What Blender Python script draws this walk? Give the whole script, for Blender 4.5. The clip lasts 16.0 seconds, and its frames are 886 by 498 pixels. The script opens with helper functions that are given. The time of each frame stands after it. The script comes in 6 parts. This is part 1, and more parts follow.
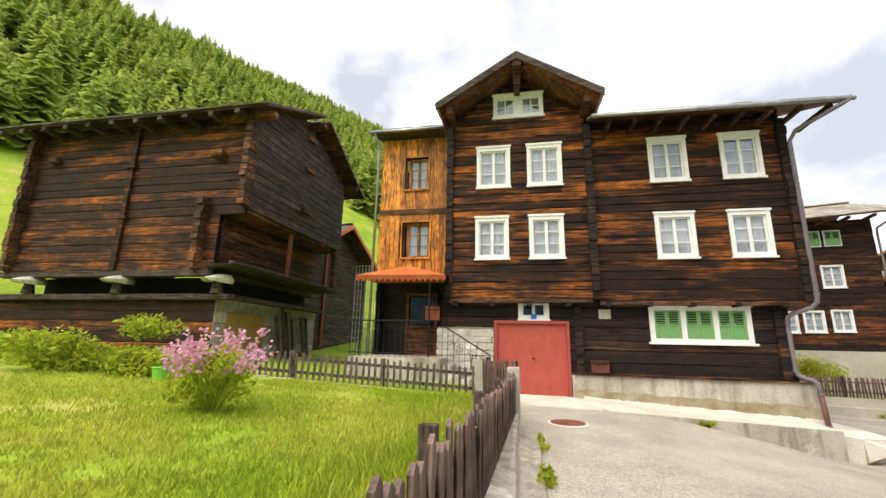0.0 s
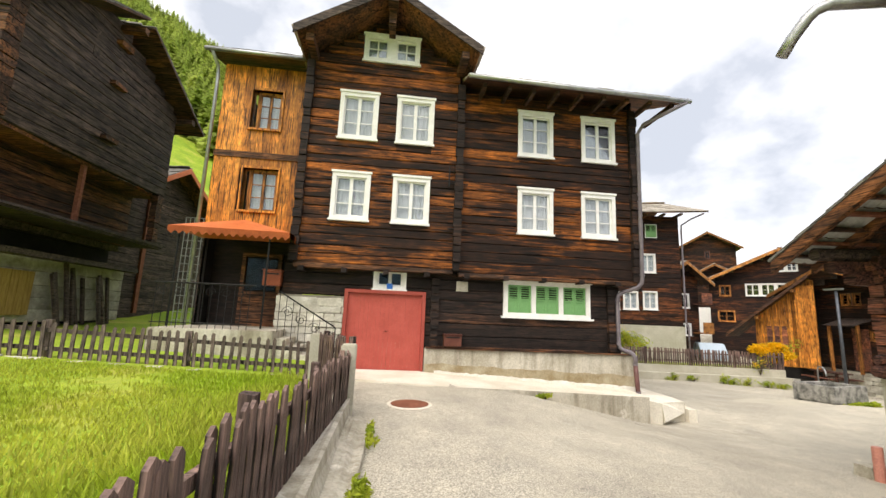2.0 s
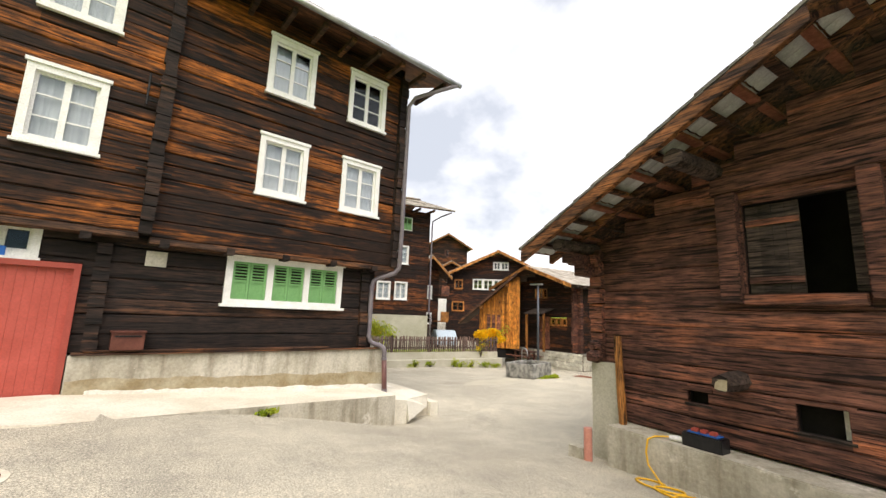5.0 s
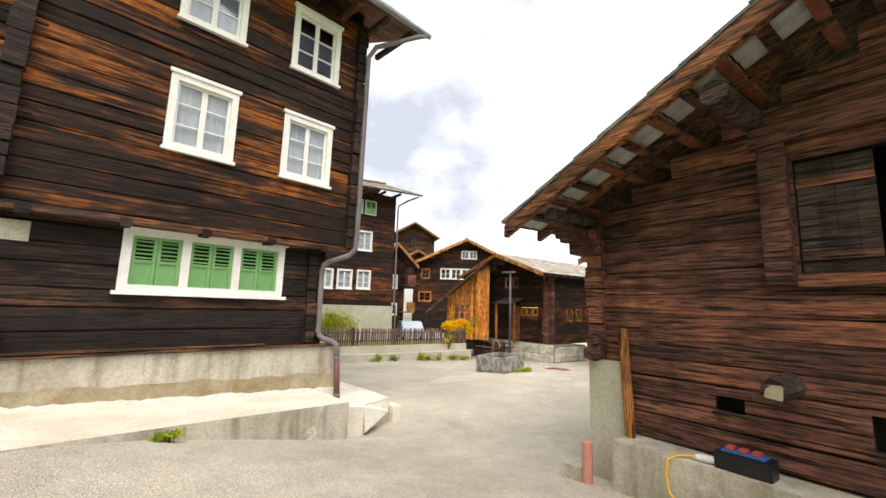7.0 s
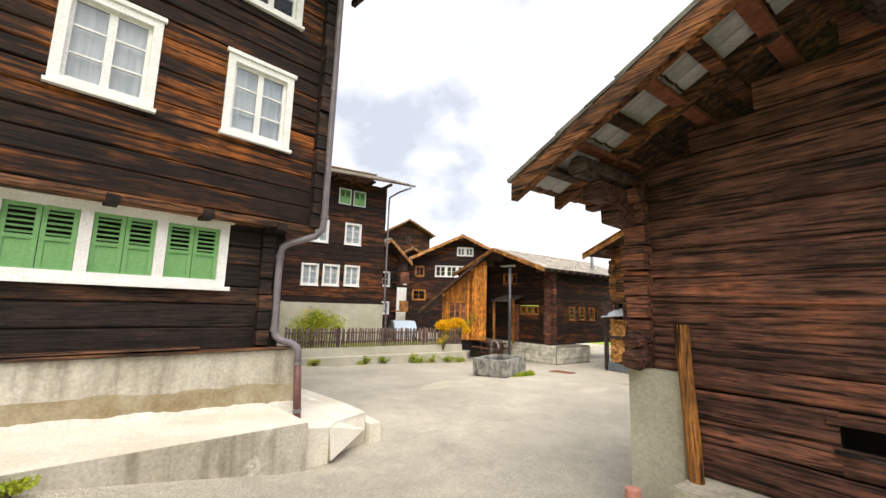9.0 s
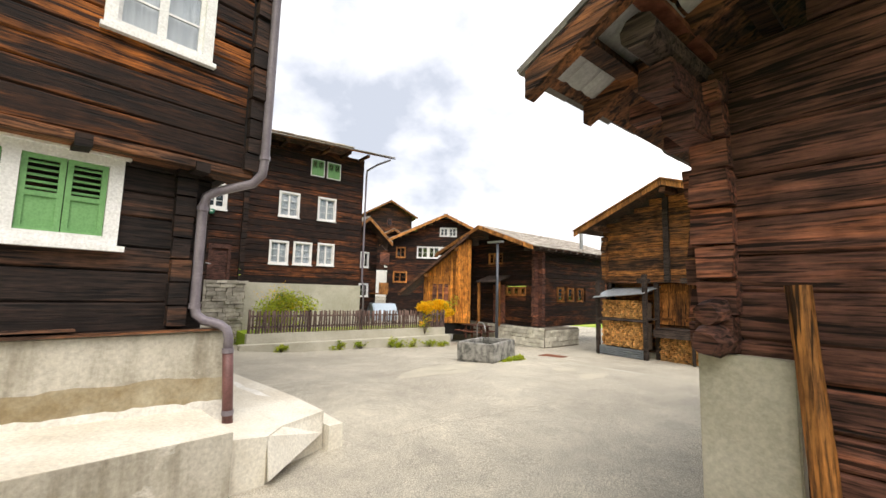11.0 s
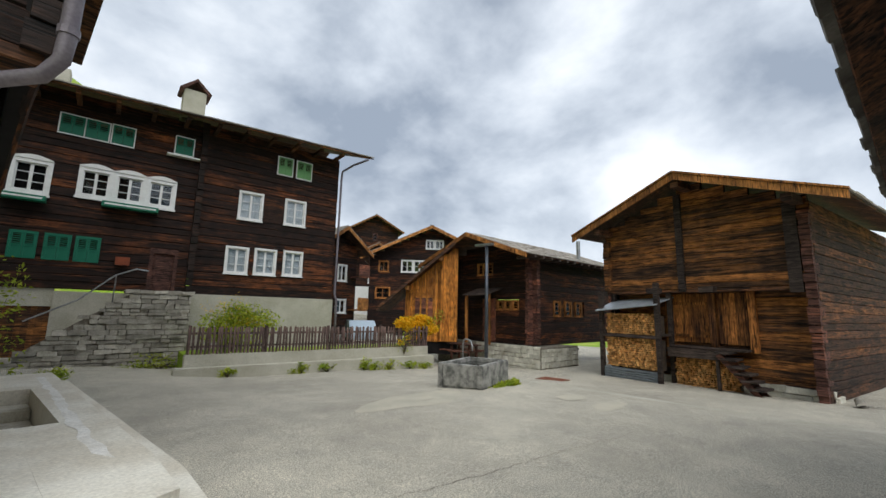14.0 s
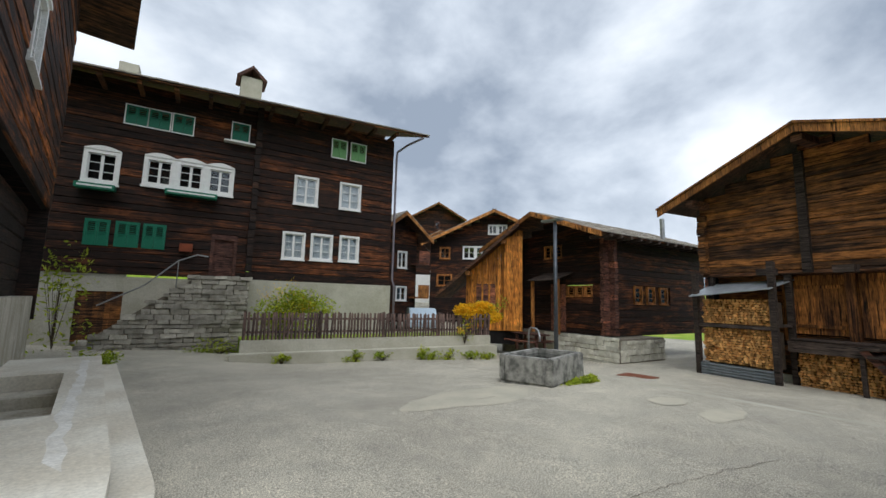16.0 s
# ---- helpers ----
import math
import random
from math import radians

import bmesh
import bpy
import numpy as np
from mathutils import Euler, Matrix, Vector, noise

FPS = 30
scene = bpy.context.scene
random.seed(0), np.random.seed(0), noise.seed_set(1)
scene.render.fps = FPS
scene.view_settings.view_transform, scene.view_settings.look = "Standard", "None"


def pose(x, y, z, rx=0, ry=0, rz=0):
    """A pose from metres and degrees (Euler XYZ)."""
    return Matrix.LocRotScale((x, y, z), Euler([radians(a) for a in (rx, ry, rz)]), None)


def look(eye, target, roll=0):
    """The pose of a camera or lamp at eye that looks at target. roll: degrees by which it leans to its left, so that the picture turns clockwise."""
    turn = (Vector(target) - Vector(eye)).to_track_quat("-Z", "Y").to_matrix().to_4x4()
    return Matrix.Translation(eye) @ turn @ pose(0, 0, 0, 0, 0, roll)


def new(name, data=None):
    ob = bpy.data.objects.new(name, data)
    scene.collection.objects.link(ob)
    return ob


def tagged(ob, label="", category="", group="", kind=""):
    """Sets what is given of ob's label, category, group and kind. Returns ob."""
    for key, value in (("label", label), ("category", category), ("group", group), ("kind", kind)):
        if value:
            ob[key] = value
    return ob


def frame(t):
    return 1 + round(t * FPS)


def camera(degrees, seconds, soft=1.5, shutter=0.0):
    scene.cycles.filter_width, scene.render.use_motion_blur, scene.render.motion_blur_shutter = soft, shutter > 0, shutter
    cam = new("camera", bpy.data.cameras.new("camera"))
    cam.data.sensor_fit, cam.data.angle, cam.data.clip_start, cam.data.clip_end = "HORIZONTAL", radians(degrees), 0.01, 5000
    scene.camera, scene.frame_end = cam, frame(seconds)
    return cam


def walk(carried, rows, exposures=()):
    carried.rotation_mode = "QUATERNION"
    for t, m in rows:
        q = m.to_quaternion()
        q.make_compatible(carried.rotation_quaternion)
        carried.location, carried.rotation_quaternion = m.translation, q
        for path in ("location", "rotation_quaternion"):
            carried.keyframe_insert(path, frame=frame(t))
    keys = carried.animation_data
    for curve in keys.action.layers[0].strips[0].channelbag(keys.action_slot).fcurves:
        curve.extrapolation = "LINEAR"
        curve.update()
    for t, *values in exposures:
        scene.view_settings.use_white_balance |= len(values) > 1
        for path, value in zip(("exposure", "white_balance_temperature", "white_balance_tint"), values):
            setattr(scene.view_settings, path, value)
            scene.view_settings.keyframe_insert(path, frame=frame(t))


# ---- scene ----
cam = camera(94.8, 16.0)
PATH = [
    (0, (0.147, -0.611, 1.384), (-0.225, 1.303, 1.828), 1.2),
    (0.5, (0.17, -0.27, 1.383), (-0.11, 1.662, 1.819), 1.5),
    (1, (0.293, 0.077, 1.38), (0.153, 2.032, 1.777), 1.9),
    (1.5, (0.418, 0.353, 1.431), (0.46, 2.322, 1.78), 2.3),
    (2, (0.549, 0.711, 1.444), (0.789, 2.67, 1.765), 2.3),
    (2.5, (0.682, 1.073, 1.443), (1.119, 3.0, 1.756), 2.3),
    (3, (0.888, 1.408, 1.47), (1.513, 3.28, 1.792), 2.7),
    (3.3, (0.964, 1.587, 1.431), (1.704, 3.414, 1.768), 2.8),
    (3.5, (1.059, 1.793, 1.443), (1.88, 3.582, 1.793), 2.8),
    (4, (1.247, 2.121, 1.444), (2.252, 3.812, 1.805), 2.7),
    (4.5, (1.5, 2.444, 1.45), (2.658, 4.036, 1.801), 2.5),
    (5, (1.717, 2.772, 1.438), (2.99, 4.282, 1.757), 2.2),
    (5.2, (1.793, 2.895, 1.429), (3.096, 4.38, 1.74), 2.1),
    (7.3, (3.018, 4.153, 1.396), (4.416, 5.555, 1.678), 1.8),
    (7.5, (3.162, 4.263, 1.376), (4.555, 5.67, 1.664), 1.9),
    (8, (3.46, 4.573, 1.334), (4.846, 5.986, 1.623), 2.0),
    (8.5, (3.785, 4.856, 1.294), (5.177, 6.262, 1.584), 1.8),
    (9, (4.138, 5.123, 1.291), (5.548, 6.513, 1.573), 1.7),
    (9.2, (4.264, 5.25, 1.272), (5.683, 6.632, 1.545), 1.7),
    (11.3, (5.609, 6.401, 1.055), (7.09, 7.728, 1.262), 1.3),
    (11.5, (5.78, 6.502, 1.032), (7.265, 7.827, 1.239), 1.1),
    (12, (6.103, 6.72, 0.99), (7.597, 8.033, 1.202), 0.9),
    (12.5, (6.442, 7.009, 0.939), (7.943, 8.308, 1.188), 0.9),
    (13, (6.807, 7.205, 0.877), (8.307, 8.492, 1.18), 1.3),
    (13.5, (7.112, 7.419, 0.824), (8.613, 8.699, 1.153), 1.3),
    (14, (7.421, 7.627, 0.806), (8.919, 8.916, 1.115), 1.3),
    (14.5, (7.771, 7.797, 0.762), (9.25, 9.114, 1.042), 1.5),
    (15, (8.096, 8.011, 0.7), (9.523, 9.387, 0.966), 1.7),
    (15.5, (8.333, 8.29, 0.692), (9.684, 9.742, 0.954), 1.6),
    (16, (8.633, 8.512, 0.668), (9.913, 10.028, 0.921), 1.4),
]
walk(cam, [(t, look(eye, target, roll)) for t, eye, target, roll in PATH],
     exposures=[(0.0, 0.8, 7000, 13), (5.0, 0.8, 7000, 13), (9.0, 0.8, 6900, 13), (11.5, 0.7, 6900, 13), (12.5, 0.48, 6800, 13), (13.5, 0.05, 6400, 9), (14.5, -0.12, 6050, 8), (16.0, -0.12, 6050, 8)])

# ---- world and sun ----
world = bpy.data.worlds.new("sky")
scene.world = world
world.use_nodes = True
wn, wl = world.node_tree.nodes, world.node_tree.links
wn.clear()


def wnode(kind, **kw):
    n = wn.new(kind)
    for k, v in kw.items():
        n.inputs[k].default_value = v
    return n


sky = wn.new("ShaderNodeTexSky")
sky.sky_type, sky.sun_disc = "NISHITA", False
sky.sun_elevation, sky.sun_rotation = radians(52), radians(75)
w_geo = wn.new("ShaderNodeTexCoord")
w_map = wn.new("ShaderNodeMapping")
w_map.inputs["Scale"].default_value = (1.0, 1.0, 1.5)
wl.new(w_geo.outputs["Generated"], w_map.inputs["Vector"])
big = wnode("ShaderNodeTexNoise", Scale=2.3, Detail=10.0, Roughness=0.52, Distortion=0.15)
wl.new(w_map.outputs[0], big.inputs["Vector"])
ramp = wn.new("ShaderNodeValToRGB")
ramp.color_ramp.elements[0].position, ramp.color_ramp.elements[0].color = 0.36, (0.40, 0.45, 0.53, 1)
ramp.color_ramp.elements[1].position, ramp.color_ramp.elements[1].color = 0.66, (1.28, 1.28, 1.28, 1)
mid = ramp.color_ramp.elements.new(0.5)
mid.color = (0.80, 0.84, 0.90, 1)
wl.new(big.outputs["Fac"], ramp.inputs[0])
sky_dim = wn.new("ShaderNodeMix")
sky_dim.data_type, sky_dim.blend_type = "RGBA", "MULTIPLY"
sky_dim.inputs[0].default_value = 1.0
sky_dim.inputs[7].default_value = (0.1, 0.1, 0.1, 1)
wl.new(sky.outputs[0], sky_dim.inputs[6])
sky_mix = wn.new("ShaderNodeMix")
sky_mix.data_type = "RGBA"
sky_mix.inputs[0].default_value = 0.93
wl.new(sky_dim.outputs[2], sky_mix.inputs[6])
wl.new(ramp.outputs[0], sky_mix.inputs[7])
w_bg = wnode("ShaderNodeBackground", Strength=1.0)
w_out = wn.new("ShaderNodeOutputWorld")
wl.new(sky_mix.outputs[2], w_bg.inputs["Color"])
wl.new(w_bg.outputs[0], w_out.inputs[0])

sun = new("sun", bpy.data.lights.new("sun", "SUN"))
sun.data.energy, sun.data.angle, sun.data.color = 2.0, radians(50), (1.0, 0.95, 0.88)
sun.matrix_world = look((0, 0, 60), (25, 35, 0))


# ---- materials ----
def mat(name, build, rough=0.8, metal=0.0):
    m = bpy.data.materials.new(name)
    m.use_nodes = True
    nt = m.node_tree
    b = nt.nodes["Principled BSDF"]
    b.inputs["Roughness"].default_value, b.inputs["Metallic"].default_value = rough, metal
    b.inputs["Specular IOR Level"].default_value = 0.3
    build(nt, b)
    return m


def nnoise(nt, scale, stretch=(1, 1, 1), detail=6.0, rough=0.6, coord="Object"):
    tc, mp, nz = nt.nodes.new("ShaderNodeTexCoord"), nt.nodes.new("ShaderNodeMapping"), nt.nodes.new("ShaderNodeTexNoise")
    mp.inputs["Scale"].default_value = stretch
    nz.inputs["Scale"].default_value, nz.inputs["Detail"].default_value, nz.inputs["Roughness"].default_value = scale, detail, rough
    if coord == "World":
        geo = nt.nodes.new("ShaderNodeNewGeometry")
        nt.links.new(geo.outputs["Position"], mp.inputs["Vector"])
    else:
        nt.links.new(tc.outputs[coord], mp.inputs["Vector"])
    nt.links.new(mp.outputs[0], nz.inputs["Vector"])
    return nz.outputs["Fac"]


def nramp(nt, fac, stops):
    r = nt.nodes.new("ShaderNodeValToRGB")
    el = r.color_ramp.elements
    for i, (p, c) in enumerate(stops):
        e = el[i] if i < 2 else el.new(p)
        e.position, e.color = p, (*c, 1)
    nt.links.new(fac, r.inputs[0])
    return r.outputs[0]


def nmix(nt, fac, a, b, mode="MIX"):
    n = nt.nodes.new("ShaderNodeMix")
    n.data_type, n.blend_type = "RGBA", mode
    for s, v in ((0, fac), (6, a), (7, b)):
        if isinstance(v, (int, float)):
            n.inputs[s].default_value = v
        elif isinstance(v, tuple):
            n.inputs[s].default_value = (*v, 1)
        else:
            nt.links.new(v, n.inputs[s])
    return n.outputs[2]


def nmath(nt, op, a, b):
    n = nt.nodes.new("ShaderNodeMath")
    n.operation = op
    for s, v in ((0, a), (1, b)):
        if isinstance(v, (int, float)):
            n.inputs[s].default_value = v
        else:
            nt.links.new(v, n.inputs[s])
    return n.outputs[0]


def nbump(nt, b, height, strength=0.4, dist=0.01):
    n = nt.nodes.new("ShaderNodeBump")
    n.inputs["Strength"].default_value, n.inputs["Distance"].default_value = strength, dist
    nt.links.new(height, n.inputs["Height"])
    nt.links.new(n.outputs[0], b.inputs["Normal"])


def rnd(nt, island=False):
    if island:
        return nt.nodes.new("ShaderNodeNewGeometry").outputs["Random Per Island"]
    return nt.nodes.new("ShaderNodeObjectInfo").outputs["Random"]


def wood(name, dark, mid_c, warm, warm_at=0.62, spread=0.5, along="x", rough=0.75, bump=0.5, island=False):
    """Weathered timber: streaks along the grain, warm patches, a shade of its own for each piece."""
    def build(nt, b):
        st = {"x": (0.55, 7, 11), "z": (9, 6, 0.5), "y": (9, 0.5, 9)}[along]
        st2 = {"x": (0.35, 1, 1.6), "z": (1.6, 1, 0.35), "y": (1.6, 0.35, 1.6)}[along]
        st3 = {"x": (2.6, 20, 34), "z": (34, 20, 2.6), "y": (34, 2.6, 34)}[along]
        st4 = {"x": (0.7, 9, 16), "z": (16, 9, 0.7), "y": (16, 0.7, 16)}[along]
        r = rnd(nt, island)
        streak, patch, fine = nnoise(nt, 1.5, st, 8), nnoise(nt, 1.3, st2, 4), nnoise(nt, 1.6, st3, 5)
        base = nramp(nt, streak, [(0.3, dark), (0.66, mid_c)])
        lift = nmath(nt, "ADD", nmath(nt, "MULTIPLY", patch, 0.55), nmath(nt, "MULTIPLY", nmath(nt, "ADD", nmath(nt, "MULTIPLY", streak, 0.9), nmath(nt, "MULTIPLY", r, 0.22)), spread))
        mask = nramp(nt, lift, [(warm_at - 0.10, (0, 0, 0)), (warm_at + 0.06, (1, 1, 1))])
        col = nmix(nt, mask, base, warm)
        col = nmix(nt, 1.0, col, nramp(nt, fine, [(0.36, (0.30, 0.30, 0.30)), (0.50, (0.95, 0.95, 0.95)), (0.66, (1.45, 1.42, 1.38))]), "MULTIPLY")
        col = nmix(nt, 1.0, col, nramp(nt, r, [(0.0, (0.68, 0.68, 0.68)), (1.0, (1.3, 1.28, 1.25))]), "MULTIPLY")
        crack, worn = nnoise(nt, 1.9, st4, 3, 0.45), nnoise(nt, 2.6, (1, 1, 1), 7, 0.65)
        gaps = nramp(nt, crack, [(0.385, (0.16, 0.15, 0.15)), (0.415, (1, 1, 1))])
        col = nmix(nt, 1.0, col, gaps, "MULTIPLY")
        col = nmix(nt, 1.0, col, nramp(nt, worn, [(0.32, (0.55, 0.52, 0.50)), (0.5, (1, 1, 1)), (0.68, (1.5, 1.45, 1.4))]), "MULTIPLY")
        nt.links.new(col, b.inputs["Base Color"])
        nbump(nt, b, nmath(nt, "ADD", nmath(nt, "ADD", fine, nmath(nt, "MULTIPLY", streak, 1.5)), gaps), bump, 0.014)
    return mat(name, build, rough)


def plain(name, a, c, scale=4.0, rough=0.7, metal=0.0, bump=0.15, stretch=(1, 1, 1), fine=40.0, coord="Object", stops=(0.35, 0.65), vary=0.0, island=False):
    """Two tones at two scales, with a fine relief."""
    def build(nt, b):
        n1, n2 = nnoise(nt, scale, stretch, 6, coord=coord), nnoise(nt, fine, stretch, 4, coord=coord)
        col = nramp(nt, n1, [(stops[0], a), (stops[1], c)])
        col = nmix(nt, 1.0, col, nramp(nt, n2, [(0.3, (0.82, 0.82, 0.82)), (0.7, (1.12, 1.12, 1.12))]), "MULTIPLY")
        if vary:
            col = nmix(nt, 1.0, col, nramp(nt, rnd(nt, island), [(0, (1 - vary,) * 3), (1, (1 + vary,) * 3)]), "MULTIPLY")
        nt.links.new(col, b.inputs["Base Color"])
        nbump(nt, b, nmath(nt, "ADD", n1, n2), bump, 0.01)
    return mat(name, build, rough, metal)


M_HOUSE = wood("dark_larch", (0.009, 0.0042, 0.0024), (0.042, 0.016, 0.007), (0.32, 0.10, 0.016), 0.635, 0.5)
M_HOUSE2 = wood("brown_larch", (0.009, 0.0045, 0.0035), (0.036, 0.015, 0.009), (0.17, 0.055, 0.017), 0.655, 0.5)
M_HOUSE_LOW = wood("black_larch", (0.008, 0.0055, 0.005), (0.030, 0.018, 0.014), (0.09, 0.04, 0.02), 0.70, 0.5)
M_GRAN = wood("granary_larch", (0.018, 0.010, 0.007), (0.042, 0.017, 0.009), (0.27, 0.085, 0.016), 0.645, 0.5)
M_GREY = wood("grey_timber", (0.024, 0.018, 0.015), (0.095, 0.070, 0.060), (0.17, 0.11, 0.08), 0.75, 0.5)
M_GREYZ = wood("grey_pickets", (0.07, 0.052, 0.045), (0.20, 0.16, 0.14), (0.24, 0.19, 0.16), 0.75, 0.5, along="z")
M_BROWNZ = wood("brown_pickets", (0.07, 0.045, 0.040), (0.19, 0.13, 0.115), (0.24, 0.18, 0.16), 0.75, 0.5, along="z")
M_BEAM = wood("beam_timber", (0.024, 0.014, 0.010), (0.10, 0.05, 0.03), (0.22, 0.09, 0.035), 0.64, 0.5)
M_BARN = wood("barn_timber", (0.050, 0.025, 0.020), (0.175, 0.078, 0.058), (0.33, 0.115, 0.056), 0.69, 0.5)
M_BARNZ = wood("barn_post_timber", (0.055, 0.022, 0.015), (0.19, 0.075, 0.05), (0.30, 0.11, 0.06), 0.66, 0.5, along="z")
M_ORANGE = wood("oiled_boards", (0.36, 0.12, 0.016), (0.56, 0.21, 0.030), (0.66, 0.27, 0.045), 0.6, 0.5, along="z", rough=0.55, bump=0.25)
M_POSTW = wood("oiled_post", (0.22, 0.085, 0.02), (0.38, 0.16, 0.045), (0.5, 0.22, 0.06), 0.6, 0.5, along="z", rough=0.6)
M_BARN3 = wood("barn_honey", (0.030, 0.016, 0.010), (0.11, 0.058, 0.032), (0.34, 0.14, 0.038), 0.585, 0.5)
M_WHITE = plain("white_paint", (0.74, 0.74, 0.72), (0.84, 0.84, 0.83), 5, 0.5, bump=0.05)
M_RED = plain("red_paint", (0.40, 0.075, 0.055), (0.47, 0.095, 0.072), 3, 0.5, bump=0.08)
M_REDF = plain("red_trim", (0.30, 0.055, 0.04), (0.37, 0.075, 0.055), 3, 0.55, bump=0.08)
M_GREEN = plain("green_paint", (0.15, 0.34, 0.13), (0.20, 0.42, 0.17), 4, 0.5, bump=0.08)
M_DGREEN = plain("dark_green_paint", (0.015, 0.14, 0.085), (0.025, 0.19, 0.115), 4, 0.5, bump=0.08)


def build_old_concrete(nt, b):
    big_n, spots, fine, runs = nnoise(nt, 0.9, detail=6), nnoise(nt, 1.6, (1, 1, 1.2), 9, 0.68), nnoise(nt, 25, detail=5), nnoise(nt, 2.0, (2.2, 2.2, 0.25), 6)
    col = nramp(nt, big_n, [(0.36, (0.37, 0.34, 0.27)), (0.62, (0.53, 0.50, 0.43))])
    col = nmix(nt, 1.0, col, nramp(nt, runs, [(0.34, (0.66, 0.64, 0.60)), (0.52, (1, 1, 1)), (0.7, (1.1, 1.1, 1.1))]), "MULTIPLY")
    col = nmix(nt, nramp(nt, spots, [(0.60, (0, 0, 0)), (0.66, (0.85, 0.85, 0.85))]), col, (0.70, 0.67, 0.60))
    col = nmix(nt, 1.0, col, nramp(nt, fine, [(0.3, (0.78, 0.78, 0.77)), (0.7, (1.14, 1.14, 1.13))]), "MULTIPLY")
    nt.links.new(col, b.inputs["Base Color"])
    nbump(nt, b, nmath(nt, "ADD", spots, fine), 0.4, 0.012)


M_CONC = mat("concrete", build_old_concrete, 0.87)
M_STAIN = plain("stained_concrete", (0.26, 0.20, 0.11), (0.42, 0.37, 0.26), 2.2, 0.9, bump=0.3, fine=25)
M_CONCN = plain("new_concrete", (0.60, 0.55, 0.45), (0.73, 0.70, 0.61), 0.8, 0.85, bump=0.2, fine=30, stops=(0.4, 0.62))
M_CONCW = plain("wall_concrete", (0.40, 0.38, 0.30), (0.52, 0.50, 0.42), 1.1, 0.9, bump=0.3, fine=28)
M_STONE = plain("wall_stone", (0.26, 0.24, 0.20), (0.46, 0.43, 0.37), 3, 0.9, bump=0.6, fine=22, vary=0.25)
M_STONEL = plain("pale_stone", (0.42, 0.40, 0.33), (0.66, 0.64, 0.56), 2.5, 0.9, bump=0.6, fine=22, vary=0.2)
M_MORTAR = plain("mortar", (0.16, 0.14, 0.11), (0.26, 0.23, 0.19), 6, 0.95, bump=0.4)
M_GRANITE = plain("granite", (0.13, 0.13, 0.12), (0.36, 0.35, 0.32), 5, 0.9, bump=0.9, fine=45, stops=(0.38, 0.6))
M_SLATE = plain("roof_slate", (0.10, 0.095, 0.085), (0.21, 0.20, 0.18), 3, 0.85, bump=0.4, vary=0.3, island=True)
M_TILEP = plain("pale_roof_slab", (0.30, 0.27, 0.23), (0.44, 0.40, 0.35), 3, 0.85, bump=0.3, vary=0.25, island=True)
M_PIPEG = plain("grey_pvc_pipe", (0.15, 0.13, 0.15), (0.22, 0.195, 0.215), 4, 0.35, 0.15, bump=0.05)
M_LIMEW = plain("lime_efflorescence", (0.66, 0.63, 0.56), (0.80, 0.78, 0.73), 3, 0.9, bump=0.25, fine=30)
M_ETER = plain("grey_corrugated_sheet", (0.34, 0.35, 0.35), (0.50, 0.51, 0.51), 3, 0.8, bump=0.2)
M_IRON = plain("wrought_iron", (0.012, 0.012, 0.013), (0.03, 0.03, 0.03), 9, 0.5, 0.6, bump=0.1)
M_ZINC = plain("zinc_pipe", (0.30, 0.31, 0.32), (0.42, 0.43, 0.44), 5, 0.42, 0.75, bump=0.05)
M_PIPER = plain("brown_pipe", (0.12, 0.055, 0.05), (0.17, 0.08, 0.075), 5, 0.45, bump=0.05)
M_RUST = plain("rusty_cast_iron", (0.16, 0.055, 0.03), (0.28, 0.11, 0.065), 12, 0.8, 0.2, bump=0.4)
M_CURTAIN = plain("white_curtain", (0.55, 0.57, 0.60), (0.78, 0.79, 0.80), 3, 0.95, bump=0.2, stretch=(9, 1, 0.6))
# Near-black: shade painted into openings, also the core behind logs and boards.
M_DARK = plain("dark_shade_backing", (0.006, 0.005, 0.005), (0.014, 0.012, 0.011), 3, 0.9)
M_CANOPY = plain("orange_tin", (0.50, 0.12, 0.035), (0.62, 0.17, 0.05), 3, 0.5, bump=0.06)
M_MAILR = plain("copper_box", (0.22, 0.06, 0.03), (0.30, 0.085, 0.04), 4, 0.4, 0.3)
M_MAILB = plain("brown_box", (0.09, 0.03, 0.02), (0.14, 0.05, 0.035), 4, 0.45)
M_BLUE = plain("blue_plate", (0.02, 0.13, 0.5), (0.03, 0.17, 0.58), 4, 0.4)
M_SHEET = plain("corrugated_steel", (0.40, 0.44, 0.48), (0.54, 0.58, 0.62), 4, 0.45, 0.5)
M_LOGEND = plain("firewood_ends", (0.34, 0.17, 0.06), (0.58, 0.33, 0.13), 3, 0.85, bump=0.3, vary=0.4, fine=14)
M_BLACK = plain("black_plastic", (0.008, 0.008, 0.01), (0.02, 0.02, 0.022), 6, 0.4)
M_YELLOW = plain("yellow_cable", (0.75, 0.42, 0.02), (0.85, 0.5, 0.04), 6, 0.45)
M_PINKP = plain("pink_pipe", (0.52, 0.22, 0.17), (0.6, 0.27, 0.21), 6, 0.6)
M_POLE = plain("lamp_pole", (0.07, 0.08, 0.095), (0.11, 0.12, 0.14), 6, 0.45, 0.5)
M_LEAF = plain("leaves", (0.24, 0.34, 0.025), (0.50, 0.54, 0.05), 2.0, 0.7, vary=0.35, island=True, coord="World")
M_LARCH = plain("larch_needles", (0.26, 0.36, 0.055), (0.44, 0.51, 0.11), 0.12, 0.85, vary=0.4, island=True, coord="World", fine=2.0)
M_BARK = plain("bark", (0.05, 0.035, 0.025), (0.10, 0.075, 0.055), 8, 0.9)
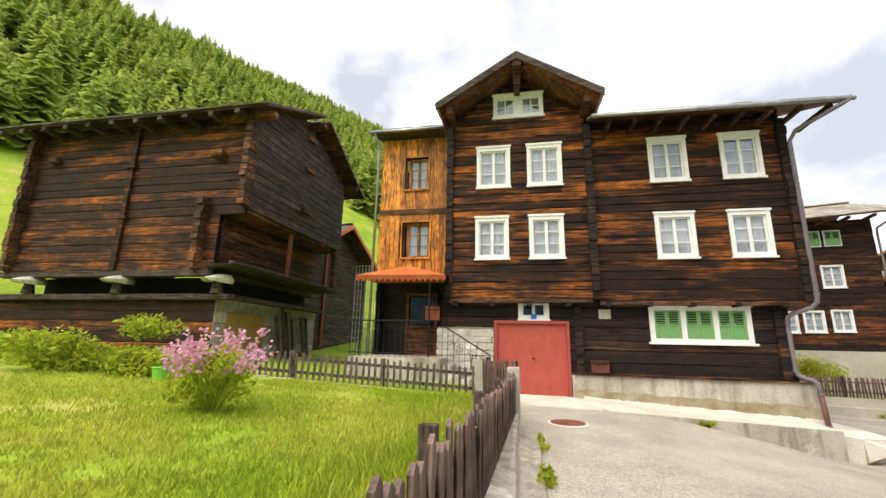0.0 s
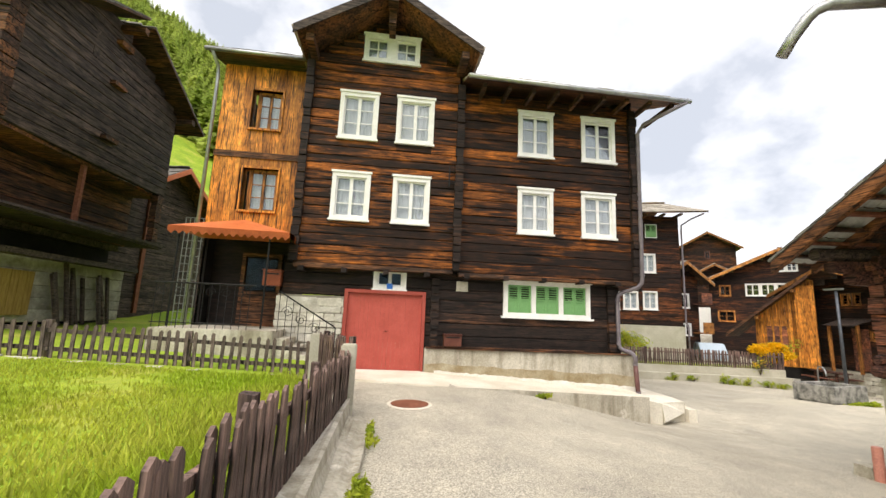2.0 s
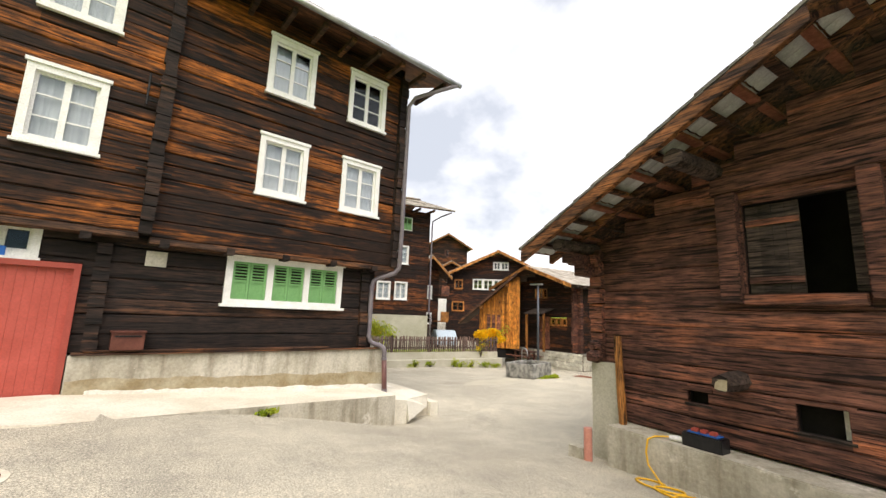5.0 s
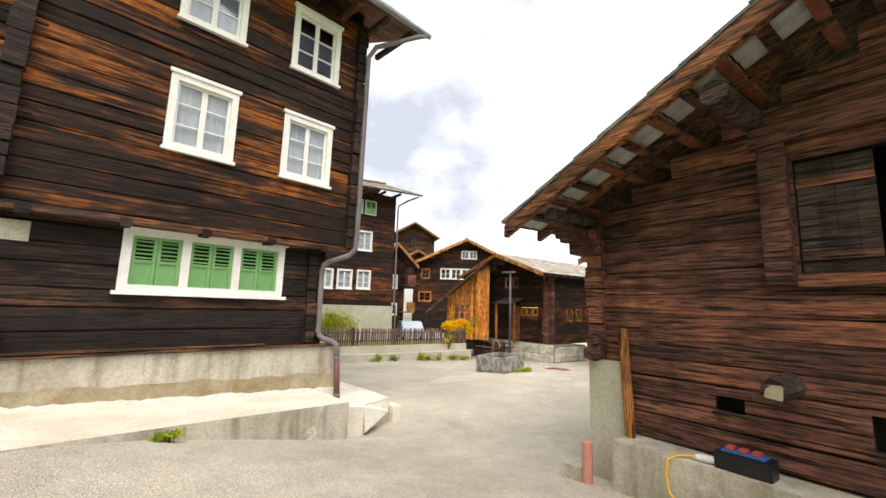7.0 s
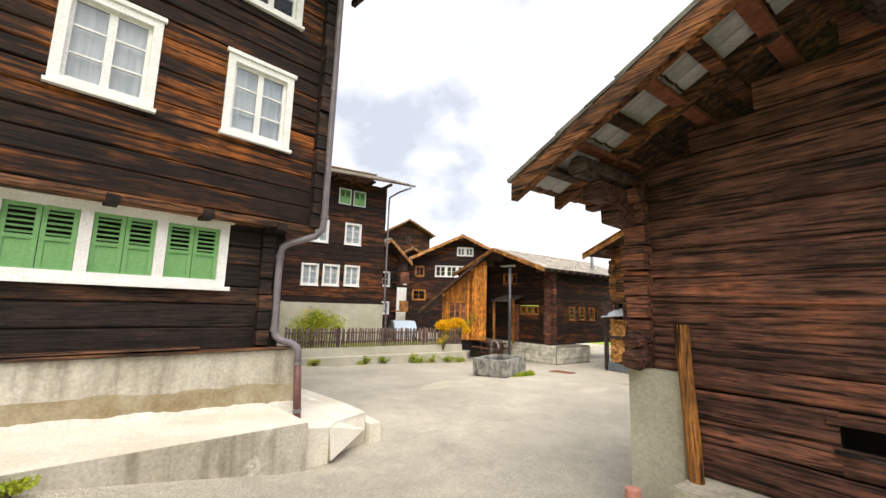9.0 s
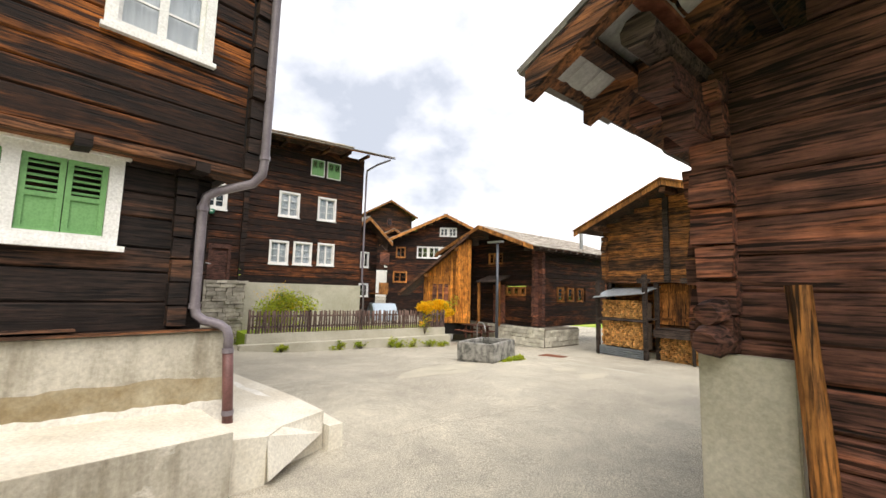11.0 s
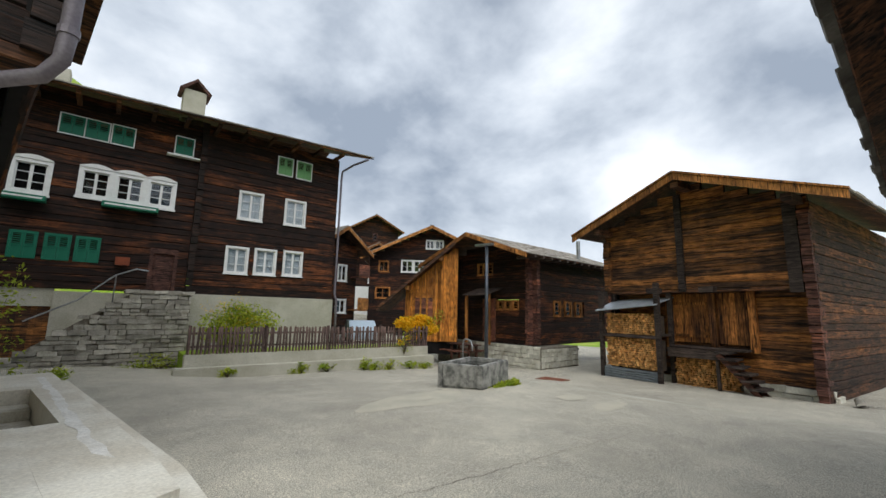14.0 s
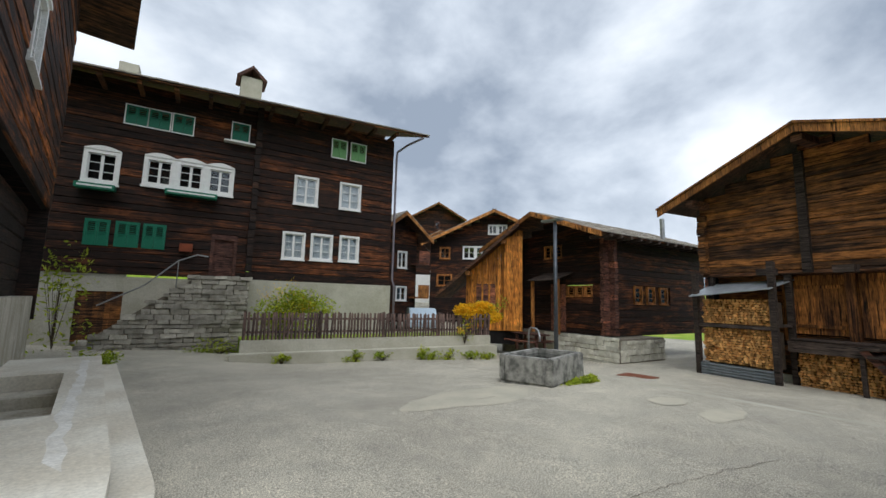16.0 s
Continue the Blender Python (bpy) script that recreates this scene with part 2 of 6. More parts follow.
M_YFLOW = plain("yellow_petals", (0.85, 0.50, 0.01), (0.92, 0.62, 0.02), 8, 0.6, vary=0.2, island=True)
M_PFLOW = plain("pink_petals", (0.70, 0.32, 0.50), (0.80, 0.46, 0.64), 8, 0.6, vary=0.25, island=True)
M_GRASSB = plain("grass_blades", (0.28, 0.40, 0.02), (0.50, 0.52, 0.08), 0.6, 0.7, vary=0.35, island=True, coord="World", fine=4)
M_LIME = plain("lime_plastic", (0.18, 0.55, 0.06), (0.22, 0.6, 0.08), 8, 0.4)
M_DUST = plain("sandy_dust", (0.42, 0.395, 0.32), (0.52, 0.48, 0.38), 1.5, 0.95, coord="World", fine=60)
M_WATER = plain("water", (0.03, 0.035, 0.03), (0.05, 0.05, 0.045), 4, 0.05, bump=0.05)
M_LAMPW = plain("star_wood", (0.62, 0.42, 0.2), (0.7, 0.5, 0.26), 6, 0.6)
M_CAR = plain("pale_blue_car_paint", (0.45, 0.56, 0.66), (0.5, 0.6, 0.7), 6, 0.25)


for leafy in (M_LEAF, M_LARCH, M_GRASSB, M_PFLOW, M_YFLOW):
    nt = leafy.node_tree
    bs, out = nt.nodes["Principled BSDF"], nt.nodes["Material Output"]
    tr, mx = nt.nodes.new("ShaderNodeBsdfTranslucent"), nt.nodes.new("ShaderNodeMixShader")
    mx.inputs[0].default_value = 0.45
    nt.links.new(bs.inputs["Base Color"].links[0].from_socket, tr.inputs[0])
    nt.links.new(bs.outputs[0], mx.inputs[1])
    nt.links.new(tr.outputs[0], mx.inputs[2])
    nt.links.new(mx.outputs[0], out.inputs[0])


def build_asphalt(nt, b):
    n1, n2, n3 = nnoise(nt, 0.35, coord="World", detail=5), nnoise(nt, 2.2, coord="World"), nnoise(nt, 75, coord="World", detail=3)
    n4 = nnoise(nt, 0.9, (1, 1, 1), 9, 0.72, coord="World")
    col = nramp(nt, n1, [(0.35, (0.37, 0.345, 0.29)), (0.65, (0.49, 0.46, 0.385))])
    col = nmix(nt, 1.0, col, nramp(nt, n4, [(0.34, (0.90, 0.90, 0.90)), (0.5, (1, 1, 1)), (0.66, (1.07, 1.07, 1.06))]), "MULTIPLY")
    col = nmix(nt, 1.0, col, nramp(nt, n2, [(0.3, (0.88, 0.88, 0.88)), (0.7, (1.1, 1.09, 1.06))]), "MULTIPLY")
    col = nmix(nt, 1.0, col, nramp(nt, n3, [(0.34, (0.42, 0.42, 0.42)), (0.52, (1.0, 1.0, 1.0)), (0.70, (1.75, 1.73, 1.68))]), "MULTIPLY")
    nt.links.new(col, b.inputs["Base Color"])
    nbump(nt, b, n3, 0.8, 0.008)


M_ASPHALT = mat("asphalt", build_asphalt, 0.85)


def build_grass(nt, b):
    n1, n2, n3 = nnoise(nt, 0.45, coord="World", detail=6), nnoise(nt, 6, coord="World"), nnoise(nt, 60, coord="World", detail=3)
    col = nramp(nt, n1, [(0.35, (0.22, 0.34, 0.025)), (0.55, (0.32, 0.42, 0.035)), (0.70, (0.50, 0.44, 0.12))])
    col = nmix(nt, 1.0, col, nramp(nt, n2, [(0.3, (0.75, 0.8, 0.7)), (0.7, (1.15, 1.12, 1.1))]), "MULTIPLY")
    col = nmix(nt, 1.0, col, nramp(nt, n3, [(0.3, (0.6, 0.65, 0.6)), (0.7, (1.2, 1.2, 1.2))]), "MULTIPLY")
    nt.links.new(col, b.inputs["Base Color"])
    nbump(nt, b, nmath(nt, "ADD", n2, n3), 0.6, 0.03)


M_GRASS = mat("meadow", build_grass, 0.9)


def build_glass(nt, b):
    nt.nodes.remove(b)
    out = nt.nodes["Material Output"]
    tr, gl, fr, mx = (nt.nodes.new("ShaderNode" + k) for k in ("BsdfTransparent", "BsdfGlossy", "Fresnel", "MixShader"))
    tr.inputs[0].default_value = (0.86, 0.90, 0.92, 1)
    gl.inputs["Roughness"].default_value = 0.03
    fr.inputs["IOR"].default_value = 1.7
    nt.links.new(fr.outputs[0], mx.inputs[0])
    nt.links.new(tr.outputs[0], mx.inputs[1])
    nt.links.new(gl.outputs[0], mx.inputs[2])
    nt.links.new(mx.outputs[0], out.inputs[0])


M_GLASS = bpy.data.materials.new("window_glass")
M_GLASS.use_nodes = True
build_glass(M_GLASS.node_tree, M_GLASS.node_tree.nodes["Principled BSDF"])


# ---- small building tools ----
rng = random.Random(7)


def add_box(bm, x0, y0, z0, x1, y1, z1, m=None, jit=0.0):
    vs = []
    for x in (x0, x1):
        for y in (y0, y1):
            for z in (z0, z1):
                v = Vector((x + rng.uniform(-jit, jit), y + rng.uniform(-jit, jit), z + rng.uniform(-jit, jit)))
                vs.append(bm.verts.new(m @ v if m else v))
    for f in ((0, 1, 3, 2), (4, 6, 7, 5), (0, 4, 5, 1), (2, 3, 7, 6), (0, 2, 6, 4), (1, 5, 7, 3)):
        bm.faces.new([vs[i] for i in f])


def add_prism(bm, pts, y0, y1, m=None):
    """A polygon in x, z carried from y0 to y1."""
    a = [bm.verts.new(m @ Vector((x, y0, z)) if m else (x, y0, z)) for x, z in pts]
    c = [bm.verts.new(m @ Vector((x, y1, z)) if m else (x, y1, z)) for x, z in pts]
    bm.faces.new(a)
    bm.faces.new(c[::-1])
    for i in range(len(pts)):
        j = (i + 1) % len(pts)
        bm.faces.new((a[j], a[i], c[i], c[j]))


def add_tube(bm, pts, r, n=8):
    """A round tube along a line of points; r: one radius, or one at each point."""
    rings = []
    pts = [Vector(p) for p in pts]
    for i, p in enumerate(pts):
        d = (pts[min(i + 1, len(pts) - 1)] - pts[max(i - 1, 0)]).normalized()
        u = d.orthogonal().normalized() if i == 0 else (u - d * u.dot(d)).normalized()
        w = d.cross(u)
        rr = r[i] if isinstance(r, (list, tuple)) else r
        rings.append([bm.verts.new(p + rr * (math.cos(a) * u + math.sin(a) * w)) for a in (2 * math.pi * k / n for k in range(n))])
    for a, c in zip(rings, rings[1:]):
        for k in range(n):
            bm.faces.new((a[k], a[(k + 1) % n], c[(k + 1) % n], c[k]))
    bm.faces.new(rings[0][::-1])
    bm.faces.new(rings[-1])


def mesh_of(name, bm, material, smooth=False, bevel=0.0):
    if bevel:
        bmesh.ops.bevel(bm, geom=bm.edges[:], offset=bevel, segments=2, affect="EDGES", clamp_overlap=True)
    bmesh.ops.recalc_face_normals(bm, faces=bm.faces)
    me = bpy.data.meshes.new(name)
    bm.to_mesh(me)
    bm.free()
    me.materials.append(material)
    if smooth:
        for p in me.polygons:
            p.use_smooth = True
    return me


def part(name, bm, material, parent, label="", m=None, smooth=False, bevel=0.0):
    ob = new(name, mesh_of(name, bm, material, smooth, bevel))
    ob.parent = parent
    if m is not None:
        ob.matrix_basis = m
    if label:
        ob["label"] = label
    return ob


def thing(name, m, label, category, group="", kind=""):
    ob = new(name)
    ob.empty_display_size = 0.2
    ob.matrix_basis = m
    return tagged(ob, label, category, group, kind)


def boxes(*bs, jit=0.0):
    bm = bmesh.new()
    for b in bs:
        add_box(bm, *b, jit=jit)
    return bm


def log_mesh(name, x0, x1, z0, z1, t, material, jit=0.012, out=0.0, chamfer=0.02):
    """One squared log lying along x; its face looks to -y."""
    n = max(1, int((x1 - x0) / 0.7))
    me = bpy.data.meshes.new(name)
    vs, fs = [], []
    c = min(chamfer, (z1 - z0) * 0.25)
    prof = ((t, z0), (-out + c, z0), (-out, z0 + c), (-out, z1 - c), (-out + c, z1), (t, z1))
    for i in range(n + 1):
        x = x0 + (x1 - x0) * i / n
        a, e = rng.uniform(-jit, jit), rng.uniform(-jit, jit)
        for k, (y, z) in enumerate(prof):
            vs.append((x, y + (e if 0 < k < 5 else 0) * 0.7, z + (a if k in (1, 2) else (e if k in (3, 4) else 0))))
    for i in range(n):
        o = i * 6
        for k in range(6):
            fs.append((o + k, o + (k + 1) % 6, o + 6 + (k + 1) % 6, o + 6 + k))
    fs.append((5, 4, 3, 2, 1, 0))
    fs.append(tuple(n * 6 + k for k in range(6)))
    me.from_pydata(vs, [], fs)
    me.materials.append(material)
    return me


def log_wall(parent, m, spans, z0, z1, material, holes=(), t=0.14, step=0.24, name="wall", out=0.018, label=""):
    """A wall of logs, its face in y = 0 and looking to -y. spans(z) gives its ends at a height; holes: x0, z0, x1, z1."""
    bm = bmesh.new()
    zs = [z0]
    while zs[-1] < z1 - step * 0.6:
        zs.append(min(z1, zs[-1] + step * rng.uniform(0.82, 1.2)))
    zs[-1] = z1
    pieces = []
    for a, c in zip(zs, zs[1:]):
        s0, s1 = spans((a + c) / 2)
        if s1 - s0 < 0.1:
            continue
        cuts = sorted({s0, s1, *[v for h in holes for v in (h[0], h[2]) if s0 < v < s1 and h[1] < c and h[3] > a]})
        for u, v in zip(cuts, cuts[1:]):
            lo = [(a, c)]
            for h in holes:
                if h[0] < (u + v) / 2 < h[2]:
                    nxt = []
                    for p, q in lo:
                        if h[1] >= q or h[3] <= p:
                            nxt.append((p, q))
                        else:
                            nxt += [(p, h[1])] * (h[1] - p > 0.02) + [(h[3], q)] * (q - h[3] > 0.02)
                    lo = nxt
            for p, q in lo:
                pieces.append((u, v, p, q))
                add_box(bm, u, 0.03, p, v, t, q)
    body = part(name, bm, M_DARK, parent, label, m)
    for u, v, p, q in pieces:
        ob = new("log", log_mesh("log", u, v, p + 0.004, q - 0.004, t * 0.6, material, out=out + rng.uniform(-0.008, 0.008)))
        ob.parent = body
    return body


def window(parent, m, w, h, casing=0.11, proud=0.05, bars=2, leaves=2, paint=None, curtain=True, cap=0.06, sill=0.05, name="window"):
    """A casement window, its outer casing w by h, centre of the foot at the origin, looking to -y."""
    paint = paint or M_WHITE
    c = casing
    bm = boxes((-w / 2, -proud, 0, -w / 2 + c, 0.12, h), (w / 2 - c, -proud, 0, w / 2, 0.12, h), (-w / 2 + c, -proud, 0, w / 2 - c, 0.12, c * 0.8), (-w / 2 + c, -proud, h - c, w / 2 - c, 0.12, h))
    win = part(name, bm, paint, parent, "", m)
    if cap:
        part("head_moulding", boxes((-w / 2 - 0.03, -proud - 0.03, h - 0.002, w / 2 + 0.03, 0.02, h + cap)), paint, win)
    if sill:
        part("sill", boxes((-w / 2 - 0.03, -proud - 0.05, -sill, w / 2 + 0.03, 0.02, 0.002)), paint, win)
    iw, z0, z1 = w / 2 - c, c * 0.8, h - c
    for i in range(leaves):
        a, e = -iw + 2 * iw * i / leaves, -iw + 2 * iw * (i + 1) / leaves
        s = 0.045
        bm = boxes((a, 0.02, z0, a + s, 0.06, z1), (e - s, 0.02, z0, e, 0.06, z1), (a + s, 0.02, z0, e - s, 0.06, z0 + s), (a + s, 0.02, z1 - s, e - s, 0.06, z1),
                   *[(a + s, 0.025, z0 + (z1 - z0) * k / (bars + 1) - 0.012, e - s, 0.055, z0 + (z1 - z0) * k / (bars + 1) + 0.012) for k in range(1, bars + 1)])
        part("sash", bm, paint, win)
        pane = part("pane", boxes((a + s * 0.6, 0.036, z0 + s * 0.6, e - s * 0.6, 0.044, z1 - s * 0.6)), M_GLASS, win)
        pane.visible_shadow = False
    bm = bmesh.new()
    n = 28
    if curtain:
        top = [bm.verts.new((-iw + 2 * iw * k / n, 0.10 + 0.012 * math.sin(k * 1.7), z1)) for k in range(n + 1)]
        bot = [bm.verts.new((-iw + 2 * iw * k / n, 0.10 + 0.018 * math.sin(k * 1.9 + 1), z0 + 0.02)) for k in range(n + 1)]
        for k in range(n):
            bm.faces.new((top[k], top[k + 1], bot[k + 1], bot[k]))
        part("curtain", bm, M_CURTAIN, win, "white net curtain", smooth=True)
    else:
        bm.free()
    # Flat near-black panel paints the unlit room behind the sashes.
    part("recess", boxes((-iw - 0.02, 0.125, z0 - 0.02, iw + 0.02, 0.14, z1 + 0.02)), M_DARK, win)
    return win


def shutter(parent, m, w, h, paint, name="shutter"):
    """One louvred shutter leaf, foot at the origin, looking to -y."""
    s = 0.05
    ob = part(name, boxes((-w / 2, -0.02, 0, -w / 2 + s, 0.02, h), (w / 2 - s, -0.02, 0, w / 2, 0.02, h), (-w / 2 + s, -0.02, 0, w / 2 - s, 0.02, s), (-w / 2 + s, -0.02, h - s, w / 2 - s, 0.02, h),
                          (-w / 2 + s, -0.02, h * 0.45, w / 2 - s, 0.02, h * 0.45 + s), (-w / 2 + s, 0.0, s, w / 2 - s, 0.012, h * 0.45)), paint, parent, "", m)
    n = max(4, int(h * 0.5 / 0.07))
    bm = bmesh.new()
    for k in range(n):
        z = h * 0.45 + s + (h * 0.55 - 2 * s) * (k + 0.5) / n
        add_box(bm, -w / 2 + s, -0.02, -0.006, w / 2 - s, 0.02, 0.006, pose(0, 0, z, 35))
    part("louvres", bm, paint, ob)
    return ob


def roof_slope(parent, p0, p1, up, run, material, t=0.06, rows=8, cols=16, name="roof", edge=None, jit=0.02):
    """A slope of overlapping slabs. p0 to p1: the eave; up: the unit way up the slope, run metres long."""
    p0, p1, up = Vector(p0), Vector(p1), Vector(up).normalized()
    ax = (p1 - p0).normalized()
    nrm = ax.cross(up).normalized()
    if nrm.z < 0:
        nrm = -nrm
    wd = (p1 - p0).length
    bm = bmesh.new()
    base = Matrix((ax, up, nrm)).transposed().to_4x4()
    base.translation = p0
    add_box(bm, 0, 0, -t, wd, run, 0, base)
    deck = part(name + "_deck", bm, M_BEAM, parent)
    bm = bmesh.new()
    for r in range(rows):
        x = -rng.uniform(0, 0.5) * wd / cols
        while x < wd:
            w = wd / cols * rng.uniform(0.75, 1.25)
            a, c = max(0, x), min(wd, x + w)
            if c - a > 0.03:
                y0 = run * r / rows - 0.05 + rng.uniform(-jit, jit)
                m = base @ pose(0, y0, 0.03, -2.2 + rng.uniform(-0.6, 0.6))
                add_box(bm, a + 0.004, 0, 0, c - 0.004, run / rows * 1.22, 0.03 + rng.uniform(0, jit), m)
            x += w
    part(name, bm, material, parent)["kind"] = "stuff"
    return deck


# ---- ground ----
def lerp_knots(x, ks):
    if x <= ks[0][0]:
        return ks[0][1]
    for (a, u), (c, v) in zip(ks, ks[1:]):
        if x <= c:
            f = (x - a) / (c - a)
            return u + (v - u) * f
    return ks[-1][1]


def clamp01(v):
    return max(0.0, min(1.0, v))


def road_z(x, y):
    z = lerp_knots(x, ((-1, -0.1), (2, -0.1), (4, -0.27), (6.4, -0.62), (8.7, -0.98), (12, -1.08), (17, -1.13), (24, -1.5), (60, -1.9)))
    z -= 0.05 * max(0, min(8, y - 14)) * clamp01((x - 9) / 5)
    z += 0.06 * max(0, min(6, 8 - y)) * clamp01((x - 6) / 2) * 0.6
    z -= 0.085 * max(0, min(4, y - 7)) * clamp01((x - 3) / 4) * clamp01((11 - x) / 4)
    z += 0.14 * max(0, y - 28) * clamp01((x - 19) / 4)
    return z


def ground_z(x, y):
    z = road_z(x, y) - 0.03
    lawn = 0.2 + 0.05 * max(0, -x)
    edge = -0.25 - 0.5 * max(0, min(1.6, y - 7.2))
    z += (lawn - z) * clamp01((edge - x) / 0.25)
    s = 0.9 * y - 1.3 * x - 32
    if s > 0:
        z += min(95, 0.2 * min(s, 12) + 0.46 * max(0, s - 12)) + 0.6 * math.sin(x * 0.21) * min(1, s / 20)
    return z


def sheet(name, xs, ys, zf, material, label, cat):
    me = bpy.data.meshes.new(name)
    vs = [(x, y, zf(x, y)) for y in ys for x in xs]
    n = len(xs)
    fs = [(j * n + i, j * n + i + 1, j * n + n + i + 1, j * n + n + i) for j in range(len(ys) - 1) for i in range(n - 1)]
    me.from_pydata(vs, [], fs)
    me.materials.append(material)
    for p in me.polygons:
        p.use_smooth = True
    return tagged(new(name, me), label, cat, kind="structure")


def steps(*runs):
    out = []
    for a, c, n in runs:
        out += [a + (c - a) * i / n for i in range(n)]
    return out + [runs[-1][1]]


GX = steps((-600, -100, 10), (-100, -20, 27), (-20, -2, 28), (-2, -0.5, 12), (-0.5, -0.25, 1), (-0.25, 12, 25), (12, 60, 32), (60, 900, 14))
GY = steps((-300, -10, 10), (-10, 30, 60), (30, 150, 40), (150, 900, 10))
sheet("ground", GX, GY, ground_z, M_GRASS, "green meadow ground rising to a wooded hillside", "ground")
sheet("road", steps((-1.6, 12, 34), (12, 32, 26), (32, 48, 8)), steps((-12, 60, 144)), lambda x, y: road_z(x, y), M_ASPHALT, "worn pale grey asphalt village square", "road")


# ---- brown timber house with white windows ----
house = thing("house", pose(0, 0, 0), "tall dark-brown log house with white windows and red garage door", "house")
YU, YL = 11.70, 12.02
X0, XG, X1 = -2.02, 2.2, 7.58
U, L = 6.20, 3.89
UPW = [(-0.64, U, 1.07), (0.95, U, 1.07), (4.53, U - 0.05, 1.07), (6.49, U - 0.05, 1.07), (-0.70, L, 1.03), (0.94, L, 1.03), (4.53, L - 0.05, 1.06), (6.45, L - 0.05, 1.06)]
HU = {U: 1.38, L: 1.32}


def gable_span(z):
    k = max(0.0, (z - 8.6) / 0.62)
    return X0 + k, XG - k


holes = [(x - w / 2 + 0.04, z + 0.03, x + w / 2 - 0.04, z + (1.36 if z > 5 else 1.3) - 0.03) for x, z, w in UPW]
att = (-0.63, 8.62, 0.98, 9.42)
log_wall(house, pose(0, YU - 0.02, 0), gable_span, 2.68, 9.85, M_HOUSE, holes[:2] + holes[4:6] + [att], step=0.27, name="gable_wall")
log_wall(house, pose(0, YU + 0.02, 0), lambda z: (XG + 0.14, X1), 2.62, 7.95, M_HOUSE, holes[2:4] + holes[6:], step=0.27, name="front_wall")
for (x, z, w) in UPW:
    window(house, pose(x, YU - (0.02 if x < 2 else -0.02), z), w, 1.36 if z > 5 else 1.3)
aw = part("attic_window", boxes((att[0], YU - 0.07, att[1], att[2], YU + 0.1, att[1] + 0.1), (att[0], YU - 0.07, att[3] - 0.1, att[2], YU + 0.1, att[3]), (att[0], YU - 0.07, att[1] + 0.1, att[0] + 0.1, YU + 0.1, att[3] - 0.1),
                                (att[2] - 0.1, YU - 0.07, att[1] + 0.1, att[2], YU + 0.1, att[3] - 0.1), (0.05, YU - 0.07, att[1] + 0.1, 0.3, YU + 0.1, att[3] - 0.1),
                                (att[0] - 0.04, YU - 0.1, att[3], att[2] + 0.04, YU, att[3] + 0.06), (att[0] - 0.04, YU - 0.11, att[1] - 0.05, att[2] + 0.04, YU, att[1])), M_WHITE, house)
for a, c in ((att[0] + 0.1, 0.05), (0.3, att[2] - 0.1)):
    zb, zt = att[1] + 0.1, att[3] - 0.1
    part("sash", boxes((a, YU, zb, a + 0.04, YU + 0.04, zt), (c - 0.04, YU, zb, c, YU + 0.04, zt), (a + 0.04, YU, zb, c - 0.04, YU + 0.04, zb + 0.04), (a + 0.04, YU, zt - 0.04, c - 0.04, YU + 0.04, zt),
                       ((a + c) / 2 - 0.02, YU, zb + 0.04, (a + c) / 2 + 0.02, YU + 0.04, zt - 0.04), (a + 0.04, YU + 0.004, (zb + zt) / 2 - 0.015, c - 0.04, YU + 0.036, (zb + zt) / 2 + 0.015)), M_WHITE, aw)
    part("pane", boxes((a + 0.02, YU + 0.016, zb + 0.02, c - 0.02, YU + 0.024, zt - 0.02)), M_GLASS, aw).visible_shadow = False
    part("curtain", boxes((a, YU + 0.09, zb, c, YU + 0.1, zt)), M_CURTAIN, aw)
# lower storey, set back under the jetty
GAR = (-0.68, -0.06, 1.5, 2.05)
W0 = (0.05, 2.09, 0.95, 2.68)
SH = (3.70, 1.5, 6.28, 2.48)
log_wall(house, pose(0, YL, 0), lambda z: (-2.3, 7.2), 0.55, 2.68, M_HOUSE_LOW, [(GAR[0], -0.1, GAR[2], GAR[3]), (W0[0] + 0.05, W0[1] + 0.04, W0[2] - 0.05, W0[3] - 0.04), (SH[0] + 0.06, SH[1] + 0.05, SH[2] - 0.06, SH[3] - 0.05), (-2.4, 0.5, GAR[0], 1.86)], step=0.3, name="lower_wall")
part("jetty_beam", boxes((X0, YU - 0.05, 2.56, XG - 0.02, YL + 0.1, 2.68), (XG + 0.14, YU - 0.03, 2.50, X1, YL + 0.1, 2.62), jit=0.01), M_BEAM, house, bevel=0.01)
for k in range(9):
    part("joist_end", boxes((-1.9 + k * 1.1, YU - 0.08, 2.46, -1.75 + k * 1.1, YU + 0.2, 2.58), jit=0.01), M_HOUSE_LOW, house)
window(house, pose((W0[0] + W0[2]) / 2, YL, W0[1]), W0[2] - W0[0], W0[3] - W0[1], bars=0, curtain=False, cap=0.04, sill=0.04)
part("house_number_plate", boxes((0.42, YL - 0.075, 2.09, 0.58, YL - 0.06, 2.24)), M_BLUE, house, "small blue number plate")
gd = part("garage_door", boxes((GAR[0], YL - 0.12, GAR[1], GAR[0] + 0.09, YL + 0.1, GAR[3]), (GAR[2] - 0.09, YL - 0.12, GAR[1], GAR[2], YL + 0.1, GAR[3]), (GAR[0] + 0.09, YL - 0.12, GAR[3] - 0.09, GAR[2] - 0.09, YL + 0.1, GAR[3])), M_REDF, house, "red painted double garage door")
for i in range(2):
    a = GAR[0] + 0.09 + i * 1.0
    leaf = part("leaf", boxes(*[(a + k * 0.111 + 0.001, YL - 0.03 + 0.0012 * (k % 2), GAR[1], a + (k + 1) * 0.111 - 0.001, YL + 0.03, GAR[3] - 0.09) for k in range(9)]), M_RED, gd)
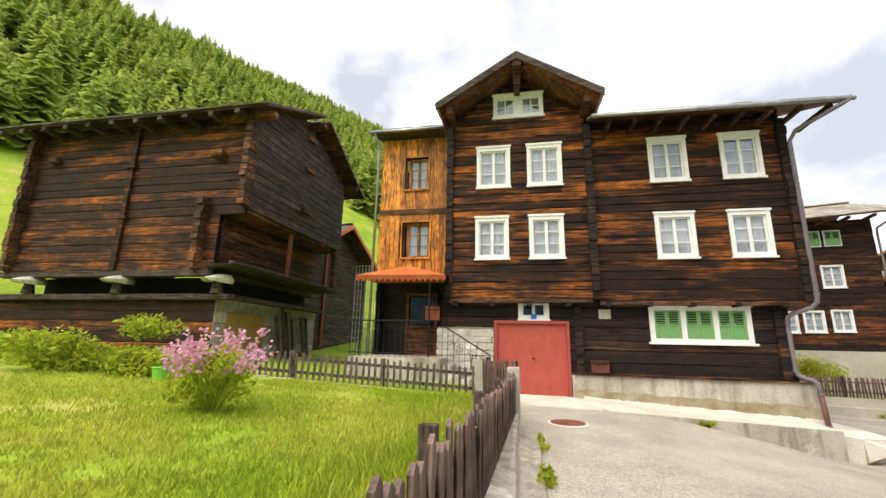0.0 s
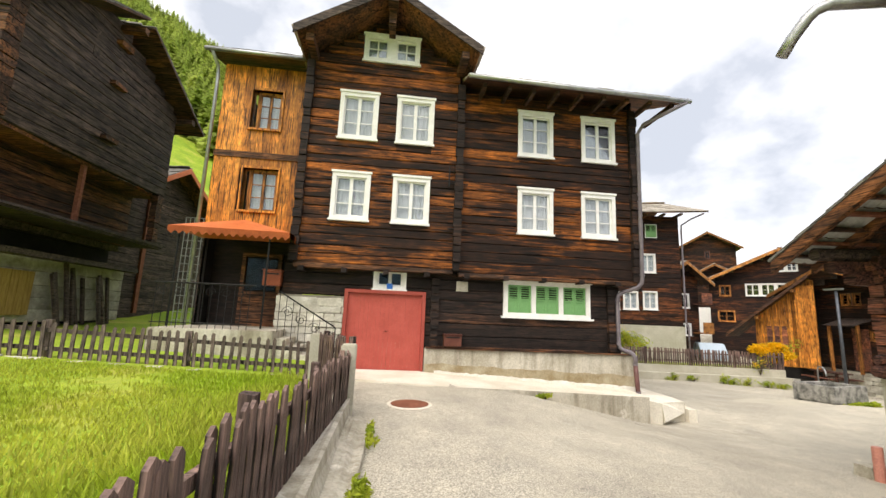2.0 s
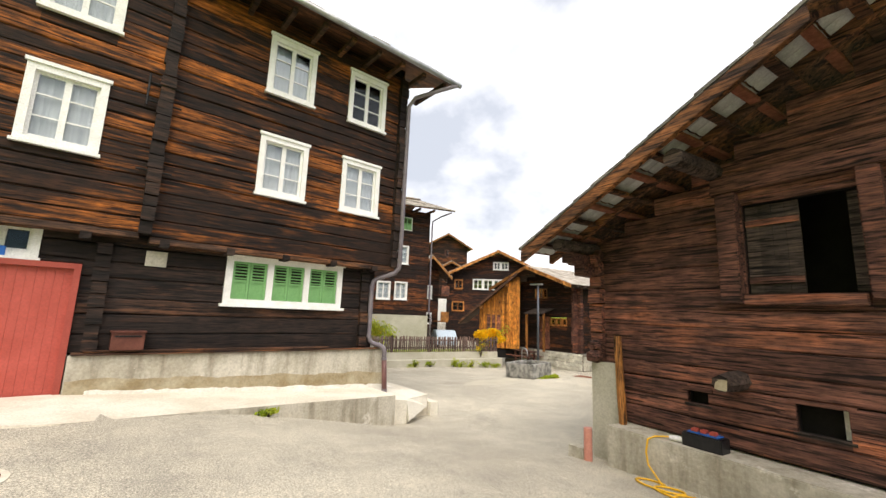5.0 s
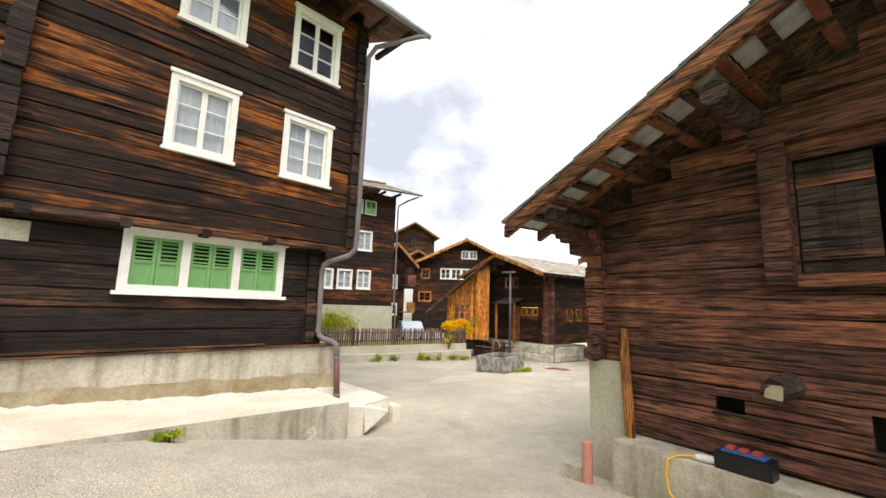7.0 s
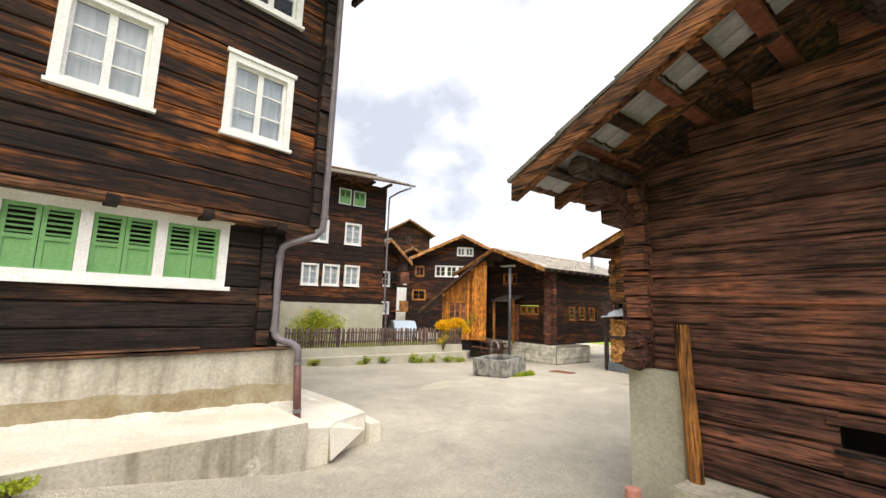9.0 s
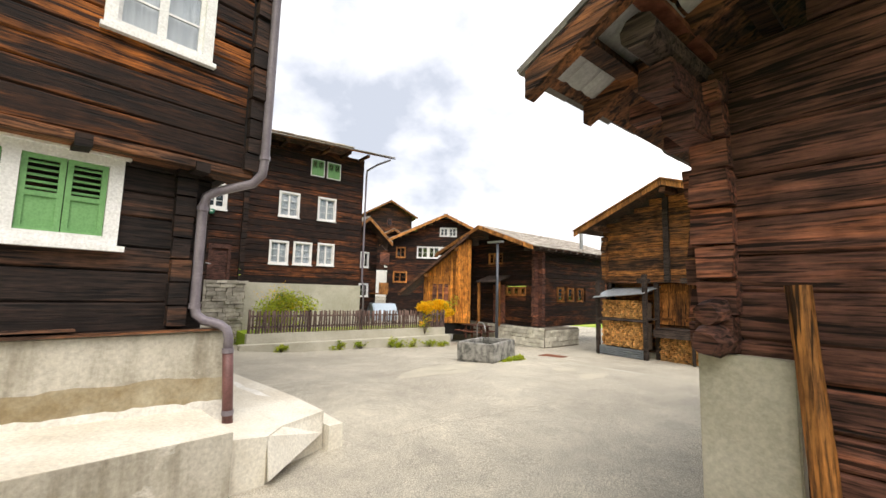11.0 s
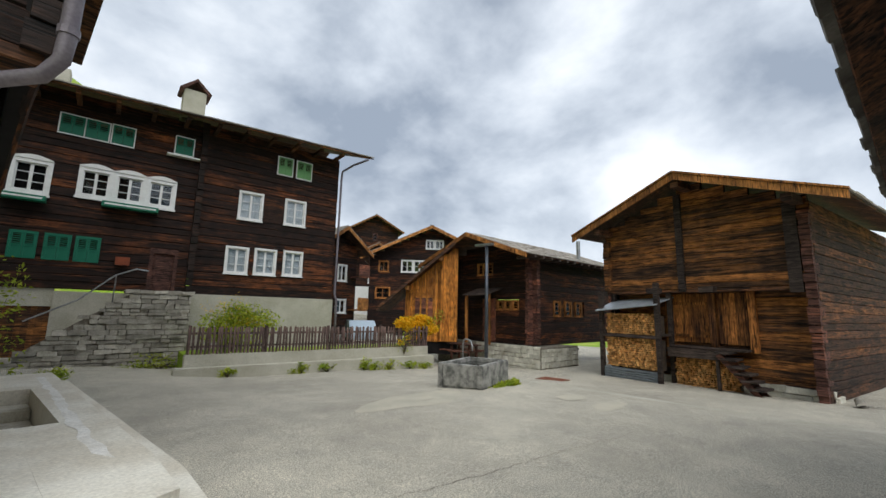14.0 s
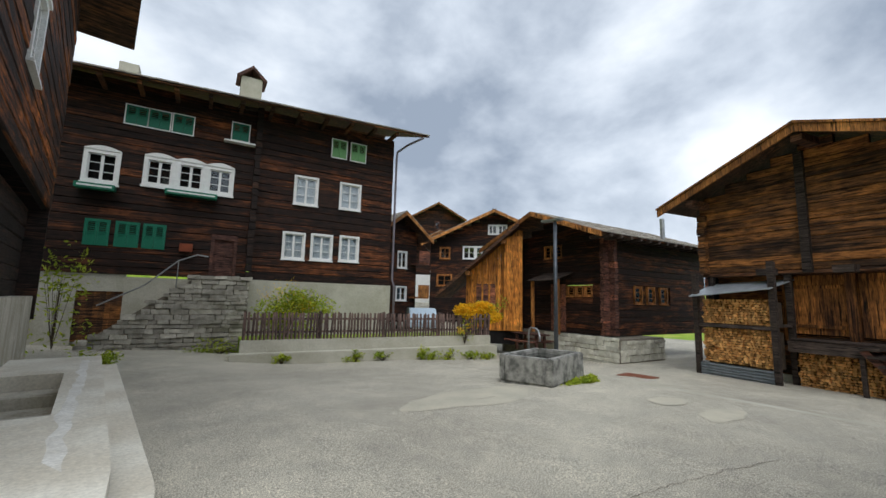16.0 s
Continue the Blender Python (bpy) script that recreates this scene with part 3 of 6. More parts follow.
part("handle", boxes((0.44, YL - 0.075, 0.96, 0.53, YL - 0.055, 0.975), (0.44, YL - 0.055, 0.94, 0.46, YL - 0.032, 0.99)), M_IRON, gd)
sw = part("shuttered_window", boxes((SH[0], YL - 0.07, SH[1], SH[2], YL + 0.1, SH[1] + 0.1), (SH[0], YL - 0.07, SH[3] - 0.1, SH[2], YL + 0.1, SH[3]), *[(SH[0] + k * 0.817, YL - 0.07, SH[1] + 0.1, SH[0] + k * 0.817 + 0.13, YL + 0.1, SH[3] - 0.1) for k in range(4)],
                                    (SH[0] - 0.05, YL - 0.11, SH[3], SH[2] + 0.05, YL, SH[3] + 0.05), (SH[0] - 0.06, YL - 0.14, SH[1] - 0.06, SH[2] + 0.06, YL, SH[1])), M_WHITE, house, "white window frame with closed green shutters")
for k in range(3):
    for i in range(2):
        shutter(sw, pose(SH[0] + 0.13 + k * 0.817 + 0.3435 * (i + 0.5), YL - 0.01, SH[1] + 0.1), 0.335, SH[3] - SH[1] - 0.2, M_GREEN)
part("vent_plate", boxes((2.35, YL - 0.03, 2.12, 2.68, YL + 0.01, 2.40)), M_CONC, house)
# plinths, terrace
pl = bmesh.new()
add_prism(pl, [(GAR[2] + 0.02, -0.2), (GAR[2] + 0.02, 0.56), (X1 - 0.02, 0.53), (X1 - 0.02, -1.0)], YL - 0.16, YL + 0.3)
part("plinth", pl, M_CONC, house, "weathered concrete plinth", bevel=0.02)
part("plinth_board", boxes((GAR[2] + 0.05, YL - 0.22, 0.555, 5.2, YL - 0.02, 0.585), (5.1, YL - 0.24, 0.535, X1 - 0.1, YL - 0.02, 0.57), (1.7, YL - 0.2, 0.59, 6.0, YL - 0.02, 0.615), jit=0.012), M_BEAM, house)
bm = bmesh.new()
band_top = []
for k in range(61):
    x = GAR[2] + 0.04 + (X1 - 0.05 - GAR[2]) * k / 60
    band_top.append((x, 0.17 - 0.035 * (x - 1.5) + 0.05 * noise.noise((x * 1.7, 0, 2)) + 0.03 * noise.noise((x * 6, 1, 0))))
add_prism(bm, [(GAR[2] + 0.04, -0.12)] + band_top + [(X1 - 0.01, -0.55)], YL - 0.166, YL - 0.15)
part("plinth_base_band", bm, M_STAIN, house, "brown stained lower band of the plinth")
bm = bmesh.new()
foot = []
for k in range(71):
    x = GAR[2] + 0.3 + (X1 - 0.33 - GAR[2]) * k / 70
    foot.append((x, -0.055 * (x - 1.5) + 0.0 + 0.03 * noise.noise((x * 2.3, 4, 2)) + 0.03 * noise.noise((x * 8, 1, 7))))
add_prism(bm, [(GAR[2] + 0.3, -0.2)] + foot + [(X1 - 0.03, -0.6)], YL - 0.174, YL - 0.16)
part("plinth_lime_edge", bm, M_LIMEW, house, "white lime bloom along the plinth foot")
# roofs
S = 0.62
up1 = Vector((1, 0, S)).normalized()
zr = 10.2
roof_slope(house, (-2.32, 10.6, zr - 2.47 * S), (-2.32, 19, zr - 2.47 * S), (1, 0, S), 2.47 * math.hypot(1, S), M_TILEP, rows=5, cols=20, name="gable_roof")
roof_slope(house, (2.62, 10.6, zr - 2.47 * S), (2.62, 19, zr - 2.47 * S), (-1, 0, S), 2.47 * math.hypot(1, S), M_TILEP, rows=5, cols=20, name="gable_roof")
for sgn in (-1, 1):
    bm = bmesh.new()
    add_prism(bm, [(0.15 + sgn * 2.5, zr - 2.5 * S - 0.2), (0.15 + sgn * 2.5, zr - 2.5 * S + 0.05), (0.15, zr + 0.05), (0.15, zr - 0.2)], 10.56, 10.60)
    part("barge_board", bm, M_GREY, house)
for b_ in ((-2.06, 10.75, 8.42, -1.86, 12, 8.62), (2.1, 10.75, 8.42, 2.3, 12, 8.62)):
    part("purlin", boxes(b_, jit=0.01), M_BEAM, house)
bm = boxes((0.02, 10.62, zr - 0.42, 0.28, 12, zr - 0.2), jit=0.01)
add_box(bm, 0.05, 11.0, 9.3, 0.25, 11.12, zr - 0.3)
add_box(bm, 0.06, 10.95, 9.35, 0.24, 11.6, 9.5, pose(0, 0, 0, 0))
part("ridge_purlin", bm, M_BEAM, house)
log_wall(house, pose(X0, 19, 0, 0, 0, -90), lambda z: (0, 7.3), 2.6, 8.55, M_HOUSE, step=0.4, name="gable_side_wall")
log_wall(house, pose(XG, 11.7, 0, 0, 0, 90), lambda z: (0.02, 7.3), 7.8, 8.55, M_HOUSE, step=0.3, name="gable_side_wall")
roof_slope(house, (2.3, 10.78, 7.93), (8.8, 10.78, 7.88), (0, 1, 0.42), 6.8, M_TILEP, rows=9, cols=12, name="main_roof")
roof_slope(house, (8.8, 23.2, 7.9), (2.3, 23.2, 7.95), (0, -1, 0.42), 6.8, M_TILEP, rows=9, cols=12, name="main_roof")
for k in range(9):
    part("rafter_end", boxes((2.75 + k * 0.7, 10.9, 7.72, 2.85 + k * 0.7, 12.3, 7.84)), M_BEAM, house)
bm = bmesh.new()
add_tube(bm, [(2.3, 10.72, 7.90), (8.84, 10.72, 7.84)], 0.065, 8)
part("gutter", bm, M_ZINC, house, smooth=True)
bm = bmesh.new()
add_tube(bm, [(8.7, 10.72, 7.8), (8.45, 10.78, 7.66), (7.78, 11.4, 7.35), (7.68, 11.54, 7.1), (7.67, 11.56, 2.75), (7.66, 11.58, 2.58), (7.58, 11.66, 2.45), (7.22, 11.86, 2.30), (7.12, 11.90, 2.22), (7.09, 11.91, 2.08), (7.09, 11.90, 0.86), (7.11, 11.88, 0.74), (7.18, 11.84, 0.67), (7.34, 11.74, 0.62), (7.41, 11.70, 0.56), (7.44, 11.68, 0.45), (7.44, 11.68, 0.3)], 0.058, 10)
dp = part("downpipe", bm, M_PIPEG, house, "grey metal downpipe with bends", smooth=True)
bm = bmesh.new()
add_tube(bm, [(7.44, 11.68, 0.32), (7.50, 11.66, -0.68)], 0.062, 10)
part("standpipe", bm, M_PIPER, dp, "brown plastic pipe end", smooth=True)
for cx_, cy_, cz_ in ((7.44, 11.68, 0.30), (7.09, 11.90, 0.84), (7.09, 11.91, 2.06), (7.67, 11.56, 2.8), (7.67, 11.56, 5.2), (7.487, 11.664, -0.45)):
    bm = bmesh.new()
    add_tube(bm, [(cx_, cy_, cz_ - 0.03), (cx_, cy_, cz_ + 0.03)], 0.069, 10)
    part("pipe_collar", bm, M_PIPEG, dp)
# east side and backing
HS = [(2.0, U - 0.05, 1.0, 1.3), (5.0, U - 0.05, 1.0, 1.3), (2.0, L - 0.05, 1.0, 1.3), (5.0, L - 0.05, 1.0, 1.3)]


def east_span(z):
    k = max(0.0, (z - 8.2) / 0.42)
    return k, 10.6 - k


log_wall(house, pose(X1, YU, 0, 0, 0, 90), east_span, 2.62, 10.4, M_HOUSE, [(a - 0.46, z + 0.03, a + 0.46, z + 1.27) for a, z, w, h in HS], step=0.27, name="east_wall")
for a, z, w, h in HS:
    window(house, pose(X1, YU + a, z, 0, 0, 90), w, h)
log_wall(house, pose(7.2, YL, 0, 0, 0, 90), lambda z: (0.06, 10.2), 0.55, 2.62, M_HOUSE_LOW, [(2.0, 1.0, 3.2, 2.2)], step=0.3, name="east_lower_wall")
part("east_plinth", boxes((X1 - 0.4, YL + 0.3, -1.4, X1 - 0.06, 22.3, 0.55)), M_CONC, house)
ew = window(house, pose(7.2, YL + 2.6, 0.98, 0, 0, 90), 1.3, 1.25, curtain=False, name="east_shuttered_window")
for i in range(2):
    shutter(ew, pose(-0.27 + i * 0.54, -0.03, 0.1), 0.5, 1.05, M_DGREEN)
part("rear_wall", boxes((X0, 22.2, 0, X1, 22.3, 8.2)), M_HOUSE_LOW, house)
# corner timbers where the two log walls meet
for (cx, cy, z0, z1) in ((XG + 0.06, YU - 0.06, 2.65, 7.9), (1.76, YL - 0.02, 0.6, 2.45), (X0 - 0.02, YU - 0.05, 2.7, 8.7), (X1 - 0.02, YU - 0.04, 2.6, 7.8), (6.9, YL - 0.03, 0.6, 2.5)):
    z = z0
    while z < z1:
        hgt = rng.uniform(0.2, 0.28)
        part("log_end", boxes((cx - 0.09 - rng.uniform(0, 0.03), cy - rng.uniform(0.05, 0.13), z + 0.01, cx + 0.09 + rng.uniform(0, 0.03), cy + 0.25, z + hgt - 0.01), jit=0.008), M_HOUSE_LOW, house)
        z += hgt
bm = bmesh.new()
for z in (3.8, 5.1, 5.45):
    add_tube(bm, [(XG - 0.22, YU - 0.1, z), (XG + 0.32, YU - 0.1, z)], 0.02, 6)
add_tube(bm, [(XG - 0.22, YU - 0.12, 5.0), (XG - 0.22, YU - 0.12, 5.6)], 0.02, 6)
part("iron_clamps", bm, M_IRON, house)

# orange annex with the entrance
AX0, AX1, AY = -4.72, -2.05, 12.6
an = [( -3.86, 6.64, -3.0, 7.85), (-3.87, 4.17, -2.9, 5.42)]
bk = bmesh.new()
for z0, z1, hz in ((3.55, 5.72, an[1]), (5.9, 8.6, an[0])):
    for a, c, p, q in ((AX0, z0, hz[0], z1), (hz[2], z0, AX1, z1), (hz[0], z0, hz[2], hz[1]), (hz[0], hz[3], hz[2], z1)):
        add_box(bk, a, AY + 0.03, c, p, AY + 0.14, q)
annex = part("annex_wall", bk, M_DARK, house, "orange oiled board annex wall")
for z0, z1, hz in ((3.55, 5.72, an[1]), (5.9, 8.6, an[0])):
    x = AX0
    while x < AX1 - 0.02:
        w = min(rng.uniform(0.13, 0.24), AX1 - x)
        segs = [(z0, z1)] if x + w < hz[0] + 0.02 or x > hz[2] - 0.02 else [(z0, hz[1]), (hz[3], z1)]
        for p, q in segs:
            part("board", boxes((x + 0.003, AY - rng.uniform(0, 0.008), p, x + w - 0.003, AY + 0.03, q)), M_ORANGE, annex)
        x += w
for hz in an:
    part("reveal", boxes((hz[0] - 0.05, AY - 0.05, hz[1], hz[0], AY + 0.3, hz[3]), (hz[2], AY - 0.05, hz[1], hz[2] + 0.05, AY + 0.3, hz[3]), (hz[0] - 0.05, AY - 0.05, hz[3], hz[2] + 0.05, AY + 0.3, hz[3] + 0.06), (hz[0] - 0.05, AY - 0.08, hz[1] - 0.06, hz[2] + 0.05, AY + 0.3, hz[1])), M_ORANGE, annex)
    w = window(house, pose((hz[0] + hz[2]) / 2 + 0.06, AY + 0.12, hz[1]), hz[2] - hz[0] - 0.12, hz[3] - hz[1], casing=0.06, proud=0.0, bars=2, paint=M_POSTW, cap=0, sill=0)
part("annex_band", boxes((AX0 - 0.02, AY - 0.04, 5.72, AX1, AY + 0.1, 5.9)), M_BEAM, house)
log_wall(house, pose(AX0, 19, 0, 0, 0, -90), lambda z: (0, 6.36), 0.9, 8.6, M_GREY, step=0.4, name="annex_side_wall")
roof_slope(house, (-5.05, 12.1, 8.72), (-2.05, 12.1, 8.72), (0, 1, 0.25), 7, M_SLATE, rows=8, cols=8, name="annex_roof")
bm = bmesh.new()
add_tube(bm, [(-5.1, 12.03, 8.68), (-2.1, 12.03, 8.68)], 0.06, 8)
add_tube(bm, [(-4.9, 12.05, 8.64), (-4.86, 12.4, 8.4), (-4.84, 12.45, 8.1), (-4.84, 12.45, 0.9)], 0.05, 8)
part("annex_gutter", bm, M_ZINC, house, smooth=True)
part("porch_wall", boxes((AX0, AY + 0.5, 0.85, AX1, AY + 0.6, 3.55), (AX1 - 0.1, AY - 0.5, 0.85, AX1 - 0.002, AY + 0.5, 3.3), jit=0.0), M_HOUSE_LOW, house)
fd = part("front_door", boxes((-3.75, AY + 0.4, 0.9, -3.65, AY + 0.5, 3.0), (-2.75, AY + 0.4, 0.9, -2.65, AY + 0.5, 3.0), (-3.65, AY + 0.4, 2.9, -2.75, AY + 0.5, 3.0), (-3.65, AY + 0.43, 0.9, -2.75, AY + 0.5, 1.9)), M_BEAM, house, "dark wooden front door with leaded glass")
part("door_pane", boxes((-3.6, AY + 0.46, 1.95, -2.8, AY + 0.48, 2.85)), M_GLASS, fd)
bm = bmesh.new()
for k in range(-6, 9):
    add_tube(bm, [(-3.6 + max(0, k) * 0.1, AY + 0.44, 1.95 + max(0, -k) * 0.1), (-3.6 + min(8, k + 9) * 0.1, AY + 0.44, 1.95 + min(9, 9 - max(0, k + 9 - 8)) * 0.1)], 0.008, 4)
part("door_grille", bm, M_IRON, fd)
# canopy over the door
bm = bmesh.new()
cz, cb = 3.75, 3.3
v = [bm.verts.new(p) for p in ((-4.75, 10.85, cb), (-2.0, 10.95, cb), (-2.0, 12.6, cb), (-4.75, 12.6, cb), (-3.4, 11.9, cz), (-3.4, 12.6, cz))]
for f in ((0, 1, 4), (1, 2, 5, 4), (3, 0, 4, 5), (0, 3, 2, 1)):
    bm.faces.new([v[i] for i in f])
can = part("canopy", bm, M_CANOPY, house, "orange-red tin porch canopy with scalloped edge")
bm = bmesh.new()
for a, c in (((-4.75, 10.84), (-2.0, 10.94)), ((-1.995, 10.95), (-1.995, 12.5))):
    n = 16
    for k in range(n):
        p, q = Vector(a).lerp(Vector(c), k / n), Vector(a).lerp(Vector(c), (k + 1) / n)
        mm = (p + q) / 2
        vs = [bm.verts.new((p.x, p.y, cb)), bm.verts.new((q.x, q.y, cb)), bm.verts.new((q.x, q.y, cb - 0.12)), bm.verts.new((mm.x, mm.y, cb - 0.2)), bm.verts.new((p.x, p.y, cb - 0.12))]
        bm.faces.new(vs)
bmesh.ops.solidify(bm, geom=bm.faces[:], thickness=0.01)
part("valance", bm, M_CANOPY, can)
bm = bmesh.new()
add_tube(bm, [(-2.5, 11.1, cb), (-2.5, 11.1, 0.95)], 0.025, 6)
add_tube(bm, [(-4.6, 11.1, cb), (-4.6, 11.1, 0.95)], 0.025, 6)
part("canopy_post", bm, M_IRON, can)
part("porch_slab", boxes((-4.8, 10.7, 0.2, -2.1, 13.1, 0.93)), M_CONC, house, bevel=0.02)
bm = boxes(*[(-2.1 + k * 0.27, 10.9, -0.1, -2.1 + (k + 1) * 0.27, 11.95, 0.93 - 0.18 * (k + 1)) for k in range(4)])
part("entrance_steps", bm, M_CONC, house)


def scroll(bm, cx, cz, y, r, turn=1):
    add_tube(bm, [(cx + turn * r * (1 - k / 22) * math.cos(k * 0.55), y, cz + r * (1 - k / 22) * math.sin(k * 0.55)) for k in range(20)], 0.008, 4)


rail = thing("iron_railing", pose(0, 0, 0), "black wrought-iron railing with scrolls on the porch", "railing")
bm = bmesh.new()
for k in range(13):
    add_tube(bm, [(-4.75 + k * 0.17, 10.76, 0.93), (-4.75 + k * 0.17, 10.76, 1.95)], 0.009, 4)
add_tube(bm, [(-4.8, 10.76, 1.95), (-2.6, 10.76, 1.95)], 0.02, 6)
add_tube(bm, [(-4.8, 10.76, 1.05), (-2.6, 10.76, 1.05)], 0.012, 6)
for k in range(6):
    scroll(bm, -4.6 + k * 0.34, 1.75, 10.75, 0.12, 1 if k % 2 else -1)
part("porch_panel", bm, M_IRON, rail)
bm = bmesh.new()
for k in range(9):
    x = -2.05 + k * 0.16
    add_tube(bm, [(x, 10.86, 0.9 - k * 0.09), (x, 10.86, 1.85 - k * 0.09)], 0.009, 4)
add_tube(bm, [(-2.1, 10.86, 1.87), (-0.72, 10.86, 1.05)], 0.018, 6)
add_tube(bm, [(-0.72, 10.86, 1.05), (-0.72, 10.86, 0.0)], 0.018, 6)
for k in range(4):
    scroll(bm, -1.85 + k * 0.32, 1.38 - k * 0.18, 10.85, 0.14, 1 if k % 2 else -1)
part("stair_panel", bm, M_IRON, rail)
for nm, b, mt, lab in (("mailbox", (-2.78, 12.0 - 0.22, 2.03, -2.33, 12.0, 2.5), M_MAILR, "copper-red metal mailbox on the porch wall"), ("mailbox", (2.03, YL - 0.3, 0.63, 2.5, YL - 0.03, 0.99), M_MAILB, "brown metal mailbox on the dark log wall")):
    mb = thing(nm, pose(b[0], b[1], b[2]), lab, "mailbox")
    w, d, h = b[3] - b[0], b[4] - b[1], b[5] - b[2]
    part("box", boxes((0, 0.01, 0, w, d, h * 0.82)), mt, mb, bevel=0.008)
    bm = bmesh.new()
    add_prism(bm, [(-0.02, h * 0.825), (w + 0.02, h * 0.825), (w + 0.02, h * 0.9), (-0.02, h * 0.9)], -0.02, d)
    part("lid", bm, mt, mb, bevel=0.006)
    part("slot_flap", boxes((0.05, -0.004, h * 0.62, w - 0.05, 0.012, h * 0.7)), M_IRON, mb)


# stone wall beside the garage: every stone its own piece
def stone_wall(parent, m, pts_top, x0, x1, zb, t, material, size=(0.28, 0.14), depth=0.05, name="stone"):
    """Rough courses under a top line pts_top(x), face in y = 0 looking to -y."""
    z = zb
    while z < max(pts_top(x0), pts_top((x0 + x1) / 2), pts_top(x1)):
        h = size[1] * rng.uniform(0.7, 1.35)
        x = x0
        while x < x1 - 0.02:
            w = min(size[0] * rng.uniform(0.5, 1.7), x1 - x)
            if z + h * 0.6 < pts_top(x + w / 2):
                bm = bmesh.new()
                j = min(0.02, h * 0.12)
                add_box(bm, x + 0.006, -depth * rng.uniform(0.3, 1), z + 0.006, x + w - 0.006, t, min(z + h, pts_top(x + w / 2) + 0.03) - 0.006, jit=j)
                ob = part(name, bm, material, parent, bevel=0.012)
                if m is not None:
                    ob.matrix_basis = m
            x += w
        z += h


sb = part("stone_base", boxes((-2.4, YL - 0.08, -0.2, GAR[0] - 0.005, YL + 0.2, 1.84)), M_MORTAR, house, "pale rough stone masonry beside the garage")
stone_wall(sb, pose(0, YL - 0.09, 0), lambda x: 1.86, -2.42, GAR[0] - 0.01, -0.15, 0.05, M_STONEL, (0.42, 0.2))

# concrete terrace along the house


def slab_bm(top, foot):
    bm = bmesh.new()
    tv = [bm.verts.new(p) for p in top]
    bv = [bm.verts.new((x, y, foot)) for x, y, z in top]
    bm.faces.new(tv)
    bm.faces.new(bv[::-1])
    for i in range(len(top)):
        j = (i + 1) % len(top)
        bm.faces.new((tv[j], tv[i], bv[i], bv[j]))
    bmesh.ops.triangulate(bm, faces=[f for f in bm.faces if len(f.verts) > 4])
    return bm


terrace = thing("terrace", pose(0, 0, 0), "pale cast concrete terrace step along the house foot", "terrace", kind="structure")
part("slab", slab_bm([(-0.75, 10.6, -0.03), (1.6, 9.9, -0.08), (4.5, 10.4, -0.25), (7.2, 10.75, -0.40), (7.24, 11.95, -0.40), (1.4, 11.95, -0.05), (-0.75, 11.95, -0.03)], -1.6), M_CONCN, terrace)
part("end_slab", slab_bm([(7.21, 10.80, -0.50), (7.62, 10.86, -0.57), (8.0, 11.25, -0.62), (8.0, 14.7, -0.64), (7.5, 14.7, -0.64), (7.5, 11.95, -0.58), (7.25, 11.95, -0.55)], -1.6), M_CONCN, terrace)
part("side_slab", slab_bm([(8.003, 11.25, -0.62), (8.77, 11.55, -0.65), (8.86, 12.6, -0.65), (8.87, 19.9, -0.65), (7.5, 19.9, -0.65), (7.5, 17.75, -0.65), (8.38, 17.75, -0.65), (8.40, 14.7, -0.65), (8.003, 14.7, -0.65)], -1.6), M_CONCN, terrace)
bm = bmesh.new()
wedge = [(7.6, 10.72, -1.0), (8.70, 11.46, -0.92), (8.72, 11.54, -0.66), (8.0, 11.26, -0.63), (7.64, 10.90, -0.58)]
wv = [bm.verts.new(p) for p in wedge]
bk_ = [bm.verts.new((7.9, 11.5, -1.3))]
bm.faces.new(wv)
for i in range(5):
    bm.faces.new((wv[(i + 1) % 5], wv[i], bk_[0]))
part("splayed_edge", bm, M_CONCN, terrace)
bm = bmesh.new()
ft = [(1.6, 9.9, -0.08), (4.5, 10.4, -0.25), (7.2, 10.75, -0.40)]
for (x0, y0, z0), (x1, y1, z1) in zip(ft, ft[1:]):
    o = Vector((y1 - y0, -(x1 - x0), 0)).normalized() * 0.008
    add = [bm.verts.new((x0 + o.x, y0 + o.y, z0 - 0.004)), bm.verts.new((x1 + o.x, y1 + o.y, z1 - 0.004)), bm.verts.new((x1 + o.x, y1 + o.y, -1.6)), bm.verts.new((x0 + o.x, y0 + o.y, -1.6))]
    bm.faces.new(add)
part("front_face", bm, M_CONC, terrace, "grey patched concrete edge")
part("lower_step", slab_bm([(8.78, 11.40, -0.83), (9.0, 11.38, -0.83), (9.15, 12.6, -0.84), (9.14, 19.9, -0.84), (8.88, 19.9, -0.84)], -1.6), M_CONCN, terrace)
for k in range(5):
    part("cellar_step", boxes((7.52, 14.72 + 0.6 * k, -2.5, 8.37, 15.31 + 0.6 * k, -1.52 + 0.16 * k)), M_CONC, terrace, bevel=0.01)


def smear(pts, z, w, name, label):
    """A thin uneven skin of lime along a line of points."""
    bm = bmesh.new()
    rows_ = []
    n = 46
    for k in range(n + 1):
        f = k / n * (len(pts) - 1)
        i = min(int(f), len(pts) - 2)
        p = Vector(pts[i]).lerp(Vector(pts[i + 1]), f - i)
        d = (Vector(pts[i + 1]) - Vector(pts[i])).normalized()
        sx = Vector((-d.y, d.x))
        a_, c_ = w * (0.6 + 0.8 * noise.noise((k * 0.35, 0, 3))), w * (0.6 + 0.8 * noise.noise((k * 0.35, 9, 3)))
        q, r_ = p + sx * max(0.01, a_), p - sx * max(0.01, c_)
        rows_.append((bm.verts.new((q.x, q.y, z)), bm.verts.new((r_.x, r_.y, z))))
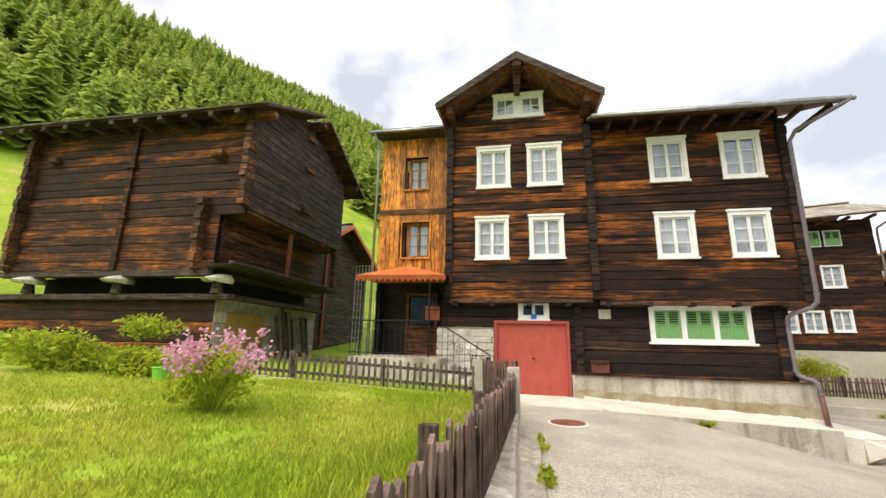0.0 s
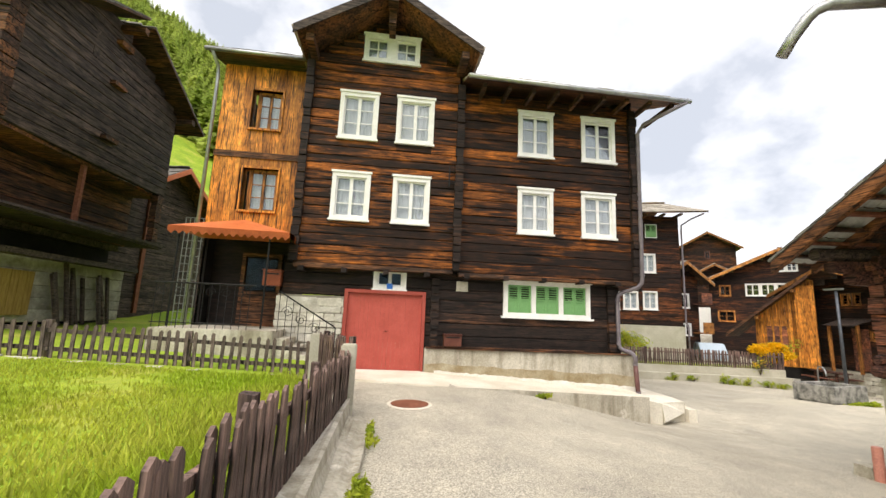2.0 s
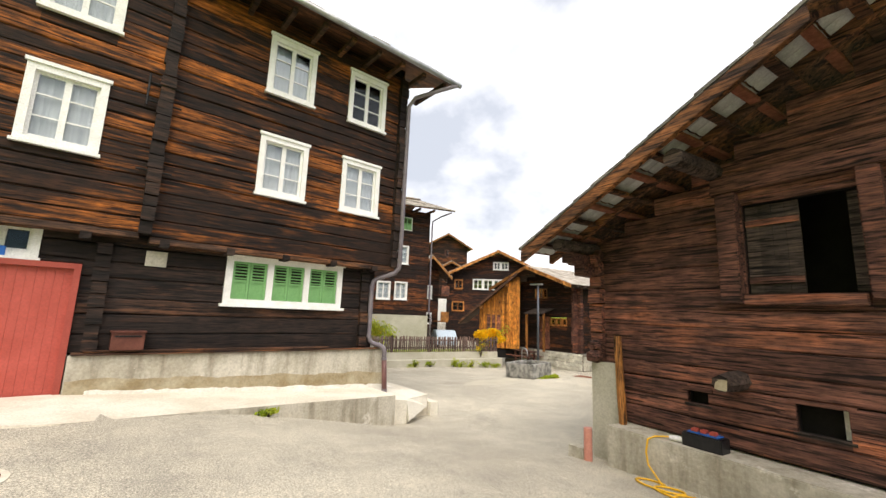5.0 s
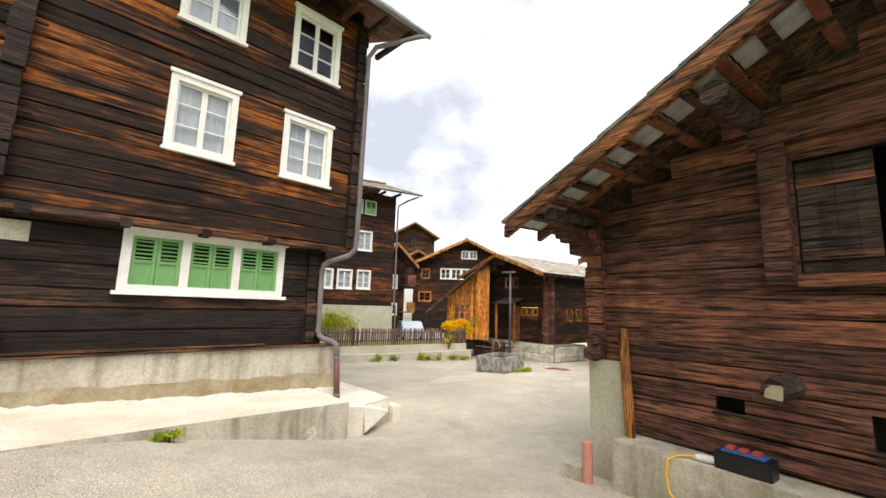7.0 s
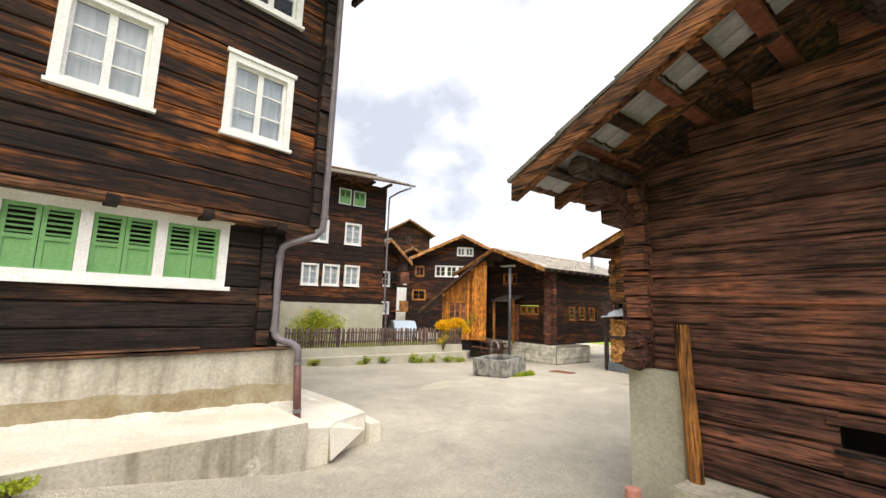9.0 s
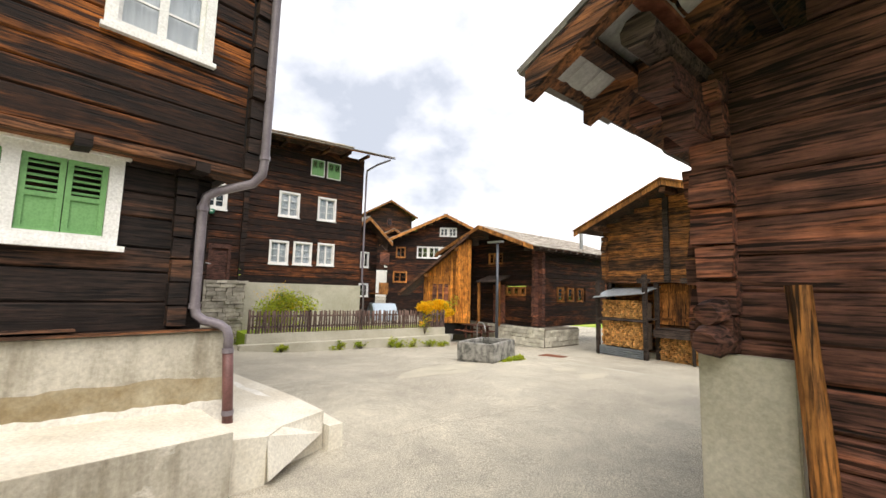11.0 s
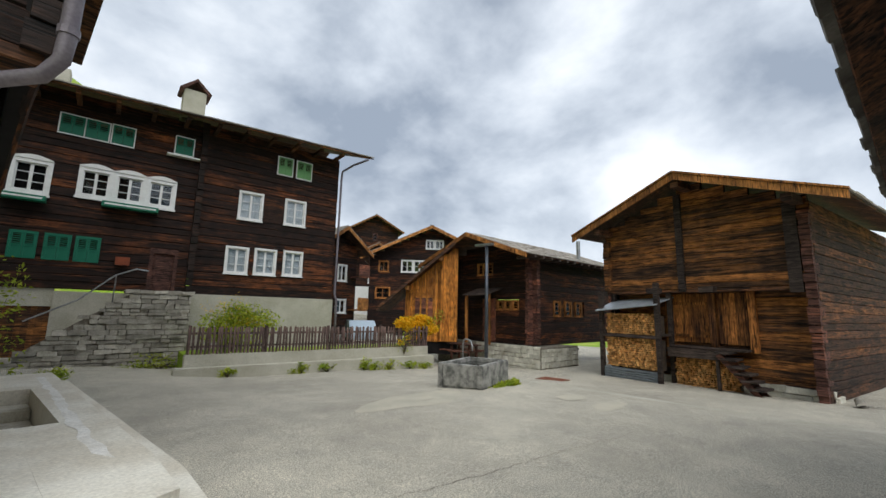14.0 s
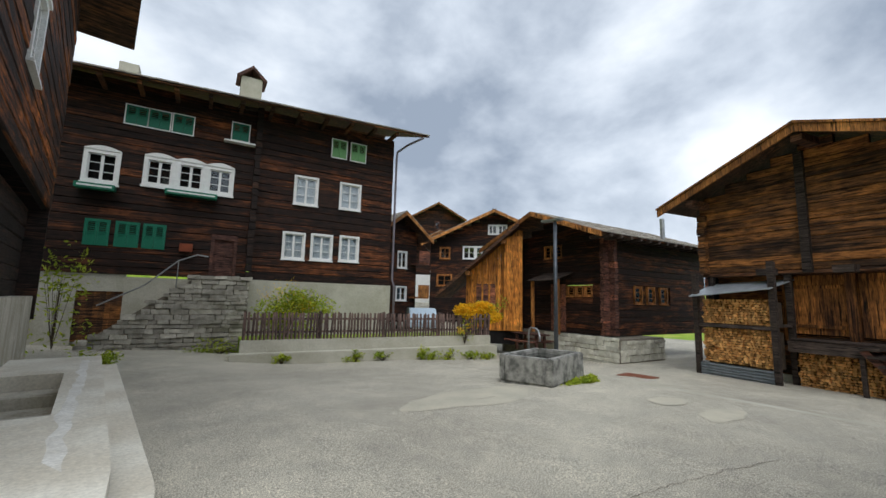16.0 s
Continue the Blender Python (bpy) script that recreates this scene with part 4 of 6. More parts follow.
    for (a_, c_), (e_, g_) in zip(rows_, rows_[1:]):
        bm.faces.new((a_, c_, g_, e_))
    part(name, bm, M_LIMEW, terrace, label)


smear([(8.50, 12.1), (8.52, 14.5), (8.60, 17.0), (8.62, 19.2)], -0.645, 0.10, "lime_streak", "white lime streak along the terrace")
smear([(8.02, 11.62), (8.3, 11.66), (8.5, 11.9), (8.50, 12.2)], -0.641, 0.07, "lime_streak", "white lime streak along the terrace")


# ---- old granary on stone discs ----
def log_ends(parent, x, y, z0, z1, material, m=None, w=0.2, d=0.3, step=0.24):
    """A corner of crossed logs, each end a piece."""
    z = z0
    while z < z1 - 0.05:
        h = step * rng.uniform(0.85, 1.15)
        part("log_end", boxes((x - w / 2 - rng.uniform(0, 0.03), y - d - rng.uniform(0, 0.08), z + 0.01, x + w / 2 + rng.uniform(0, 0.03), y + 0.1, z + h - 0.01), jit=0.012), material, parent, m=m)
        z += h


gran = thing("granary", pose(-9.0, 10.7, 0), "old dark-brown log granary raised on round stone discs", "barn")
GL = 9.0
log_wall(gran, pose(-GL, 0, 0), lambda z: (0, GL + 0.3 if z > 5.4 else GL - 0.6), 3.5, 8.95, M_GRAN, step=0.3, name="front_wall")
G2 = pose(0.3, 0, 0, 0, 0, 88)


def gran_span(z):
    k = max(0.0, (z - 8.95) / 0.5)
    return 0 + k * 0.72, 6.7 - k * 1.2


log_wall(gran, G2, gran_span, 5.55, 10.4, M_GREY, step=0.27, name="loft_wall")
log_wall(gran, pose(-0.7, 0.3, 0, 0, 0, 88), lambda z: (0, 6.2), 3.5, 5.6, M_BEAM, step=0.3, name="recessed_wall")
log_wall(gran, pose(-GL, 7, 0, 0, 0, -90), lambda z: (0, 7), 3.5, 8.95, M_GRAN, step=0.35, name="rear_side_wall")
log_wall(gran, pose(-GL + 0.2, 0.35, 0), lambda z: (-6, GL - 0.8), 0.4, 2.7, M_GRAN, step=0.3, name="base_wall")
log_wall(gran, pose(-0.6, 0.35, 0, 0, 0, 88), lambda z: (0, 6.2), 0.8, 2.7, M_STONE, step=0.35, name="base_side_wall")
for b_ in ((-GL - 0.3, -0.1, 3.3, -0.5, 0.15, 3.5), (-GL - 6.0, 0.1, 2.55, 0.0, 0.45, 2.75), (-0.9, 0.16, 3.3, -0.6, 6.4, 3.5), (-0.2, 0.46, 2.55, 0.15, 6.5, 2.72)):
    part("floor_beam", boxes(b_, jit=0.02), M_GREY, gran)
# Added near-black box, painted shade that fills the gap under the floor.
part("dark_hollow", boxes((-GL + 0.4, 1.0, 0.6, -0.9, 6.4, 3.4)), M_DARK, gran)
part("loft_floor", boxes((-GL, 0.1, 5.45, 0.28, 6.7, 5.56)), M_BEAM, gran)
for x in (-8.1, -4.3, -0.45):
    bm = bmesh.new()
    add_tube(bm, [(0, 0, 0), (0.01, 0, 0.05), (0, 0, 0.09)], [0.46, 0.5, 0.44], 14)
    part("stone_disc", bm, M_STONEL, gran, "flat round stone disc", m=pose(x, 0.1, 3.14))
    bm = bmesh.new()
    add_tube(bm, [(0, 0, 0), (0, 0, 0.4)], [0.2, 0.13], 8)
    part("stilt", bm, M_GREY, gran, m=pose(x, 0.15, 2.75))
for x, w in ((-4.4, 0.16), ):
    part("cleat_post", boxes((x - w / 2, -0.14, 3.55, x + w / 2, -0.02, 8.9), jit=0.02), M_GRAN, gran)
    for z in (5.3, 7.2):
        part("peg", boxes((x - 0.25, -0.2, z, x + 0.2, -0.02, z + 0.12), jit=0.02), M_BEAM, gran)
for x, z in ((-7.9, 7.6), (-0.9, 7.4)):
    part("peg", boxes((x - 0.2, -0.25, z, x + 0.2, 0, z + 0.18), jit=0.03), M_BEAM, gran)
for y in (3.3,):
    part("cleat_post", boxes((0.32, y, 5.6, 0.42, y + 0.14, 10.0), jit=0.01), M_GREY, gran)
    for z in (6.4, 8.2, 9.6):
        part("peg", boxes((0.3, y - 0.25, z, 0.6, y + 0.35, z + 0.14), jit=0.02), M_BEAM, gran)
part("loft_hatch", boxes((0.3, 2.2, 8.6, 0.36, 2.8, 9.7), (0.36, 2.25, 8.65, 0.4, 2.75, 9.65)), M_GREY, gran)
log_ends(gran, 0.3, 0, 5.6, 9.0, M_BEAM)
log_ends(gran, -1.15, 0, 3.5, 5.7, M_BEAM)
log_ends(gran, -GL + 0.1, 0, 3.5, 8.8, M_BEAM)
log_ends(gran, 0.4, 6.6, 3.6, 9.0, M_BEAM, d=0.2)
part("gallery_floor", boxes((-0.7, -0.5, 3.52, 0.55, 6.9, 3.6), (0.45, -0.6, 3.56, 0.6, 7.0, 3.68), jit=0.03), M_GREY, gran, "weathered plank gallery")
part("gallery_post", boxes((0.15, 2.9, 3.6, 0.27, 3.02, 5.5)), M_RUST, gran)
M_YWOOD = plain("yellowed_wood", (0.26, 0.16, 0.04), (0.38, 0.25, 0.07), 3, 0.8, stretch=(6, 6, 1))
yd = part("yellow_door", boxes((-0.58, 0.9, 1.0, -0.55, 2.8, 2.2)), M_YWOOD, gran, "yellowed plank stable door")
for k in range(8):
    part("plank", boxes((-0.545, 0.9 + k * 0.24, 1.0, -0.40, 1.13 + k * 0.24, 2.2), jit=0.004), M_YWOOD, yd)
bm = bmesh.new()
for k in range(10):
    a = rng.uniform(-0.35, 0.35)
    add_box(bm, -0.05, -0.05, 0, 0.03, 0.05, rng.uniform(1.3, 2.0), pose(-0.1 + rng.uniform(0, 0.3), 3.1 + k * 0.28, 0.7, rng.uniform(-6, 6), -10, 0))
part("leaning_planks", bm, M_GREY, gran, "grey planks leaning under the gallery")
roof_slope(gran, (-GL - 1.6, -0.75, 8.82), (1.2, -0.75, 8.82), (0, 1, 0.47), 4.35, M_SLATE, rows=7, cols=20, name="roof", jit=0.05)
roof_slope(gran, (1.2, 7.7, 8.62), (-GL - 1.6, 7.7, 8.62), (0, -1, 0.47), 4.6, M_SLATE, rows=7, cols=20, name="roof", jit=0.05)
for k in range(11):
    part("rafter_end", boxes((-GL - 1.0 + k * 1.0, -0.75, 8.6, -GL - 0.82 + k * 1.0, 0.5, 8.76), jit=0.02), M_GREY, gran)
for y, z in ((-0.2, 8.75), (3.2, 10.2), (6.8, 8.75)):
    part("purlin", boxes((-1, y - 0.1, z - 0.1, 1.15, y + 0.12, z + 0.1), jit=0.015), M_BEAM, gran)

# second barn behind, with an orange verge
bb = thing("barn", pose(-11.1, 18.3, 0, 0, 0, 82), "grey log barn with an orange-edged roof behind the granary", "barn")
log_wall(bb, pose(0, 0, 0), lambda z: (max(0, (z - 6) / 0.6), 7 - max(0, (z - 6) / 0.6)), 0.8, 7.8, M_GREY, step=0.32)
log_wall(bb, pose(0, 6, 0, 0, 0, -90), lambda z: (0, 6), 0.8, 6, M_GREY, step=0.32)
roof_slope(bb, (-0.8, -0.9, 5.55), (-0.8, 6, 5.55), (1, 0, 0.6), 5.05, M_SLATE, rows=6, cols=10)
roof_slope(bb, (7.8, -0.9, 5.55), (7.8, 6, 5.55), (-1, 0, 0.6), 5.05, M_SLATE, rows=6, cols=10)
for sgn in (-1, 1):
    bm = bmesh.new()
    add_prism(bm, [(3.5 + sgn * 4.3, 5.3), (3.5 + sgn * 4.3, 5.55), (3.5, 8.15), (3.5, 7.9)], -0.95, -0.9)
    part("barge_board", bm, M_CANOPY, bb)
part("post", boxes((2.2, -0.12, 1.0, 2.4, 0.0, 7.0)), M_RUST, bb)

cg = thing("scaffold_cage", pose(-7.45, 17.2, ground_z(-6.8, 17.2) - 0.05), "galvanised metal lattice cage beside the porch", "cage")
for k in range(9):
    bm = bmesh.new()
    add_tube(bm, [(k * 0.16, 0, 0), (k * 0.16, 0, 4.3)], 0.018, 5)
    part("upright", bm, M_ETER, cg)
for k in range(15):
    bm = bmesh.new()
    add_tube(bm, [(-0.02, 0.02, 0.1 + k * 0.3), (1.3, 0.02, 0.1 + k * 0.3)], 0.012, 5)
    part("crossbar", bm, M_ETER, cg)

# ---- garden ----
def picket_fence(name, a, c, label, material, h=0.85, gap=0.12, w=0.07, zb=0.0, za=0.0, rails=(0.2, 0.6), posts=3, slant=0.0, group=""):
    a, c = Vector(a), Vector(c)
    ang = math.degrees(math.atan2(c.y - a.y, c.x - a.x))
    ln = math.hypot(c.x - a.x, c.y - a.y)
    f = thing(name, pose(a.x, a.y, a.z, 0, 0, ang), label, "fence")
    sl = (c.z - a.z) / ln
    n = int(ln / gap)
    me = []
    for k in range(4):
        bm = bmesh.new()
        hh = h * rng.uniform(0.96, 1.04)
        add_prism(bm, [(-w / 2, 0), (w / 2, 0), (w / 2 + rng.uniform(-0.006, 0.006), hh - 0.03), (rng.uniform(-0.01, 0.01), hh), (-w / 2, hh - 0.035)], -0.012, 0.012)
        me.append(mesh_of("picket", bm, material))
    for k in range(n + 1):
        x = ln * k / n
        ob = new("picket", me[rng.randrange(4)])
        ob.parent = f
        ob.matrix_basis = pose(x, -0.035, sl * x + rng.uniform(-0.02, 0.02), rng.uniform(-2, 2), rng.uniform(-3.5, 3.5), 0)
    for z in rails:
        bm = bmesh.new()
        add_prism(bm, [(0, z * h / 0.85), (ln, z * h / 0.85 + sl * ln), (ln, z * h / 0.85 + 0.07 + sl * ln), (0, z * h / 0.85 + 0.07)], -0.02, 0.02)
        part("rail", bm, material, f)
    for k in range(posts):
        x = ln * k / max(1, posts - 1)
        part("post", boxes((x - 0.045, 0.025, sl * x - 0.15, x + 0.045, 0.11, sl * x + h * 1.02), jit=0.008), material, f)
    return f


picket_fence("picket_fence", (-0.42, -2.0, 0.19), (-0.04, 7.0, 0.04), "weathered brown picket fence on the garden wall", M_BROWNZ, h=0.82, gap=0.115, w=0.075, posts=6)
picket_fence("picket_fence", (-7.6, 8.6, 0.55), (-0.8, 8.95, 0.18), "grey picket fence across the lawn", M_GREYZ, h=0.66, gap=0.15, w=0.06, posts=4)
gate = picket_fence("garden_gate", (-0.66, 8.7, 0.1), (-0.06, 7.2, 0.1), "brown wooden garden gate with an arched top", M_BROWNZ, h=0.95, gap=0.11, w=0.07, posts=2)
for px, py, h in ((-0.78, 8.86, 1.0), (-0.02, 7.1, 0.96)):
    gp = thing("gate_post", pose(px, py, 0), "square granite gate post", "post")
    part("shaft", boxes((-0.11, -0.11, -0.2, 0.11, 0.11, h), jit=0.012), M_CONCW, gp, bevel=0.015)
gw = thing("garden_wall", pose(0, 0, 0), "low rough concrete garden retaining wall", "wall", kind="structure")
bm = bmesh.new()
add_prism(bm, [(-0.30, -0.4), (0.10, -0.4), (0.06, 0.2), (-0.30, 0.2)], -3.0, 7.3)
bmesh.ops.subdivide_edges(bm, edges=bm.edges[:], cuts=6, use_grid_fill=True)
for v in bm.verts:
    v.co += Vector((rng.uniform(-0.02, 0.02), 0, rng.uniform(-0.012, 0.012)))
part("wall", bm, M_CONC, gw)
bm = bmesh.new()
add_prism(bm, [(0.05, -0.4), (0.40, -0.4), (0.34, -0.02), (0.05, 0.02)], -3.0, 6.75)
bmesh.ops.subdivide_edges(bm, edges=bm.edges[:], cuts=6, use_grid_fill=True)
for v in bm.verts:
    v.co += Vector((rng.uniform(-0.03, 0.03), 0, rng.uniform(-0.02, 0.02)))
part("footing", bm, M_CONC, gw)
kerb = thing("lawn_kerb", pose(-7.0, 8.45, 0, 0, 0, 1.5), "pale stone kerb edging the lawn", "kerb", kind="structure")
for k in range(9):
    part("stone", boxes((k * 0.62, -0.1, 0.2, k * 0.62 + 0.6, 0.08, 0.55 - k * 0.035), jit=0.012), M_STONEL, kerb)


def leaf_cloud(bm, centre, size, n, leaf, up=0.3):
    """n small leaves scattered through an uneven clump."""
    lobes = [Vector((rng.gauss(0, 0.45), rng.gauss(0, 0.45), rng.gauss(0, 0.4))) for _ in range(9)]
    for _ in range(n):
        l = rng.choice(lobes)
        d = Vector((rng.gauss(0, 1), rng.gauss(0, 1), rng.gauss(0, 1))).normalized() * rng.uniform(0.15, 0.5)
        p = Vector(centre) + Vector(((l.x + d.x) * size[0], (l.y + d.y) * size[1], (l.z + d.z) * size[2]))
        a = Vector((rng.gauss(0, 1), rng.gauss(0, 1), rng.gauss(up, 0.7))).normalized() * leaf * rng.uniform(0.6, 1.4)
        w = a.orthogonal().normalized() * a.length * 0.35
        q = Matrix.Rotation(rng.uniform(0, 6.28), 3, a) @ w
        bm.faces.new([bm.verts.new(v) for v in (p - a, p + q, p + a, p - q)])


def stems(bm, base, spread, h, n, r=0.012):
    tips = []
    for _ in range(n):
        a = rng.uniform(0, 6.28)
        t = Vector(base) + Vector((math.cos(a) * spread * rng.random(), math.sin(a) * spread * rng.random(), h * rng.uniform(0.7, 1.05)))
        add_tube(bm, [base, Vector(base).lerp(t, 0.5) + Vector((0, 0, 0.05)), t], [r, r * 0.7, r * 0.4], 4)
        tips.append(t)
    return tips


def bush(name, x, y, z, size, n, leaf, label, mat_=None, flower=None):
    b = thing(name, pose(x, y, z), label, "bush")
    bm = bmesh.new()
    tips = stems(bm, (0, 0, -0.05), size[0] * 0.6, size[2] * 1.2, 12)
    part("stems", bm, M_BARK, b)
    bm = bmesh.new()
    leaf_cloud(bm, (0, 0, size[2] * 0.75), size, n, leaf)
    part("leaves", bm, mat_ or M_LEAF, b)["kind"] = "stuff"
    if flower:
        bm = bmesh.new()
        leaf_cloud(bm, (0, 0, size[2] * 1.05), (size[0] * 0.9, size[1] * 0.9, size[2] * 0.6), flower[1], flower[2])
        part("flowers", bm, flower[0], b)["kind"] = "stuff"
    return b


bush("bush", -9.3, 6.7, 0.5, (1.7, 0.9, 0.60), 5200, 0.07, "yellow-green leafy shrub on the lawn")
bush("bush", -7.6, 6.7, 0.45, (0.9, 0.7, 0.5), 1900, 0.065, "yellow-green leafy shrub on the lawn")
fw = thing("fireweed", pose(-3.95, 4.5, 0.36), "clump of pink flowering fireweed on the lawn", "flowers")
bm = bmesh.new()
tips = stems(bm, (0, 0, -0.05), 0.85, 1.12, 40, 0.007)
part("stems", bm, M_GRASSB, fw)
bm = bmesh.new()
leaf_cloud(bm, (0, 0, 0.45), (0.5, 0.5, 0.5), 1100, 0.055, 0.8)
part("leaves", bm, M_LEAF, fw)["kind"] = "stuff"
bm = bmesh.new()
for t in tips:
    for _ in range(22):
        k = rng.random()
        p = t * (0.72 + 0.33 * k) + Vector((rng.gauss(0, 0.035), rng.gauss(0, 0.035), 0))
        a = Vector((rng.gauss(0, 1), rng.gauss(0, 1), rng.gauss(0, 1))).normalized() * 0.028
        w = a.orthogonal() * 0.7
        bm.faces.new([bm.verts.new(v) for v in (p - a, p + w, p + a, p - w)])
part("blossom", bm, M_PFLOW, fw)["kind"] = "stuff"
pot = thing("bucket", pose(-6.9, 6.6, 0.52), "lime-green plastic bucket on the lawn", "bucket")
bm = bmesh.new()
add_tube(bm, [(0, 0, 0), (0, 0, 0.26)], [0.11, 0.15], 14)
part("body", bm, M_LIME, pot, smooth=False)
bm = bmesh.new()
add_tube(bm, [(0.155 * math.cos(k * 0.4), 0.155 * math.sin(k * 0.4), 0.26) for k in range(17)], 0.012, 5)
part("rim", bm, M_LIME, pot)

# grass
def blades(name, n, place, h, label):
    me = bpy.data.meshes.new(name)
    vs, fs = [], []
    for _ in range(n):
        x, y = place()
        z = ground_z(x, y)
        a, l, b = rng.uniform(0, 6.28), h * rng.uniform(0.5, 1.5), rng.uniform(0, 6.28)
        w = 0.006 + 0.004 * rng.random()
        dx, dy = math.cos(a) * w, math.sin(a) * w
        lx, ly = math.cos(b) * l * 0.5, math.sin(b) * l * 0.5
        i = len(vs)
        vs += [(x - dx, y - dy, z - 0.01), (x + dx, y + dy, z - 0.01), (x + lx * 0.4 + dx * 0.7, y + ly * 0.4 + dy * 0.7, z + l * 0.6), (x + lx * 0.4 - dx * 0.7, y + ly * 0.4 - dy * 0.7, z + l * 0.6), (x + lx, y + ly, z + l)]
        fs += [(i, i + 1, i + 2, i + 3), (i + 3, i + 2, i + 4)]
    me.from_pydata(vs, [], fs)
    me.materials.append(M_GRASSB)
    return tagged(new(name, me), label, "grass", kind="stuff")


def lawn_spot():
    while True:
        x, y = rng.uniform(-9, -0.35), rng.uniform(-0.5, 8.4)
        d = math.hypot(x, y)
        if rng.random() < min(1, 3.2 / (d + 0.5)) and noise.noise((x * 0.8, y * 0.8, 0)) + 0.6 * noise.noise((x * 3, y * 3, 4)) + rng.uniform(-0.3, 0.3) > -0.4:
            return x, y


def fence_spot():
    y = rng.uniform(-0.5, 8.3)
    return -0.35 - abs(rng.gauss(0, 0.5)), y


blades("lawn_grass", 75000, lawn_spot, 0.05, "short patchy lawn grass blades")
blades("long_grass", 16000, fence_spot, 0.14, "longer yellowing grass along the fence")

# ---- wooded hillside ----
def conifer(vs, fs, x, y, z, h, r):
    n = int(h * 5)
    for k in range(n):
        f = (k + rng.random()) / n
        rr = r * (1 - f) ** 0.8 * rng.uniform(0.6, 1.15) + 0.12
        for _ in range(4):
            a = rng.uniform(0, 6.28)
            zz = z + h * (0.1 + 0.9 * f) + rng.uniform(-0.2, 0.2)
            px, py = x + math.cos(a) * rr, y + math.sin(a) * rr
            sx, sy = -math.sin(a) * rr * 0.42 + 0.05, math.cos(a) * rr * 0.42 + 0.05
            i = len(vs)
            vs += [(x, y, zz + 0.35), (px + sx, py + sy, zz - rr * 0.25), (px * 1.0, py, zz - rr * 0.5), (px - sx, py - sy, zz - rr * 0.25)]
            fs.append((i, i + 1, i + 2, i + 3))


vs, fs = [], []
cnt = 0
while cnt < 2600:
    x, y = rng.uniform(-150, 25), rng.uniform(20, 170)
    s = 0.9 * y - 1.3 * x - 25
    if s < 18 or math.hypot(x, y) > 190 or s > 230 or (s < 30 and rng.random() < 0.5):
        continue
    if x > 6.6 - 0.2 * (y - 8.5):
        continue
    if noise.noise((x * 0.03, y * 0.03, 3.0)) < -0.3:
        continue
    h = rng.uniform(5, 10.5)
    conifer(vs, fs, x, y, ground_z(x, y) - 0.5, h, h * rng.uniform(0.16, 0.24))
    cnt += 1
me = bpy.data.meshes.new("far_woods")
me.from_pydata(vs, [], fs)
me.materials.append(M_LARCH)
tagged(new("far_woods", me), "light green larch forest on the steep hillside", "forest", kind="stuff")


# ---- timber barn by the path ----
RB = thing("barn", pose(8.98, 6.76, 0, 0, 0, -99) @ Matrix.Diagonal((1.07, 1, 1.04, 1)), "dark-brown log barn on a concrete foot beside the path", "barn")
# its west gable: x runs south from the corner, the face looks west


def rb_span(z):
    return max(0.0, (z - 2.55) / 0.5 - 0.3), min(9.5, 12.0 - (z - 2.55) / 0.5)


rb_holes = [(2.28, 1.80, 3.42, 3.02), (1.45, 0.27, 1.72, 0.45), (2.67, 0.17, 3.13, 0.5)]
log_wall(RB, pose(0, 0, 0), rb_span, -0.22, 5.2, M_BARN, rb_holes, step=0.27, name="gable_wall")
log_wall(RB, pose(0, 7, 0, 0, 0, -90), lambda z: (0.0, 7.0), 0.68, 2.75, M_BARN, step=0.27, name="north_wall")
part("north_foot", boxes((0.06, 0.4, -1.5, 0.3, 7, 0.68)), M_CONCW, RB)
part("rear_wall", boxes((0, 6.9, -1, 9.5, 7, 2.5)), M_BARN, RB)
part("corner_pier", boxes((-0.10, -0.12, -1.6, 0.42, 0.42, 0.68)), M_CONCW, RB, "smooth grey concrete pier", bevel=0.01)
bm = bmesh.new()
add_prism(bm, [(0.44, -1.6), (9.5, -1.6), (9.5, -0.26), (0.44, -0.235)], -0.50, 0.14)
part("concrete_foot", bm, M_CONC, RB, bevel=0.015)
log_ends(RB, 0.02, 0.0, 0.68, 2.7, M_BARN, w=0.2, d=0.1)
for k in range(9):
    z = 0.69 + k * 0.225
    part("log_end", boxes((-0.13 - rng.uniform(0, 0.06), -0.02, z, 0.05, 0.2, z + 0.19), jit=0.015), M_BARN, RB)
lf = part("loft_frame", boxes((2.02, -0.16, 1.68, 2.27, 0.05, 3.2), jit=0.012), M_BARN, RB, "heavy timber loft opening", bevel=0.014)
part("lintel", boxes((1.95, -0.12, 3.205, 3.75, 0.05, 3.46), jit=0.015), M_BARN, lf, bevel=0.014)
part("jamb", boxes((3.43, -0.14, 1.72, 3.62, 0.05, 3.2), jit=0.01), M_BARN, lf, bevel=0.014)
part("threshold", boxes((2.275, -0.1, 1.66, 3.42, 0.1, 1.8), jit=0.012), M_BARN, lf, bevel=0.012)
ld = part("loft_door", boxes((2.29, 0.055, 1.95, 2.86, 0.077, 2.03), jit=0.003), M_BARN, RB, "half-open grey plank loft door")
part("rail", boxes((2.29, 0.055, 2.72, 2.86, 0.077, 2.80), jit=0.003), M_BARN, ld)
for k in range(4):
    part("plank", boxes((2.29 + k * 0.143, 0.082, 1.82, 2.43 + k * 0.143, 0.11, 3.0), jit=0.003), M_GREY, ld)
part("hinge_board", boxes((3.30, 0.05, 1.82, 3.41, 0.09, 2.98), jit=0.006), M_GREY, RB)
# Near-black sheets put the shade inside loft opening and vents into colour.
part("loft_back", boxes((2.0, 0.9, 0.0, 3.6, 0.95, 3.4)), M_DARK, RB)
